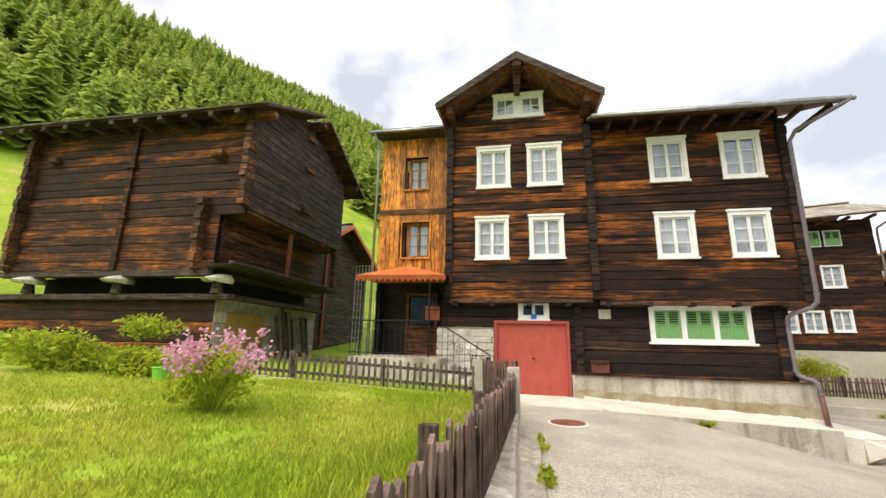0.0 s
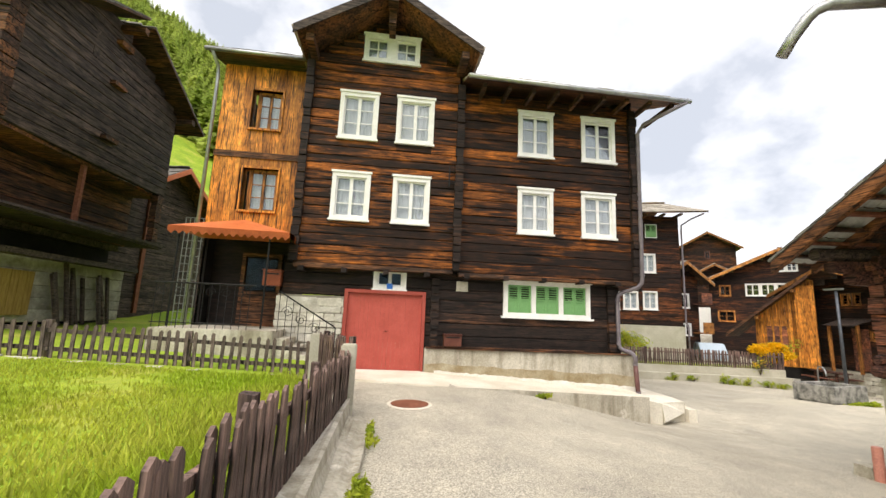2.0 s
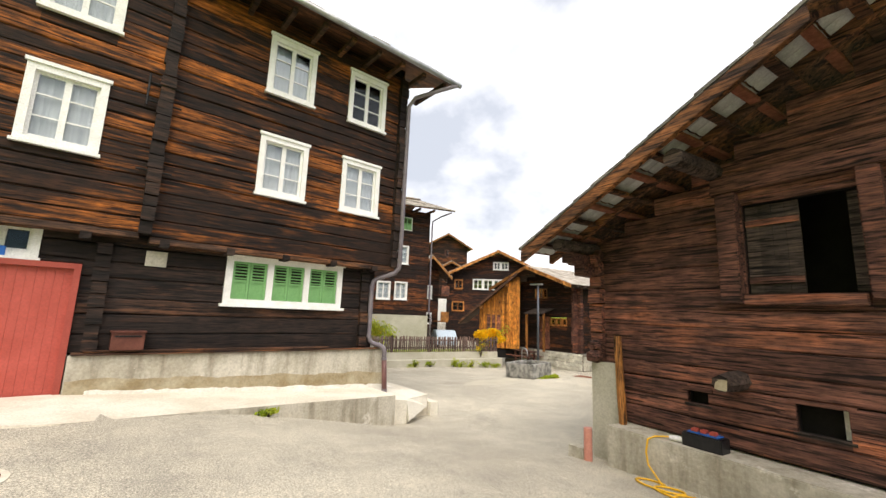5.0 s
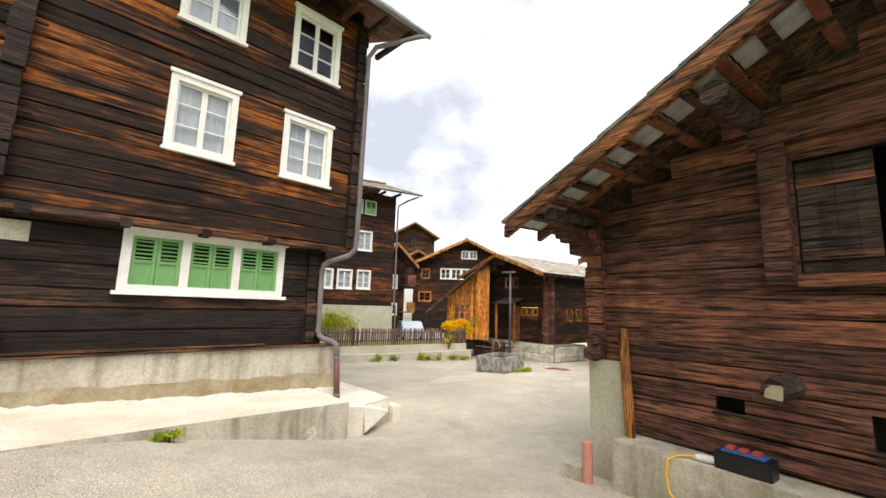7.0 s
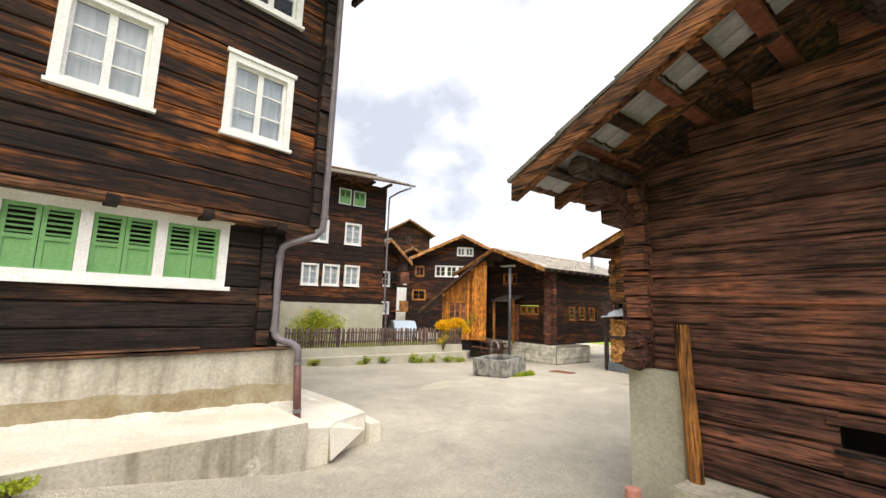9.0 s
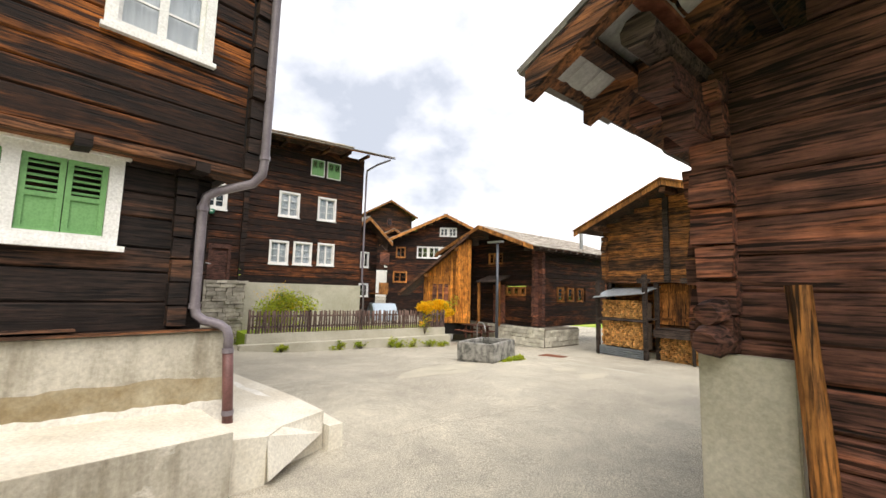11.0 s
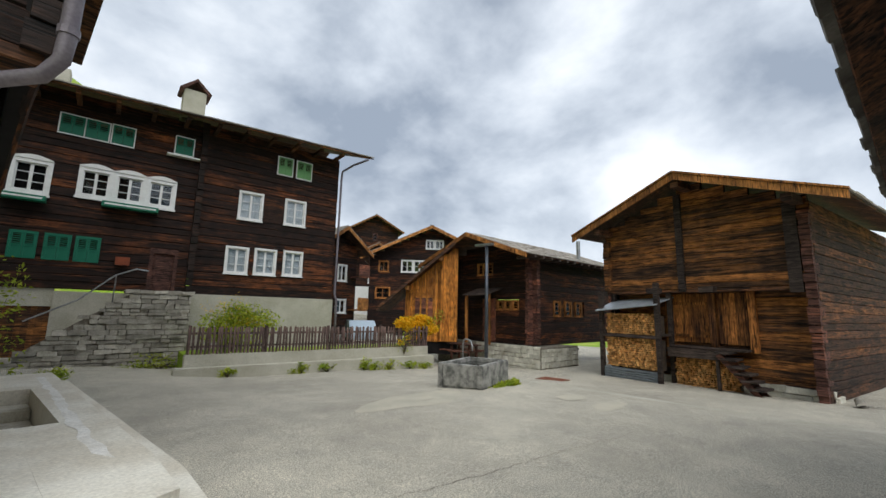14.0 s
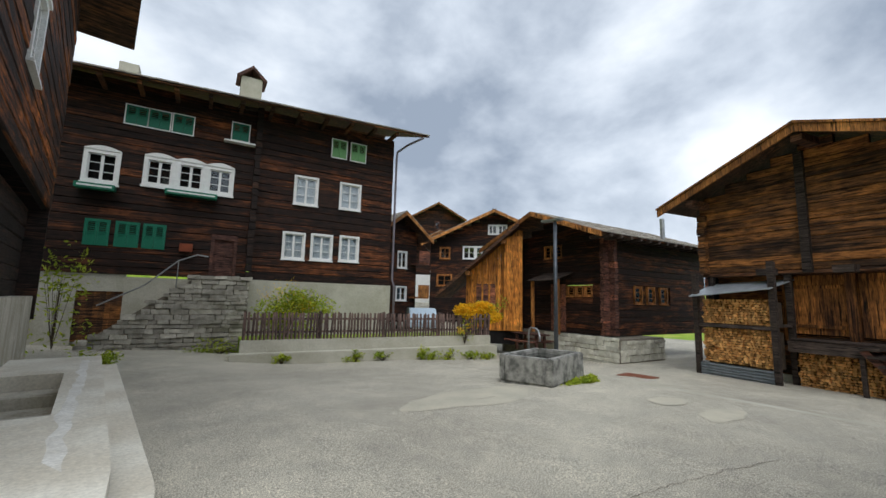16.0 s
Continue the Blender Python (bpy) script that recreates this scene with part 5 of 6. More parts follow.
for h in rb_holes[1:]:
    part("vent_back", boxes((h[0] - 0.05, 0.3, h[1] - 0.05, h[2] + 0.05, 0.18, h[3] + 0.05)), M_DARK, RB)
    part("vent_lintel", boxes((h[0] - 0.06, -0.035, h[3] - 0.002, h[2] + 0.06, 0.05, h[3] + 0.045), jit=0.005), M_BARN, RB)
    part("vent_sill", boxes((h[0] - 0.04, -0.03, h[1] - 0.035, h[2] + 0.04, 0.05, h[1] + 0.002), jit=0.005), M_GREY, RB)
# Added panel in the pale lime colour, standing for the vent's bright part.
part("pale_block", boxes((3.04, 0.15, 0.14, 3.2, 0.22, 0.52), jit=0.006), M_LIMEW, RB, "pale panel added for the bright right part of the vent")
bm = bmesh.new()
add_tube(bm, [(2.12, -0.55, 0.66), (2.12, -0.3, 0.67), (2.12, 0.1, 0.68)], [0.11, 0.13, 0.13], 7)
part("beam_stub", bm, M_GREY, RB, "sawn round beam end")
part("stub_cut", boxes((2.05, -0.56, 0.59, 2.19, -0.545, 0.71), jit=0.015), M_STAIN, RB, "pale sawn face of the beam end")
bm = bmesh.new()
add_tube(bm, [(0.53, -0.19, -0.24), (0.51, -0.19, 0.2), (0.48, -0.18, 0.7), (0.455, -0.17, 1.14)], [0.062, 0.066, 0.06, 0.064], 9)
part("oiled_post", bm, M_POSTW, RB, "orange-brown oiled round post")
for gy, gz, gr in ((-0.26, 0.95, 0.10), (-0.30, 0.76, 0.12)):
    bm = bmesh.new()
    add_tube(bm, [(0.0, gy, gz), (0.02, gy + 0.1, gz + 0.01), (0.02, 0.1, gz + 0.02)], [gr * 0.72, gr, gr * 0.95], 9)
    for v in bm.verts:
        v.co += Vector((rng.uniform(-0.012, 0.012), rng.uniform(-0.015, 0.015), rng.uniform(-0.012, 0.012)))
    part("gnarled_log_end", bm, M_BARN, RB, "gnarled round log end")
# roof: verge in front of the gable, slabs on battens
rp = [(-0.62, 2.58), (5.0, 5.40)]
sl = (rp[1][1] - rp[0][1]) / (rp[1][0] - rp[0][0])
roof_slope(RB, (-0.74, -1.25, 2.62), (-0.74, 7.6, 2.62), (1, 0, sl), 6.38, M_SLATE, rows=18, cols=22, name="roof", t=0.03)
roof_slope(RB, (10.6, -1.12, 2.60), (10.6, 7.6, 2.60), (-1, 0, sl), 6.3, M_SLATE, rows=12, cols=12, name="roof", t=0.03)
for y, d in ((-1.28, 0.18), (-0.52, 0.15)):
    bm = bmesh.new()
    add_prism(bm, [(-0.72, 2.58 - d), (-0.72, 2.58), (5.0, 2.58 + 5.72 * sl), (5.0, 2.58 - d + 5.72 * sl)], y, y + 0.11)
    part("rafter", bm, M_BEAM, RB, bevel=0.008)
for k in range(16):
    x = -0.4 + k * 0.34
    z = 2.575 + (x + 0.70) * sl
    part("batten", boxes((x, -1.26, z - 0.075, x + 0.12, 0.3, z - 0.025), jit=0.006), M_RUST if k % 2 else M_BEAM, RB)
for k in range(8):
    bm = bmesh.new()
    x0_, n_ = -0.62 + k * 0.68, 14
    for j in range(n_):
        ya, yb = -1.16 + j * 0.05, -1.16 + (j + 1) * 0.05
        zo = (0.0, 0.018, 0.0, -0.0)[j % 4]
        zn = (0.0, 0.018, 0.0, -0.0)[(j + 1) % 4]
        za, zb_ = 2.575 + (x0_ + 0.70) * sl, 2.575 + (x0_ + 0.66 + 0.70) * sl
        bm.faces.new([bm.verts.new(v) for v in ((x0_, ya, za - 0.02 + zo), (x0_, yb, za - 0.02 + zn), (x0_ + 0.66, yb, zb_ - 0.02 + zn), (x0_ + 0.66, ya, zb_ - 0.02 + zo))])
    part("corrugated_sheet", bm, M_ETER, RB, "grey corrugated roof underside")
bm = bmesh.new()
add_tube(bm, [(-0.05, -1.05, 2.66), (-0.05, 0.5, 2.68)], 0.11, 9)
part("eave_purlin", bm, M_GREY, RB)
bm = bmesh.new()
add_tube(bm, [(1.98, -1.12, 3.56), (1.98, 0.2, 3.58)], 0.13, 9)
part("mid_purlin", bm, M_GREY, RB, "round purlin end")
for b_ in ((-0.16, -0.8, 2.36, 0.06, 0.1, 2.54), (-0.14, -0.5, 2.16, 0.06, 0.1, 2.35), (-0.45, -0.3, 2.40, 0.15, -0.14, 2.55), (-0.55, 0.6, 2.42, -0.02, 0.76, 2.56), (-0.55, 1.9, 2.42, -0.02, 2.06, 2.56), (-0.55, 3.2, 2.42, -0.02, 3.36, 2.56)):
    part("bracket", boxes(b_, jit=0.014), M_BARN, RB, bevel=0.01)
bx = thing("junction_box", pose(8.40, 4.93, -0.26, 0, 0, -99), "black portable power distribution box with red sockets", "power box")
part("body", boxes((-0.26, -0.11, 0, 0.26, 0.13, 0.2)), M_BLACK, bx, bevel=0.014)
part("socket_panel", boxes((-0.2, -0.07, 0.196, 0.2, 0.09, 0.215)), M_BLUE, bx)
for k in range(3):
    part("socket", boxes((-0.16 + k * 0.12, -0.05, 0.21, -0.08 + k * 0.12, 0.05, 0.26)), M_RED, bx, bevel=0.01)
bm = bmesh.new()
add_tube(bm, [(-0.25, -0.04, 0.06), (-0.36, -0.05, 0.06), (-0.46, -0.06, 0.05)], [0.03, 0.045, 0.03], 8)
part("plug", bm, M_WHITE, bx)
cb = thing("extension_cable", pose(0, 0, 0), "yellow extension cable hanging to the ground", "cable")
bm = bmesh.new()
cf = pose(8.98, 6.76, 0, 0, 0, -99)
cord = [cf @ Vector(p) for p in ((1.44, -0.34, -0.2), (1.36, -0.36, -0.215), (1.27, -0.44, -0.225), (1.21, -0.53, -0.27), (1.19, -0.55, -0.45), (1.22, -0.56, -0.62))]
for k in range(44):
    w = cf @ Vector((1.30 + 0.030 * k + 0.26 * math.cos(k * 0.55), -0.78 - 0.010 * k + 0.17 * math.sin(k * 0.55), 0))
    cord.append(Vector((w.x, w.y, road_z(w.x, w.y) + 0.018)))
add_tube(bm, cord, 0.014, 6)
part("cord", bm, M_YELLOW, cb, smooth=True)
pp = thing("drain_pipe", pose(8.40, 6.70, -1.0), "short pink plastic pipe standing at the pier", "pipe")
bm = bmesh.new()
add_tube(bm, [(0, 0, 0), (0, 0, 0.64)], 0.07, 12)
part("tube", bm, M_PINKP, pp, smooth=False)
part("stone_block", boxes((-0.05, 0.06, 0, 0.2, 0.35, 0.3), jit=0.02), M_CONC, pp)

# neighbouring shed roof with a spout, over the path
sh = thing("shed", pose(0, 0, 0), "dark timber shed with overhanging eave and gutter spout", "shed")
log_wall(sh, pose(5.0, 2.2, 0, 0, 0, 180), lambda z: (-0.9, 0.2), -0.8, 4.4, M_BARN, name="wall")
roof_slope(sh, (4.5, 3.2, 4.22), (6.0, 3.0, 4.16), (0, -1, 0.42), 2.6, M_SLATE, rows=6, cols=5)
part("purlin", boxes((4.32, 2.58, 3.605, 5.8, 2.74, 3.8), jit=0.01), M_BEAM, sh, bevel=0.01)
for x_ in (4.6, 5.2, 5.75):
    part("rafter", boxes((x_, 1.6, 3.90, x_ + 0.1, 3.15, 4.0), jit=0.01), M_BEAM, sh)
part("corner_post", boxes((4.3, 2.54, -0.5, 4.5, 2.74, 3.6), jit=0.01), M_BARNZ, sh, "reddish-brown hewn corner post", bevel=0.02)
bm = bmesh.new()
add_tube(bm, [(5.9, 3.08, 4.32), (4.15, 3.40, 4.22), (4.08, 3.46, 4.2), (4.03, 3.5, 4.14), (3.97, 3.6, 4.0), (3.94, 3.68, 3.88)], 0.05, 9)
part("gutter_spout", bm, M_ZINC, sh, "grey metal gutter spout", smooth=True)

# ---- large house across the square ----
H2 = thing("house", pose(19.35, 25.2, 0, 0, 0, -9.8), "large dark log house with green shutters above a concrete plinth", "house")
ZB = 1.33
HW = 13.6
wins = [(-4.47, 2.27, 0.95, 1.2), (-3.28, 2.3, 0.98, 1.2), (-2.03, 2.34, 0.94, 1.2), (-4.1, 4.7, 1.05, 1.31), (-2.1, 4.75, 1.03, 1.28)]
sm = [(-2.74, 7.14, 0.66, 0.84), (-1.83, 7.14, 0.7, 0.84), (-10.33, 6.87, 0.66, 0.7), (-9.63, 6.87, 0.66, 0.7), (-8.87, 6.87, 0.66, 0.72), (-6.87, 7.03, 0.62, 0.72), (-11.05, 2.34, 0.62, 0.84), (-10.2, 2.34, 0.62, 0.84), (-9.4, 2.34, 0.62, 0.84)]
arch = [(-11.15, 4.5, 1.05, 1.2, 1), (-8.46, 4.65, 3.0, 1.12, 3)]
allh = [(x - w / 2 + 0.03, z + 0.02, x + w / 2 - 0.03, z + h - 0.02) for x, z, w, h in wins] + [(x - w / 2 + 0.03, z + 0.02, x + w / 2 - 0.03, z + h - 0.02) for x, z, w, h, _ in arch]
dr = (-7.56, 1.36, -6.63, 3.05)
log_wall(H2, pose(0, 0, 0), lambda z: (-HW, -6.25), ZB, 8.45, M_HOUSE2, allh + [dr], step=0.29, name="front_wall")
log_wall(H2, pose(0, 0.04, 0), lambda z: (-6.1, 0), ZB, 8.6, M_HOUSE2, allh, step=0.29, name="front_wall")
log_wall(H2, pose(0, 0.04, 0, 0, 0, 90), lambda z: (0, 9), ZB, 8.6, M_HOUSE2, step=0.35, name="east_wall")
log_wall(H2, pose(-HW, 9, 0, 0, 0, -90), lambda z: (0, 9), -0.8, 8.4, M_HOUSE_LOW, step=0.35, name="west_wall")
log_ends(H2, -6.17, 0.0, ZB, 8.6, M_HOUSE_LOW, w=0.2, d=0.16, step=0.29)
for x, z, w, h in wins:
    window(H2, pose(x, 0.03, z), w, h, casing=0.09, cap=0, sill=0.04, paint=M_WHITE)
for i, (x, z, w, h) in enumerate(sm):
    fr = part("shuttered_window", boxes((x - w / 2 - 0.04, -0.05, z - 0.04, x + w / 2 + 0.04, 0.03, z), (x - w / 2 - 0.04, -0.05, z + h, x + w / 2 + 0.04, 0.03, z + h + 0.04), (x - w / 2 - 0.04, -0.05, z, x - w / 2, 0.03, z + h), (x + w / 2, -0.05, z, x + w / 2 + 0.04, 0.03, z + h)), M_WHITE if i != 6 and i < 6 else M_DGREEN, H2)
    for k in range(2):
        shutter(fr, pose(x - w / 4 + k * w / 2, -0.03, z), w / 2 - 0.01, h, M_DGREEN if i > 1 else M_GREEN)
part("window_ledge", boxes((-7.45, -0.3, 6.86, -6.3, 0, 6.92)), M_WHITE, H2)
for x, z, w, h, n in arch:
    pw = w / n
    first = None
    for k in range(n):
        cx = x - w / 2 + pw * (k + 0.5)
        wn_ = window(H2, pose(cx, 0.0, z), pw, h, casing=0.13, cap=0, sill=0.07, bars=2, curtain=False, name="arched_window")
        bm = bmesh.new()
        add_prism(bm, [(-pw / 2, h - 0.002)] + [(-pw / 2 + pw * i / 10, h + 0.03 + 0.13 * math.sin(math.pi * i / 10)) for i in range(11)] + [(pw / 2, h - 0.002)], -0.08, 0.02)
        part("arched_head", bm, M_WHITE, wn_)
for a, c, z in ((-11.75, -10.65, 4.22), (-9.2, -7.5, 4.38)):
    fb = part("flower_box", boxes((a, -0.42, z, c, -0.05, z + 0.18)), M_DGREEN, H2, "green window box with white stripe")
    part("stripe", boxes((a + 0.08, -0.428, z + 0.06, c - 0.08, -0.415, z + 0.12)), M_WHITE, fb)
dd = part("arched_door", boxes((dr[0], -0.06, dr[1], dr[0] + 0.12, 0.1, dr[3]), (dr[2] - 0.12, -0.06, dr[1], dr[2], 0.1, dr[3]), (dr[0] + 0.12, -0.06, dr[3] - 0.2, dr[2] - 0.12, 0.1, dr[3]), (dr[0] + 0.12, 0.03, dr[1], dr[2] - 0.12, 0.08, dr[3] - 0.2), (dr[0] + 0.2, 0.01, dr[1] + 0.2, dr[2] - 0.2, 0.03, dr[1] + 0.7), (dr[0] + 0.2, 0.01, dr[1] + 0.85, dr[2] - 0.2, 0.03, dr[3] - 0.3)), M_BARN, H2)
part("letter_box", boxes((-8.58, -0.2, 2.28, -8.15, 0, 2.58)), M_MAILR, H2)
part("warm_panel", boxes((-3.56, 0.0, 4.75, -2.64, 0.03, 6.0)), M_GRAN, H2)
part("concrete_plinth", boxes((-6.3, -0.12, -1.9, 0.05, 0.3, ZB), (-10.1, -0.08, -1.4, -6.3, 0.3, ZB - 0.08)), M_CONCW, H2, "grey rendered concrete plinth", bevel=0.02)
part("cellar_wall", boxes((-HW, 0.05, -1.4, -11.4, 0.3, ZB), (-11.4, 0.05, 0.72, -10.1, 0.3, ZB)), M_CONCW, H2)
cd = part("cellar_door", boxes((-11.4, 0.14, -1.0, -10.1, 0.18, 0.72)), M_DARK, H2, "old plank cellar door")
for k in range(8):
    part("plank", boxes((-11.4 + k * 0.163, 0.1, -1.0, -11.4 + k * 0.163 + 0.157, 0.14, 0.72)), M_BARN3, cd)
roof_slope(H2, (-HW - 0.5, -1.3, 8.02), (1.3, -1.3, 8.68), (0, 1, 0.36), 6.4, M_TILEP, rows=9, cols=22)
roof_slope(H2, (1.3, 10.3, 8.65), (-HW - 0.5, 10.3, 8.02), (0, -1, 0.36), 6.4, M_TILEP, rows=9, cols=22)
for k in range(13):
    part("rafter_end", boxes((-HW + k * 1.1, -1.15, 7.86 + k * 0.048, -HW + 0.14 + k * 1.1, 0.2, 7.99 + k * 0.048)), M_BEAM, H2)
ch = part("chimney", boxes((-6.95, 2.0, 9.2, -6.05, 2.9, 10.9)), M_CONCW, H2, "small roof turret with gabled cap")
bm = bmesh.new()
add_prism(bm, [(-7.15, 10.85), (-6.5, 11.45), (-5.85, 10.85), (-6.0, 10.8), (-6.5, 11.3), (-7.0, 10.8)], 1.85, 3.05)
part("cap", bm, M_BARN, ch)
ch2 = part("chimney", boxes((-11.6, 3.0, 9.0, -10.9, 3.7, 10.6)), M_CONCW, H2, "pale rendered chimney", bevel=0.02)
bm = bmesh.new()
add_tube(bm, [(1.0, -1.25, 8.55), (0.5, -0.6, 8.3), (0.15, -0.1, 8.0), (0.12, -0.1, 7.6), (0.12, -0.1, 1.6), (0.2, -0.2, 1.3), (0.22, -0.2, -1.2)], 0.055, 7)
part("downpipe", bm, M_PIPEG, H2, smooth=True)
# dry-stone stair in front of it
ds = thing("stone_stair", pose(19.35, 25.2, 0, 0, 0, -9.8), "grey dry-stone stair block with stepped edge", "stairs")


def stair_top(x):
    return min(1.3, 1.3 - math.ceil(max(0, -8.1 - x) / 0.36) * 0.27)


bm = bmesh.new()
add_prism(bm, [(-10.9, -1.4), (-6.2, -1.4), (-6.2, 1.22), (-8.0, 1.22), (-10.9, -0.98)], -1.35, -0.15)
part("core", bm, M_MORTAR, ds)
stone_wall(ds, pose(0, -1.36, 0), stair_top, -11.0, -6.2, -1.3, 0.12, M_STONE, (0.34, 0.15), 0.14)
for k in range(5):
    part("coping", boxes((-8.2 + k * 0.42, -1.5, 1.25, -7.8 + k * 0.42, -0.2, 1.36), jit=0.025), M_STONE, ds)
hr = part("handrail", bmesh.new(), M_ZINC, ds)
bm = bmesh.new()
add_tube(bm, [(-10.6, -1.2, 0.25), (-9.4, -1.2, 0.95), (-8.5, -1.2, 1.85), (-7.95, -1.2, 2.1), (-7.6, -1.2, 2.05)], 0.026, 7)
add_tube(bm, [(-8.5, -1.2, 1.85), (-8.5, -1.2, 0.6)], 0.02, 6)
bm.to_mesh(hr.data)
bm.free()

# ---- raised bed with a fence ----
bed = thing("planter_wall", pose(11.9, 22.3, 0, 0, 0, -11.5), "two-tier concrete planter wall along the square", "wall", kind="structure")
BL = 10.0
part("lower_tier", boxes((0, 0, -2.2, BL, 0.5, -1.12)), M_CONCW, bed, bevel=0.02)
part("upper_tier", boxes((0.3, 0.42, -2.2, BL - 0.05, 0.75, -0.74)), M_CONCW, bed, bevel=0.02)
part("soil", boxes((0.35, 0.7, -2.2, BL - 0.1, 3.0, -0.8)), M_GRASS, bed)
bm_ = pose(11.9, 22.3, 0, 0, 0, -11.5)
picket_fence("picket_fence", bm_ @ Vector((0.4, 0.55, -0.74)), bm_ @ Vector((BL - 0.1, 0.55, -0.74)), "grey picket fence on the planter wall", M_BROWNZ, h=0.92, gap=0.12, w=0.075, posts=5)
p = bm_ @ Vector((1.9, 1.8, -0.8))
bush("bush", p.x, p.y, p.z, (1.6, 0.9, 1.2), 3800, 0.07, "yellow-green goldenrod shrub in the planter", flower=(M_YFLOW, 700, 0.03))
p = bm_ @ Vector((9.6, 0.85, -0.75))
bush("flowers", p.x, p.y, p.z, (1.3, 0.35, 0.9), 800, 0.06, "yellow coneflowers behind the planter fence", flower=(M_YFLOW, 3600, 0.09))
p = bm_ @ Vector((8.6, 0.35, -1.0))
bush("flowers", p.x, p.y, p.z, (0.5, 0.12, 0.5), 120, 0.04, "yellow flowers poking through the fence", flower=(M_YFLOW, 120, 0.04))
for k, sx in enumerate((1.5, 3.9, 4.9, 6.4, 6.9, 7.6, 8.6, 9.4)):
    p = bm_ @ Vector((sx, -0.12, 0))
    bush("weeds", p.x, p.y, road_z(p.x, p.y), (0.32 + 0.1 * (k % 3), 0.15, 0.2 + 0.06 * (k % 2)), 260, 0.05, "green weeds growing along the planter foot")
p = pose(19.35, 25.2, 0, 0, 0, -9.8) @ Vector((-7.0, -1.8, 0))
bush("weeds", p.x, p.y, road_z(p.x, p.y), (1.6, 0.25, 0.25), 500, 0.05, "green weeds along the stone stair")
bush("bush", 7.9, 23.5, -0.8, (0.8, 0.6, 1.7), 420, 0.08, "green shrub at the house corner")
bush("weeds", 8.95, 20.2, -1.0, (0.3, 0.5, 0.3), 300, 0.05, "green weeds by the terrace end")
bush("weeds", 0.40, 6.0, -0.14, (0.09, 0.45, 0.10), 380, 0.04, "green weeds at the garden wall foot")
bush("weeds", 0.40, 4.5, -0.14, (0.10, 0.35, 0.12), 380, 0.04, "green weeds at the garden wall foot")
bush("weeds", 4.25, 10.22, -0.36, (0.22, 0.08, 0.08), 260, 0.035, "tuft of green weeds at the terrace foot")

# ---- water trough, lamp, star ----
TR = thing("water_trough", pose(17.08, 14.66, -1.23, 0, 0, 12), "rough grey granite water trough", "trough")
bm = bmesh.new()
L2_, W2_, HT = 0.97, 0.66, 0.70
add_box(bm, -L2_, -W2_, 0, L2_, W2_, 0.12)
for a in ((-L2_, -W2_, 0.12, L2_, -W2_ + 0.16, HT), (-L2_, W2_ - 0.16, 0.12, L2_, W2_, HT), (-L2_, -W2_ + 0.16, 0.12, -L2_ + 0.16, W2_ - 0.16, HT), (L2_ - 0.16, -W2_ + 0.16, 0.12, L2_, W2_ - 0.16, HT)):
    add_box(bm, *a, jit=0.012)
part("basin", bm, M_GRANITE, TR, bevel=0.025)
part("water", boxes((-L2_ + 0.15, -W2_ + 0.15, 0.5, L2_ - 0.15, W2_ - 0.15, 0.6)), M_WATER, TR)
bm = bmesh.new()
add_tube(bm, [(0.85, 0.78, 0.0), (0.85, 0.78, 1.10), (0.82, 0.74, 1.2), (0.74, 0.66, 1.25), (0.4, 0.36, 1.25), (0.28, 0.24, 1.2), (0.22, 0.18, 1.08), (0.20, 0.16, 0.95)], 0.024, 8)
part("spout", bm, M_ZINC, TR, "bent steel water spout", smooth=True)
bush("weeds", 17.75, 13.95, -1.2, (0.75, 0.22, 0.14), 1100, 0.06, "yellow-green grass tuft at the trough foot")
LP = thing("street_lamp", pose(18.95, 15.55, -1.2), "slim dark steel street lamp with flat head", "street lamp")
bm = bmesh.new()
add_tube(bm, [(0, 0, 0), (0, 0, 4.35)], [0.065, 0.05], 10)
part("pole", bm, M_POLE, LP, smooth=True)
part("head", boxes((-0.1, -0.25, 4.33, 0.1, 0.45, 4.4)), M_ZINC, LP, bevel=0.015)
st = thing("star", pose(27.7, 21.0, -0.05, 0, 0, 40), "wooden star ornament on a stick", "ornament")
bm = bmesh.new()
add_prism(bm, [((0.28 if k % 2 == 0 else 0.115) * math.sin(k * math.pi / 5), 0.12 + (0.28 if k % 2 == 0 else 0.115) * math.cos(k * math.pi / 5)) for k in range(10)], -0.03, 0.03)
part("star_board", bm, M_LAMPW, st)
bm = bmesh.new()
add_tube(bm, [(0, 0.05, -1.5), (0.08, 0.05, 1.2)], 0.03, 6)
part("stick", bm, M_LAMPW, st)

# ---- barn with the woodpiles ----
M_DOORZ = wood("sunburnt_door_planks", (0.05, 0.02, 0.010), (0.17, 0.065, 0.022), (0.40, 0.16, 0.04), 0.60, 0.6, along="z")
B3P = pose(23.6, 8.35, -0.16, 0, 0, -106) @ Matrix.Diagonal((1.1, 1, 1, 1))
B3 = thing("barn", B3P, "honey-brown log barn with jettied loft and firewood stacks", "barn")


def b3_span(z):
    half = max(0.0, (5.82 - z) / 0.42)
    return max(-4.95, -1.8 - half), min(1.2, -1.8 + half)


log_wall(B3, pose(0, 0, 0), b3_span, 1.99, 5.8, M_BARN3, step=0.25, name="loft_wall")
log_wall(B3, pose(0, 0.5, 0), lambda z: (-4.9, 1.15), -1.2, 1.95, M_BARN3, [(-2.75, 0.1, -0.5, 1.85)], step=0.28, name="ground_wall")
log_wall(B3, pose(1.2, 0, 0, 0, 0, 90), lambda z: (0, 11), -1.3, 4.5, M_BEAM, step=0.28, name="south_wall")
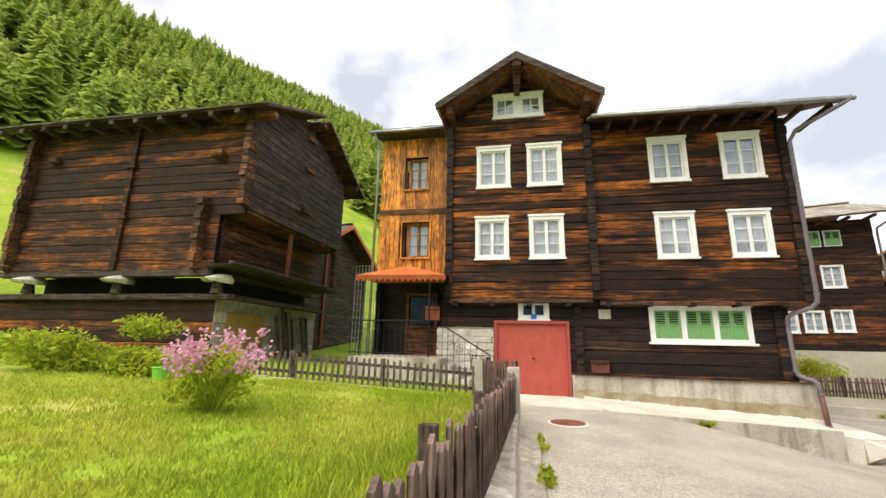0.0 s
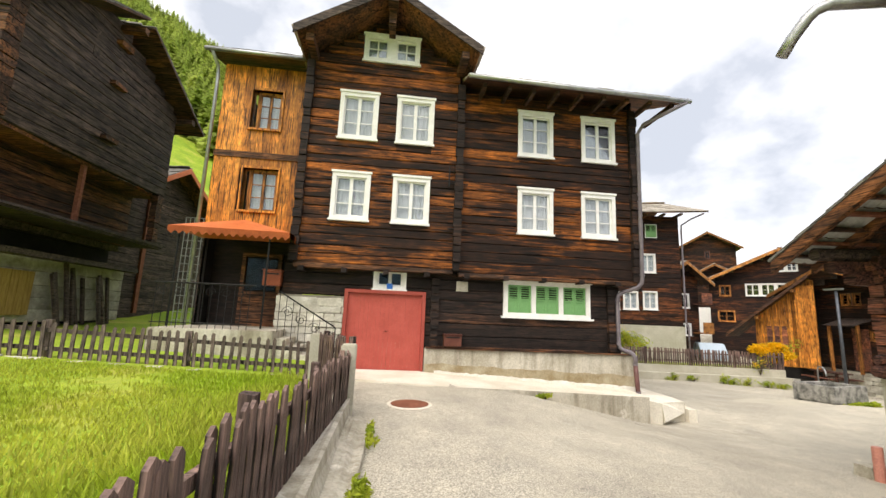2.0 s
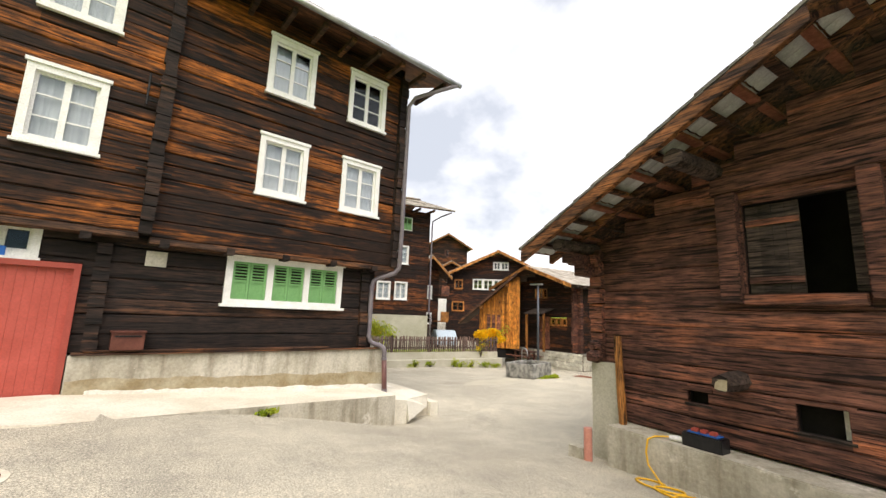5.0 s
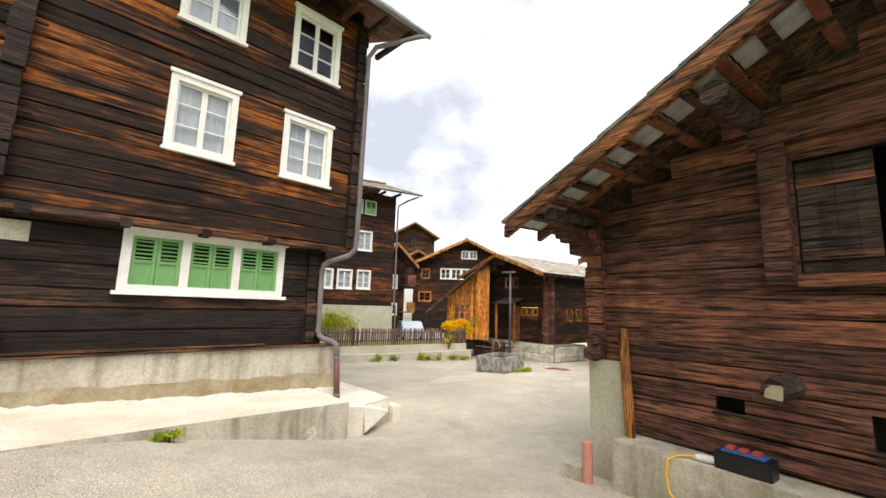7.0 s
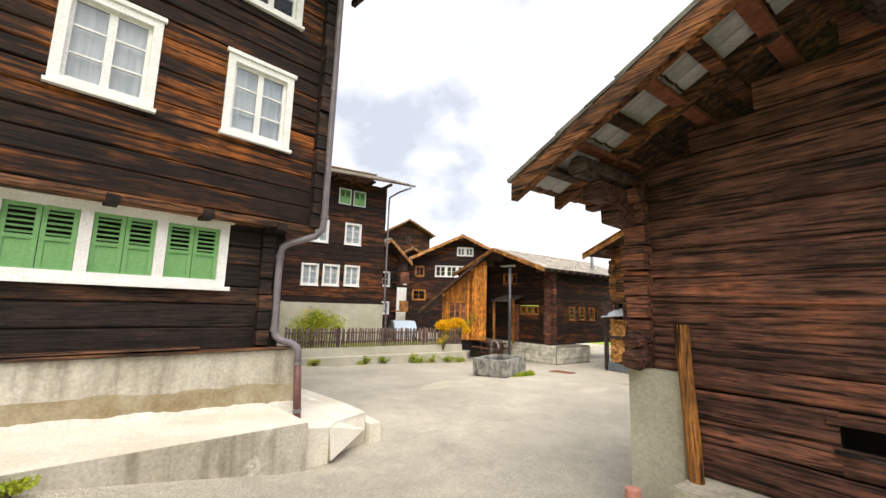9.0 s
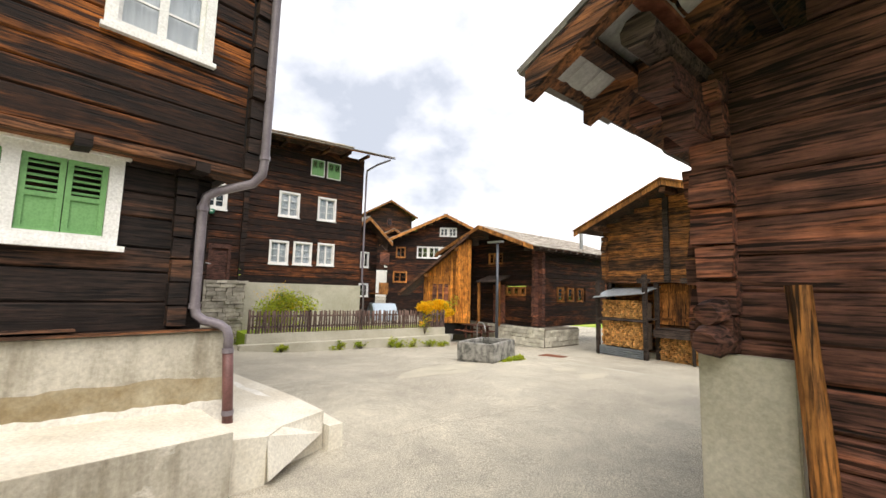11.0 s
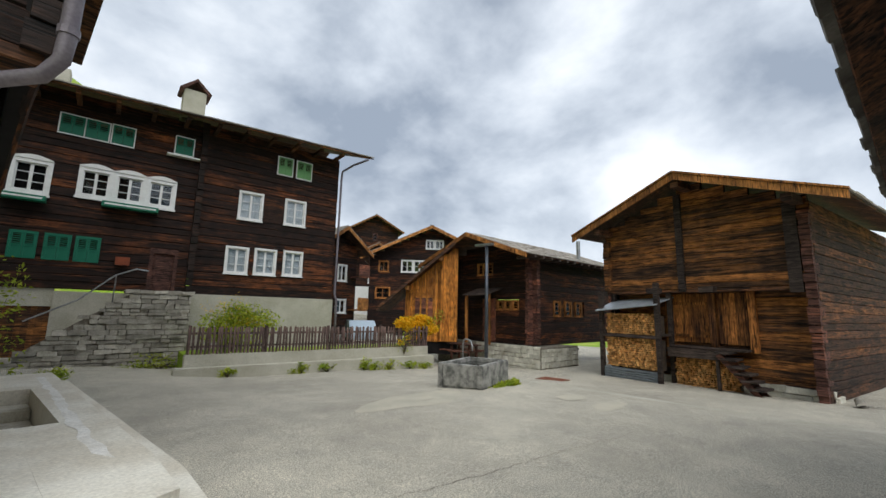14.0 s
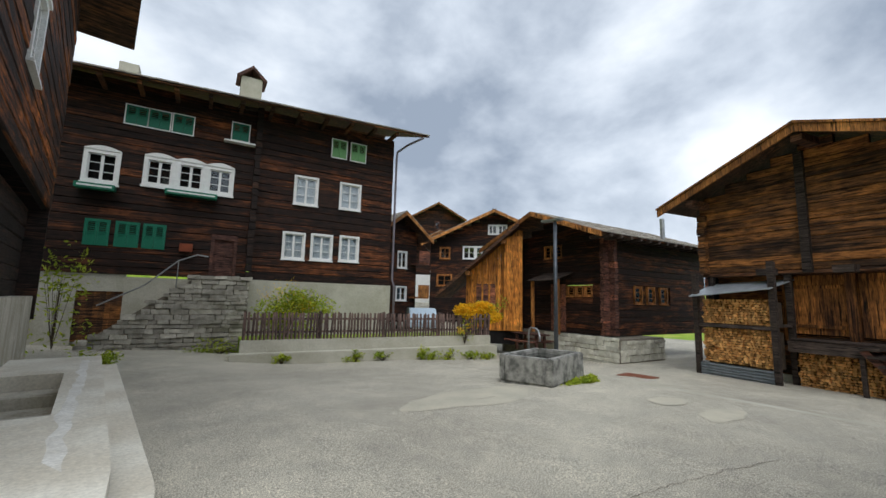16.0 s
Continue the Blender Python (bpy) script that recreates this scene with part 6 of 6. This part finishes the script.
log_wall(B3, pose(-4.9, 8, 0, 0, 0, -90), lambda z: (0, 8), -1.3, 3.95, M_BARN, step=0.3, name="north_wall")
part("stone_foot", boxes((-4.9, 0.3, -2.0, 1.3, 0.9, -1.15), jit=0.02), M_STONEL, B3)
part("loft_floor", boxes((-4.95, -0.02, 1.88, 1.15, 0.6, 1.985)), M_BEAM, B3)
# Near-black sheet closes the doorway and paints the dark inside as colour.
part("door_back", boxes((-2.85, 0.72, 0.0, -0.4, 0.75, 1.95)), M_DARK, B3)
for a, n in ((-2.75, 7), (-1.36, 5)):
    sd = part("stable_door", boxes((a, 0.47, 0.12, a + n * 0.165, 0.5, 1.84)), M_DARK, B3, "weathered plank stable door")
    for k in range(n):
        part("plank", boxes((a + k * 0.165, 0.44 - 0.004 * (k % 3), 0.12, a + k * 0.165 + 0.16, 0.47, 1.84)), M_DOORZ, sd)
for z_ in (0.3, 1.45):
    part("door_brace", boxes((-2.7, 0.40, z_, -1.65, 0.43, z_ + 0.1), jit=0.008), M_DOORZ, B3)
for x_ in (-2.95, -1.58, -0.52):
    part("door_post", boxes((x_, 0.32, -0.1, x_ + 0.2, 0.5, 1.88), jit=0.01), M_DOORZ, B3)
part("mid_post", boxes((-2.25, -0.14, 1.9, -2.05, 0.0, 5.5)), M_GREY, B3)
part("corner_board", boxes((0.65, -0.12, 1.8, 0.95, 0.0, 4.5)), M_GREY, B3)
for x in (-3.05, -1.35):
    part("beam_end", boxes((x - 0.2, -0.35, 1.85, x + 0.2, 0.3, 2.05), jit=0.015), M_GREY, B3)
log_ends(B3, -4.85, 0, 2.0, 4.0, M_BARN3, d=0.15)
log_ends(B3, 1.1, 0.2, -1.3, 4.2, M_BARN, d=0.32)
RS = 0.42
roof_slope(B3, (-5.75, -1.0, 4.36), (-5.75, 9, 4.36), (1, 0, RS), 3.95 * math.hypot(1, RS), M_TILEP, rows=7, cols=14, name="roof")
roof_slope(B3, (2.15, -1.0, 4.36), (2.15, 9, 4.36), (-1, 0, RS), 3.95 * math.hypot(1, RS), M_TILEP, rows=7, cols=14, name="roof")
for sgn in (-1, 1):
    bm = bmesh.new()
    add_prism(bm, [(-1.8 + sgn * 4.0, 4.12), (-1.8 + sgn * 4.0, 4.36), (-1.8, 6.04), (-1.8, 5.80)], -1.06, -1.0)
    part("barge_board", bm, M_POSTW, B3, "orange-brown barge board")
    bm = bmesh.new()
    add_prism(bm, [(-1.8 + sgn * 4.02, 4.37), (-1.8 + sgn * 4.02, 4.43), (-1.8, 6.12), (-1.8, 6.05)], -1.10, -0.98)
    part("verge_strip", bm, M_POSTW, B3)
for x, z in ((-1.8, 5.66), (-4.75, 4.42), (1.0, 4.5)):
    part("purlin", boxes((x - 0.12, -0.95, z - 0.12, x + 0.12, 0.3, z + 0.1), jit=0.01), M_BEAM, B3)
# wood store
ws = thing("wood_store", B3P, "firewood store with a grey tin roof", "shelter")
bm = bmesh.new()
tin = [(-4.85, -1.02, 1.20), (-2.62, -1.02, 1.42), (-2.62, 0.3, 1.74), (-4.85, 0.3, 1.66)]
tv_ = [bm.verts.new(p) for p in tin]
uv_ = [bm.verts.new((x, y, z - 0.03)) for x, y, z in tin]
bm.faces.new(tv_)
bm.faces.new(uv_[::-1])
for i in range(4):
    bm.faces.new((tv_[(i + 1) % 4], tv_[i], uv_[i], uv_[(i + 1) % 4]))
part("tin_roof", bm, M_SHEET, ws)
for x, zt in ((-4.76, 1.95), (-2.68, 2.2)):
    for y in (-0.78, 0.1):
        part("post", boxes((x - 0.07, y - 0.07, -1.7, x + 0.07, y + 0.07, zt), jit=0.014), M_GREY, ws)
    part("stay", boxes((x - 0.05, -0.72, 0.3, x + 0.05, 0.2, 0.38), jit=0.012), M_GREY, ws)
part("shelf_beam", boxes((-4.69, -0.82, 0.20, -2.76, -0.66, 0.31), jit=0.01), M_GREY, ws)
bm = bmesh.new()
wave = [(-0.80 - 0.022 * math.sin(k * 0.9), -1.55 + k * 0.0125) for k in range(50)]
la, lb = [[bm.verts.new((x, y, z)) for y, z in wave] for x in (-4.72, -2.72)]
for k in range(49):
    bm.faces.new((la[k], lb[k], lb[k + 1], la[k + 1]))
bmesh.ops.solidify(bm, geom=bm.faces[:], thickness=0.006)
part("corrugated_skirt", bm, M_SHEET, ws, "corrugated grey metal skirt")


def firewood(x0, x1, z0, z1, y, name, label, r=(0.035, 0.06)):
    w = thing(name, B3P, label, "firewood")
    # Bark-dark block behind the ends paints the shaded gaps between split logs.
    part("stack_back", boxes((x0 + 0.03, y + 0.06, z0, x1 - 0.03, y + 0.5, z1 - 0.06)), M_BARK, w)
    bm = bmesh.new()
    z = z0 + 0.04
    made = 0
    while z < z1:
        x = x0 + rng.uniform(0.03, 0.08)
        while x < x1 - 0.03:
            rr = rng.uniform(*r)
            n = rng.choice((3, 4, 5, 6))
            a0 = rng.uniform(0, 6.28)
            d = rng.uniform(0, 0.07)
            pts = [(x + rr * math.cos(a0 + 6.283 * k / n), z + rr * 0.9 * math.sin(a0 + 6.283 * k / n)) for k in range(n)]
            add_prism(bm, pts, y - d, y + 0.1)
            x += rr * 1.75
        z += 0.078
    part("split_logs", bm, M_FIREI, w)["kind"] = "stuff"


M_FIREI = plain("split_firewood", (0.46, 0.21, 0.06), (0.78, 0.44, 0.16), 3, 0.85, bump=0.3, vary=0.5, fine=14, island=True)
firewood(-4.68, -2.76, -0.92, 0.20, -0.62, "firewood_stack", "tightly stacked split firewood under a tin roof")
firewood(-4.68, -2.76, 0.32, 1.08, -0.62, "firewood_stack", "tightly stacked split firewood under a tin roof")
firewood(-2.58, -0.75, -1.6, -0.38, 0.05, "firewood_stack", "reddish split firewood piled under the beam")
stp = thing("wooden_steps", B3P, "weathered grey wooden steps to the stable door", "steps")
part("landing_beam", boxes((-2.6, -0.38, -0.36, -1.05, -0.16, -0.08), jit=0.015), M_GREY, stp)
part("landing", boxes((-2.6, -0.2, -0.07, -0.5, 0.45, 0.0), jit=0.01), M_GREY, stp)
for k in range(6):
    part("tread", boxes((-1.15 + k * 0.16, -0.62, -0.14 - k * 0.2, -0.78 + k * 0.16, 0.05, -0.07 - k * 0.2), jit=0.014), M_GREY, stp)
for y in (-0.55, -0.06):
    bm = bmesh.new()
    add_prism(bm, [(-1.15, -0.2), (-1.0, -0.14), (-0.05, -1.3), (-0.2, -1.36)], y, y + 0.06)
    part("stringer", bm, M_BARN, stp)
part("prop", boxes((-1.18, -0.45, -1.6, -1.1, -0.37, -0.36), jit=0.01), M_GREY, stp)
bs_ = thing("stone_footing", B3P, "pale rubble stone footing under the barn", "wall", kind="structure")
stone_wall(bs_, pose(0, 0.28, 0), lambda x: -1.0, -0.5, 1.25, -1.75, 0.1, M_STONEL, (0.42, 0.18), 0.06)
tp = thing("clay_tiles", B3P @ pose(1.75, -0.1, -1.25), "small pile of grey half-round roof tiles", "tiles")
for k in range(4):
    bm = bmesh.new()
    for j in range(8):
        a_, c_ = math.pi * j / 8, math.pi * (j + 1) / 8
        bm.faces.new([bm.verts.new(v) for v in ((0.11 * math.cos(a_), -0.3, 0.11 * math.sin(a_)), (0.11 * math.cos(c_), -0.3, 0.11 * math.sin(c_)), (0.09 * math.cos(c_), 0.3, 0.09 * math.sin(c_)), (0.09 * math.cos(a_), 0.3, 0.09 * math.sin(a_)))])
    bmesh.ops.solidify(bm, geom=bm.faces[:], thickness=0.018)
    part("tile", bm, M_STONE, tp, m=pose((k % 3) * 0.24, 0, -0.05 + 0.15 * (k // 3), 8, 0, 12 * k - 20))

# ---- barn house in the middle, with an orange porch ----
B4 = thing("house", pose(25.3, 17.2, 0, 0, 0, -8), "dark log cottage with pale slab roof and stone foot", "house")
log_wall(B4, pose(0, 0, 0), lambda z: (0, 8), -0.65, 3.7, M_HOUSE2, [(1.65, 0.72, 4.65, 1.55)], step=0.26, name="south_wall")
part("window_band", boxes((1.65, 0.06, 0.72, 4.65, 0.12, 1.55)), M_BARN3, B4)
for k in range(3):
    window(B4, pose(2.02 + k * 1.02, -0.02, 0.74), 0.6, 0.8, casing=0.06, proud=0.03, cap=0, sill=0.02, bars=2, leaves=1, paint=M_POSTW, curtain=False)
CG = pose(0, 6.3, 0, 0, 0, -90)
log_wall(B4, CG, lambda z: (max(0, (z - 3.62) / 0.37), 6.3 - max(0, (z - 3.62) / 0.37)), -0.65, 4.72, M_HOUSE2, [(3.95, 1.0, 5.45, 1.55), (2.55, 2.85, 3.75, 3.55)], step=0.26, name="west_gable")
for a, z, w, h in ((4.2, 1.02, 0.46, 0.5), (4.7, 1.02, 0.46, 0.5), (5.2, 1.02, 0.46, 0.5), (2.8, 2.87, 0.46, 0.66), (3.48, 2.87, 0.46, 0.66)):
    window(B4, CG @ pose(a, 0.02, z), w, h, casing=0.07, proud=0.03, cap=0, sill=0.02, leaves=1, paint=M_POSTW, curtain=False)
log_ends(B4, 0.1, 0.05, -0.6, 3.7, M_BARN, d=0.28)
for k in range(16):
    part("log_end", boxes((-0.3 - rng.uniform(0, 0.1), 0.0, -0.6 + k * 0.26, 0.1, 0.2, -0.36 + k * 0.26), jit=0.012), M_BARN, B4)
part("stone_foot", boxes((-0.5, -0.75, -2.2, 2.6, 6.3, -0.68)), M_MORTAR, B4)
fs_ = part("foot_face", boxes((-0.5, -0.78, -2.2, 2.6, -0.75, -0.72)), M_MORTAR, B4, "pale dry-stone foot wall")
stone_wall(fs_, pose(0, -0.79, 0), lambda x: -0.66, -0.5, 2.6, -1.6, 0.03, M_STONEL, (0.4, 0.2), 0.06)
fs_ = part("foot_face", boxes((-0.53, -0.75, -2.2, -0.5, 6.3, -0.72)), M_MORTAR, B4, "pale dry-stone foot wall")
stone_wall(fs_, pose(-0.54, 3.2, 0, 0, 0, -90), lambda x: -0.66, 0, 3.95, -1.8, 0.03, M_STONEL, (0.45, 0.2), 0.06)
roof_slope(B4, (-1.5, -0.75, 3.56), (8.5, -0.75, 3.56), (0, 1, 0.37), 3.9 * math.hypot(1, 0.37), M_TILEP, rows=12, cols=22)
roof_slope(B4, (8.5, 7.05, 3.56), (-1.5, 7.05, 3.56), (0, -1, 0.37), 3.9 * math.hypot(1, 0.37), M_TILEP, rows=12, cols=22)
for k in range(14):
    part("rafter_end", boxes((-1.0 + k * 0.68, -0.85, 3.42, -0.86 + k * 0.68, 0.2, 3.56)), M_GREY, B4)
for pts in ([(-0.8, 3.36), (-0.8, 3.58), (3.15, 5.04), (3.15, 4.82)], [(7.1, 3.36), (7.1, 3.58), (3.15, 5.04), (3.15, 4.82)]):
    bm = bmesh.new()
    add_prism(bm, pts, -0.03, 0.03, pose(-1.53, 0, 0, 0, 0, 90))
    part("barge_board", bm, M_POSTW, B4)
bm = bmesh.new()
add_tube(bm, [(4.6, 0.2, 3.0), (4.6, 0.2, 5.0)], 0.11, 9)
part("flue", bm, M_ZINC, B4)
bm = bmesh.new()
add_prism(bm, [(-1.2, 1.72), (0.0, 2.12), (0.0, 2.17), (-1.2, 1.77)], 1.9, 3.7)
part("door_roof", bm, M_GREY, B4)
part("cottage_door", boxes((-0.06, 2.35, -0.6, -0.02, 3.25, 1.6)), M_BARN, B4)
for y in (2.0, 3.6):
    part("door_post", boxes((-1.0, y - 0.06, -0.7, -0.88, y + 0.06, 1.78)), M_POSTW, B4)
tb = thing("picnic_table", pose(24.3, 20.6, -1.5, 0, 0, 80), "brown wooden picnic table with benches", "table")
part("top", boxes(*[(-0.9, -0.38 + k * 0.26, 0.72, 0.9, -0.14 + k * 0.26, 0.77) for k in range(3)]), M_BARN, tb)
for x in (-0.65, 0.65):
    part("trestle", boxes((x - 0.05, -0.7, 0.4, x + 0.05, 0.7, 0.47), (x - 0.05, -0.3, 0, x + 0.05, -0.2, 0.72), (x - 0.05, 0.2, 0, x + 0.05, 0.3, 0.72)), M_BARN, tb)
for y in (-0.72, 0.72):
    part("bench", boxes((-0.9, y - 0.13, 0.42, 0.9, y + 0.13, 0.47)), M_BARN, tb)
OP = thing("porch", pose(23.35, 24.0, 0, 0, 0, -54), "orange board porch with a steep lean-to roof", "porch")
x = 0
ow = part("frame", boxes((0, 0.05, -1.4, 2.9, 0.2, 1.9)), M_DARK, OP)
while x < 2.88:
    w = min(rng.uniform(0.12, 0.2), 2.9 - x)
    tz = min(4.35, 2.05 + (x + w / 2) * 0.95)
    part("board", boxes((x + 0.004, -rng.uniform(0, 0.01), -0.75, x + w - 0.004, 0.05, tz)), M_ORANGE, ow)
    x += w
for k in range(3):
    part("slot_window", boxes((0.55 + k * 0.36, -0.02, 0.5, 0.8 + k * 0.36, -0.012, 1.6)), M_BARN, OP)
part("side_panel", boxes((2.0, -0.35, -0.7, 2.9, -0.02, 4.0)), M_ORANGE, OP)
bm = bmesh.new()
add_prism(bm, [(-1.4, 1.05), (-1.4, 0.85), (2.75, 4.45), (2.75, 4.65)], -0.9, 2.5)
part("roof", bm, M_BEAM, OP)
for x_, z_ in ((0.1, 2.0), (1.9, 3.6)):
    part("purlin", boxes((x_, -0.8, z_, x_ + 0.2, 0.1, z_ + 0.2)), M_POSTW, OP)


# ---- farther houses up the alley ----
def far_house(x, y, z, rz, w, d, h, rise, label, wins_, material=None, over=0.7):
    f = thing("house", pose(x, y, z, 0, 0, rz), label, "house")
    sl = rise / (w / 2)
    log_wall(f, pose(0, 0, 0), lambda q: (max(0, (q - h) / sl), w - max(0, (q - h) / sl)), 0, h + rise * 0.94, material or M_HOUSE2, [(a - ww / 2 + 0.03, q + 0.03, a + ww / 2 - 0.03, q + hh - 0.03) for a, q, ww, hh, n, pt in wins_], step=0.32)
    log_wall(f, pose(0, d, 0, 0, 0, -90), lambda q: (0, d), 0, h, material or M_HOUSE2, step=0.4)
    log_wall(f, pose(w, 0, 0, 0, 0, 90), lambda q: (0, d), 0, h, material or M_HOUSE2, step=0.4)
    for a, q, ww, hh, n, pt in wins_:
        for k in range(n):
            window(f, pose(a - ww / 2 + ww / n * (k + 0.5), 0, q), ww / n, hh, casing=0.09, cap=0, sill=0.03, bars=1, paint=pt, curtain=False)
    e = h - over * sl
    roof_slope(f, (-over, -1.0, e + 0.15), (-over, d, e + 0.15), (1, 0, sl), (w / 2 + over) * math.hypot(1, sl), M_TILEP, rows=6, cols=10)
    roof_slope(f, (w + over, -1.0, e + 0.15), (w + over, d, e + 0.15), (-1, 0, sl), (w / 2 + over) * math.hypot(1, sl), M_TILEP, rows=6, cols=10)
    for sgn in (-1, 1):
        bm = bmesh.new()
        t = w / 2 + over
        add_prism(bm, [(w / 2 + sgn * t, e - 0.1), (w / 2 + sgn * t, e + 0.15), (w / 2, h + rise + 0.15), (w / 2, h + rise - 0.1)], -1.06, -1.0)
        part("barge_board", bm, M_POSTW, f)
    return f


far_house(30.0, 35.4, -1.0, -46, 10.6, 9, 6.6, 2.5, "dark gabled house with white window bands", [(4.3, 5.2, 3.2, 1.1, 3, M_WHITE), (5.6, 7.3, 1.6, 0.85, 2, M_WHITE), (1.2, 5.2, 0.9, 1.0, 1, M_POSTW), (1.2, 2.9, 1.3, 1.0, 1, M_POSTW)])
b7 = far_house(22.4, 31.5, -0.8, 0, 3.2, 9, 6.0, 1.2, "dark timber house with wooden balconies in the alley", [(2.0, 3.6, 0.8, 1.2, 1, M_WHITE), (2.0, 1.4, 0.9, 1.0, 1, M_WHITE)])
for z in (1.6, 3.9):
    part("balcony", boxes((2.7, -1.0, z, 3.6, 0, z + 0.1), (2.7, -1.05, z + 0.1, 3.6, -1.0, z + 0.9), (3.55, -1.0, z + 0.1, 3.6, 0, z + 0.9)), M_POSTW if z < 3 else M_BARN, b7)
tw = far_house(43, 56, 2.8, -30, 7, 7, 10.0, 2.0, "tall brown tower-like house far up the alley", [(3.5, 8.3, 0.7, 1.2, 1, M_BARN)])
far_house(36.2, 46.5, 0.0, -30, 6, 6, 7.0, 1.6, "dark house above a white ground floor", [(2.5, 4.0, 0.9, 1.2, 1, M_WHITE)])
wb = thing("white_wall", pose(36.2, 46.3, 0, 0, 0, -30), "white rendered ground floor wall in the alley", "wall", kind="structure")
part("render_wall", boxes((0.2, -0.15, -1, 5.8, 0, 3.6)), M_WHITE, wb)
car = thing("car", pose(24.2, 29.0, -1.2, 0, 0, 60), "pale blue parked car behind the fence", "car")
bm = bmesh.new()
add_prism(bm, [(-1.9, 0.3), (1.9, 0.3), (1.95, 0.75), (1.2, 0.9), (0.6, 1.4), (-1.0, 1.42), (-1.75, 0.95), (-1.95, 0.7)], -0.8, 0.8)
part("body", bm, M_CAR, car, bevel=0.05)
part("windscreen", boxes((0.1, -0.81, 0.98, 0.55, 0.81, 1.3)), M_BLACK, car)
for x in (-1.2, 1.2):
    for y in (-0.8, 0.62):
        bm = bmesh.new()
        add_tube(bm, [(x, y, 0.3), (x, y + 0.18, 0.3)], 0.3, 14)
        part("wheel", bm, M_BLACK, car)
# manhole covers, crack line, kerb line of the road
for x, y, r, mt in ((0.98, 8.1, 0.33, M_RUST), ):
    mh = thing("manhole_cover", pose(x, y, road_z(x, y)), "rusty round manhole cover with concrete ring", "manhole")
    bm = bmesh.new()
    add_tube(bm, [(0, 0, -0.02), (0, 0, 0.012)], r * 1.18, 28)
    part("ring", bm, M_CONCN, mh)
    bm = bmesh.new()
    add_tube(bm, [(0, 0, 0), (0, 0, 0.02)], r, 28)
    part("lid", bm, mt, mh)
mh = thing("drain_cover", pose(20.6, 14.0, road_z(20.6, 14.0)), "reddish square drain cover in the asphalt", "drain")
part("grate", boxes((-0.35, -0.45, -0.02, 0.35, 0.45, 0.012), *[(-0.3, -0.4 + k * 0.12, 0.012, 0.3, -0.34 + k * 0.12, 0.02) for k in range(7)]), M_RUST, mh)
me = bpy.data.meshes.new("gutter_line")
vs, fs = [], []
for k in range(60):
    y = 26 - k * 0.45
    x = 19.6 - 0.1 * (17 - y) * (1 if y < 17 else 0.0) + (0.35 * (y - 17) if y > 17 else 0) + rng.uniform(-0.015, 0.015)
    i = len(vs)
    vs += [(x - 0.1, y, road_z(x, y) + 0.008), (x + 0.1, y, road_z(x, y) + 0.008)]
    if k:
        fs.append((i - 2, i - 1, i + 1, i))
me.from_pydata(vs, [], fs)
me.materials.append(M_CONCW)
tagged(new("gutter_line", me), "pale concrete gutter strip along the road", "gutter", kind="structure")
me = bpy.data.meshes.new("asphalt_crack")
vs, fs = [], []
px, py = 9.6, 11.2
for k in range(90):
    px += 0.06
    py += rng.uniform(-0.03, 0.03) - 0.012
    i = len(vs)
    w = rng.uniform(0.002, 0.007)
    vs += [(px, py - w, road_z(px, py) + 0.005), (px, py + w, road_z(px, py) + 0.005)]
    if k:
        fs.append((i - 2, i, i + 1, i - 1))
me.from_pydata(vs, [], fs)
me.materials.append(M_MORTAR)
tagged(new("asphalt_crack", me), "thin dark crack in the asphalt", "crack", kind="structure")

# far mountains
# The blue haze of distance is put into the ridge's base colour.
M_MOUNT = plain("far_mountain_haze_tint", (0.10, 0.17, 0.21), (0.17, 0.24, 0.27), 0.01, 0.95, fine=0.05, coord="World")
me = bpy.data.meshes.new("backdrop")
vs, fs = [], []
for k in range(49):
    a = radians(10 + k * 4)
    h = 62 + 40 * noise.noise((k * 0.3, 0, 0)) + 40 * noise.noise((k * 0.9, 5, 0)) + (150 if k > 20 else 0) * min(1, (k - 20) / 6)
    i = len(vs)
    vs += [(900 * math.sin(a), 900 * math.cos(a), -40), (1000 * math.sin(a), 1000 * math.cos(a), h)]
    if k:
        fs.append((i - 2, i, i + 1, i - 1))
me.from_pydata(vs, [], fs)
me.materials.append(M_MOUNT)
tagged(new("backdrop", me), "distant mountain ridge with blue haze painted in", "mountain", kind="structure")

# sandy dust patches on the asphalt
for nm, cx, cy, a, c in (("dust_patch", 14.3, 14.2, 1.5, 0.6), ("dust_patch", 17.3, 11.9, 0.5, 0.3), ("dust_patch", 17.0, 10.9, 0.7, 0.28)):
    me = bpy.data.meshes.new(nm)
    vs = [(cx, cy, road_z(cx, cy) + 0.006)]
    for k in range(26):
        t = 2 * math.pi * k / 26
        f = 1 + 0.35 * noise.noise((math.cos(t) * 1.5, math.sin(t) * 1.5, cx))
        x, y = cx + a * f * math.cos(t), cy + c * f * math.sin(t)
        vs.append((x, y, road_z(x, y) + 0.006))
    me.from_pydata(vs, [], [(0, k + 1, (k + 1) % 26 + 1) for k in range(26)])
    me.materials.append(M_DUST)
    tagged(new(nm, me), "pale sandy dust patch on the asphalt", "dust", kind="structure")
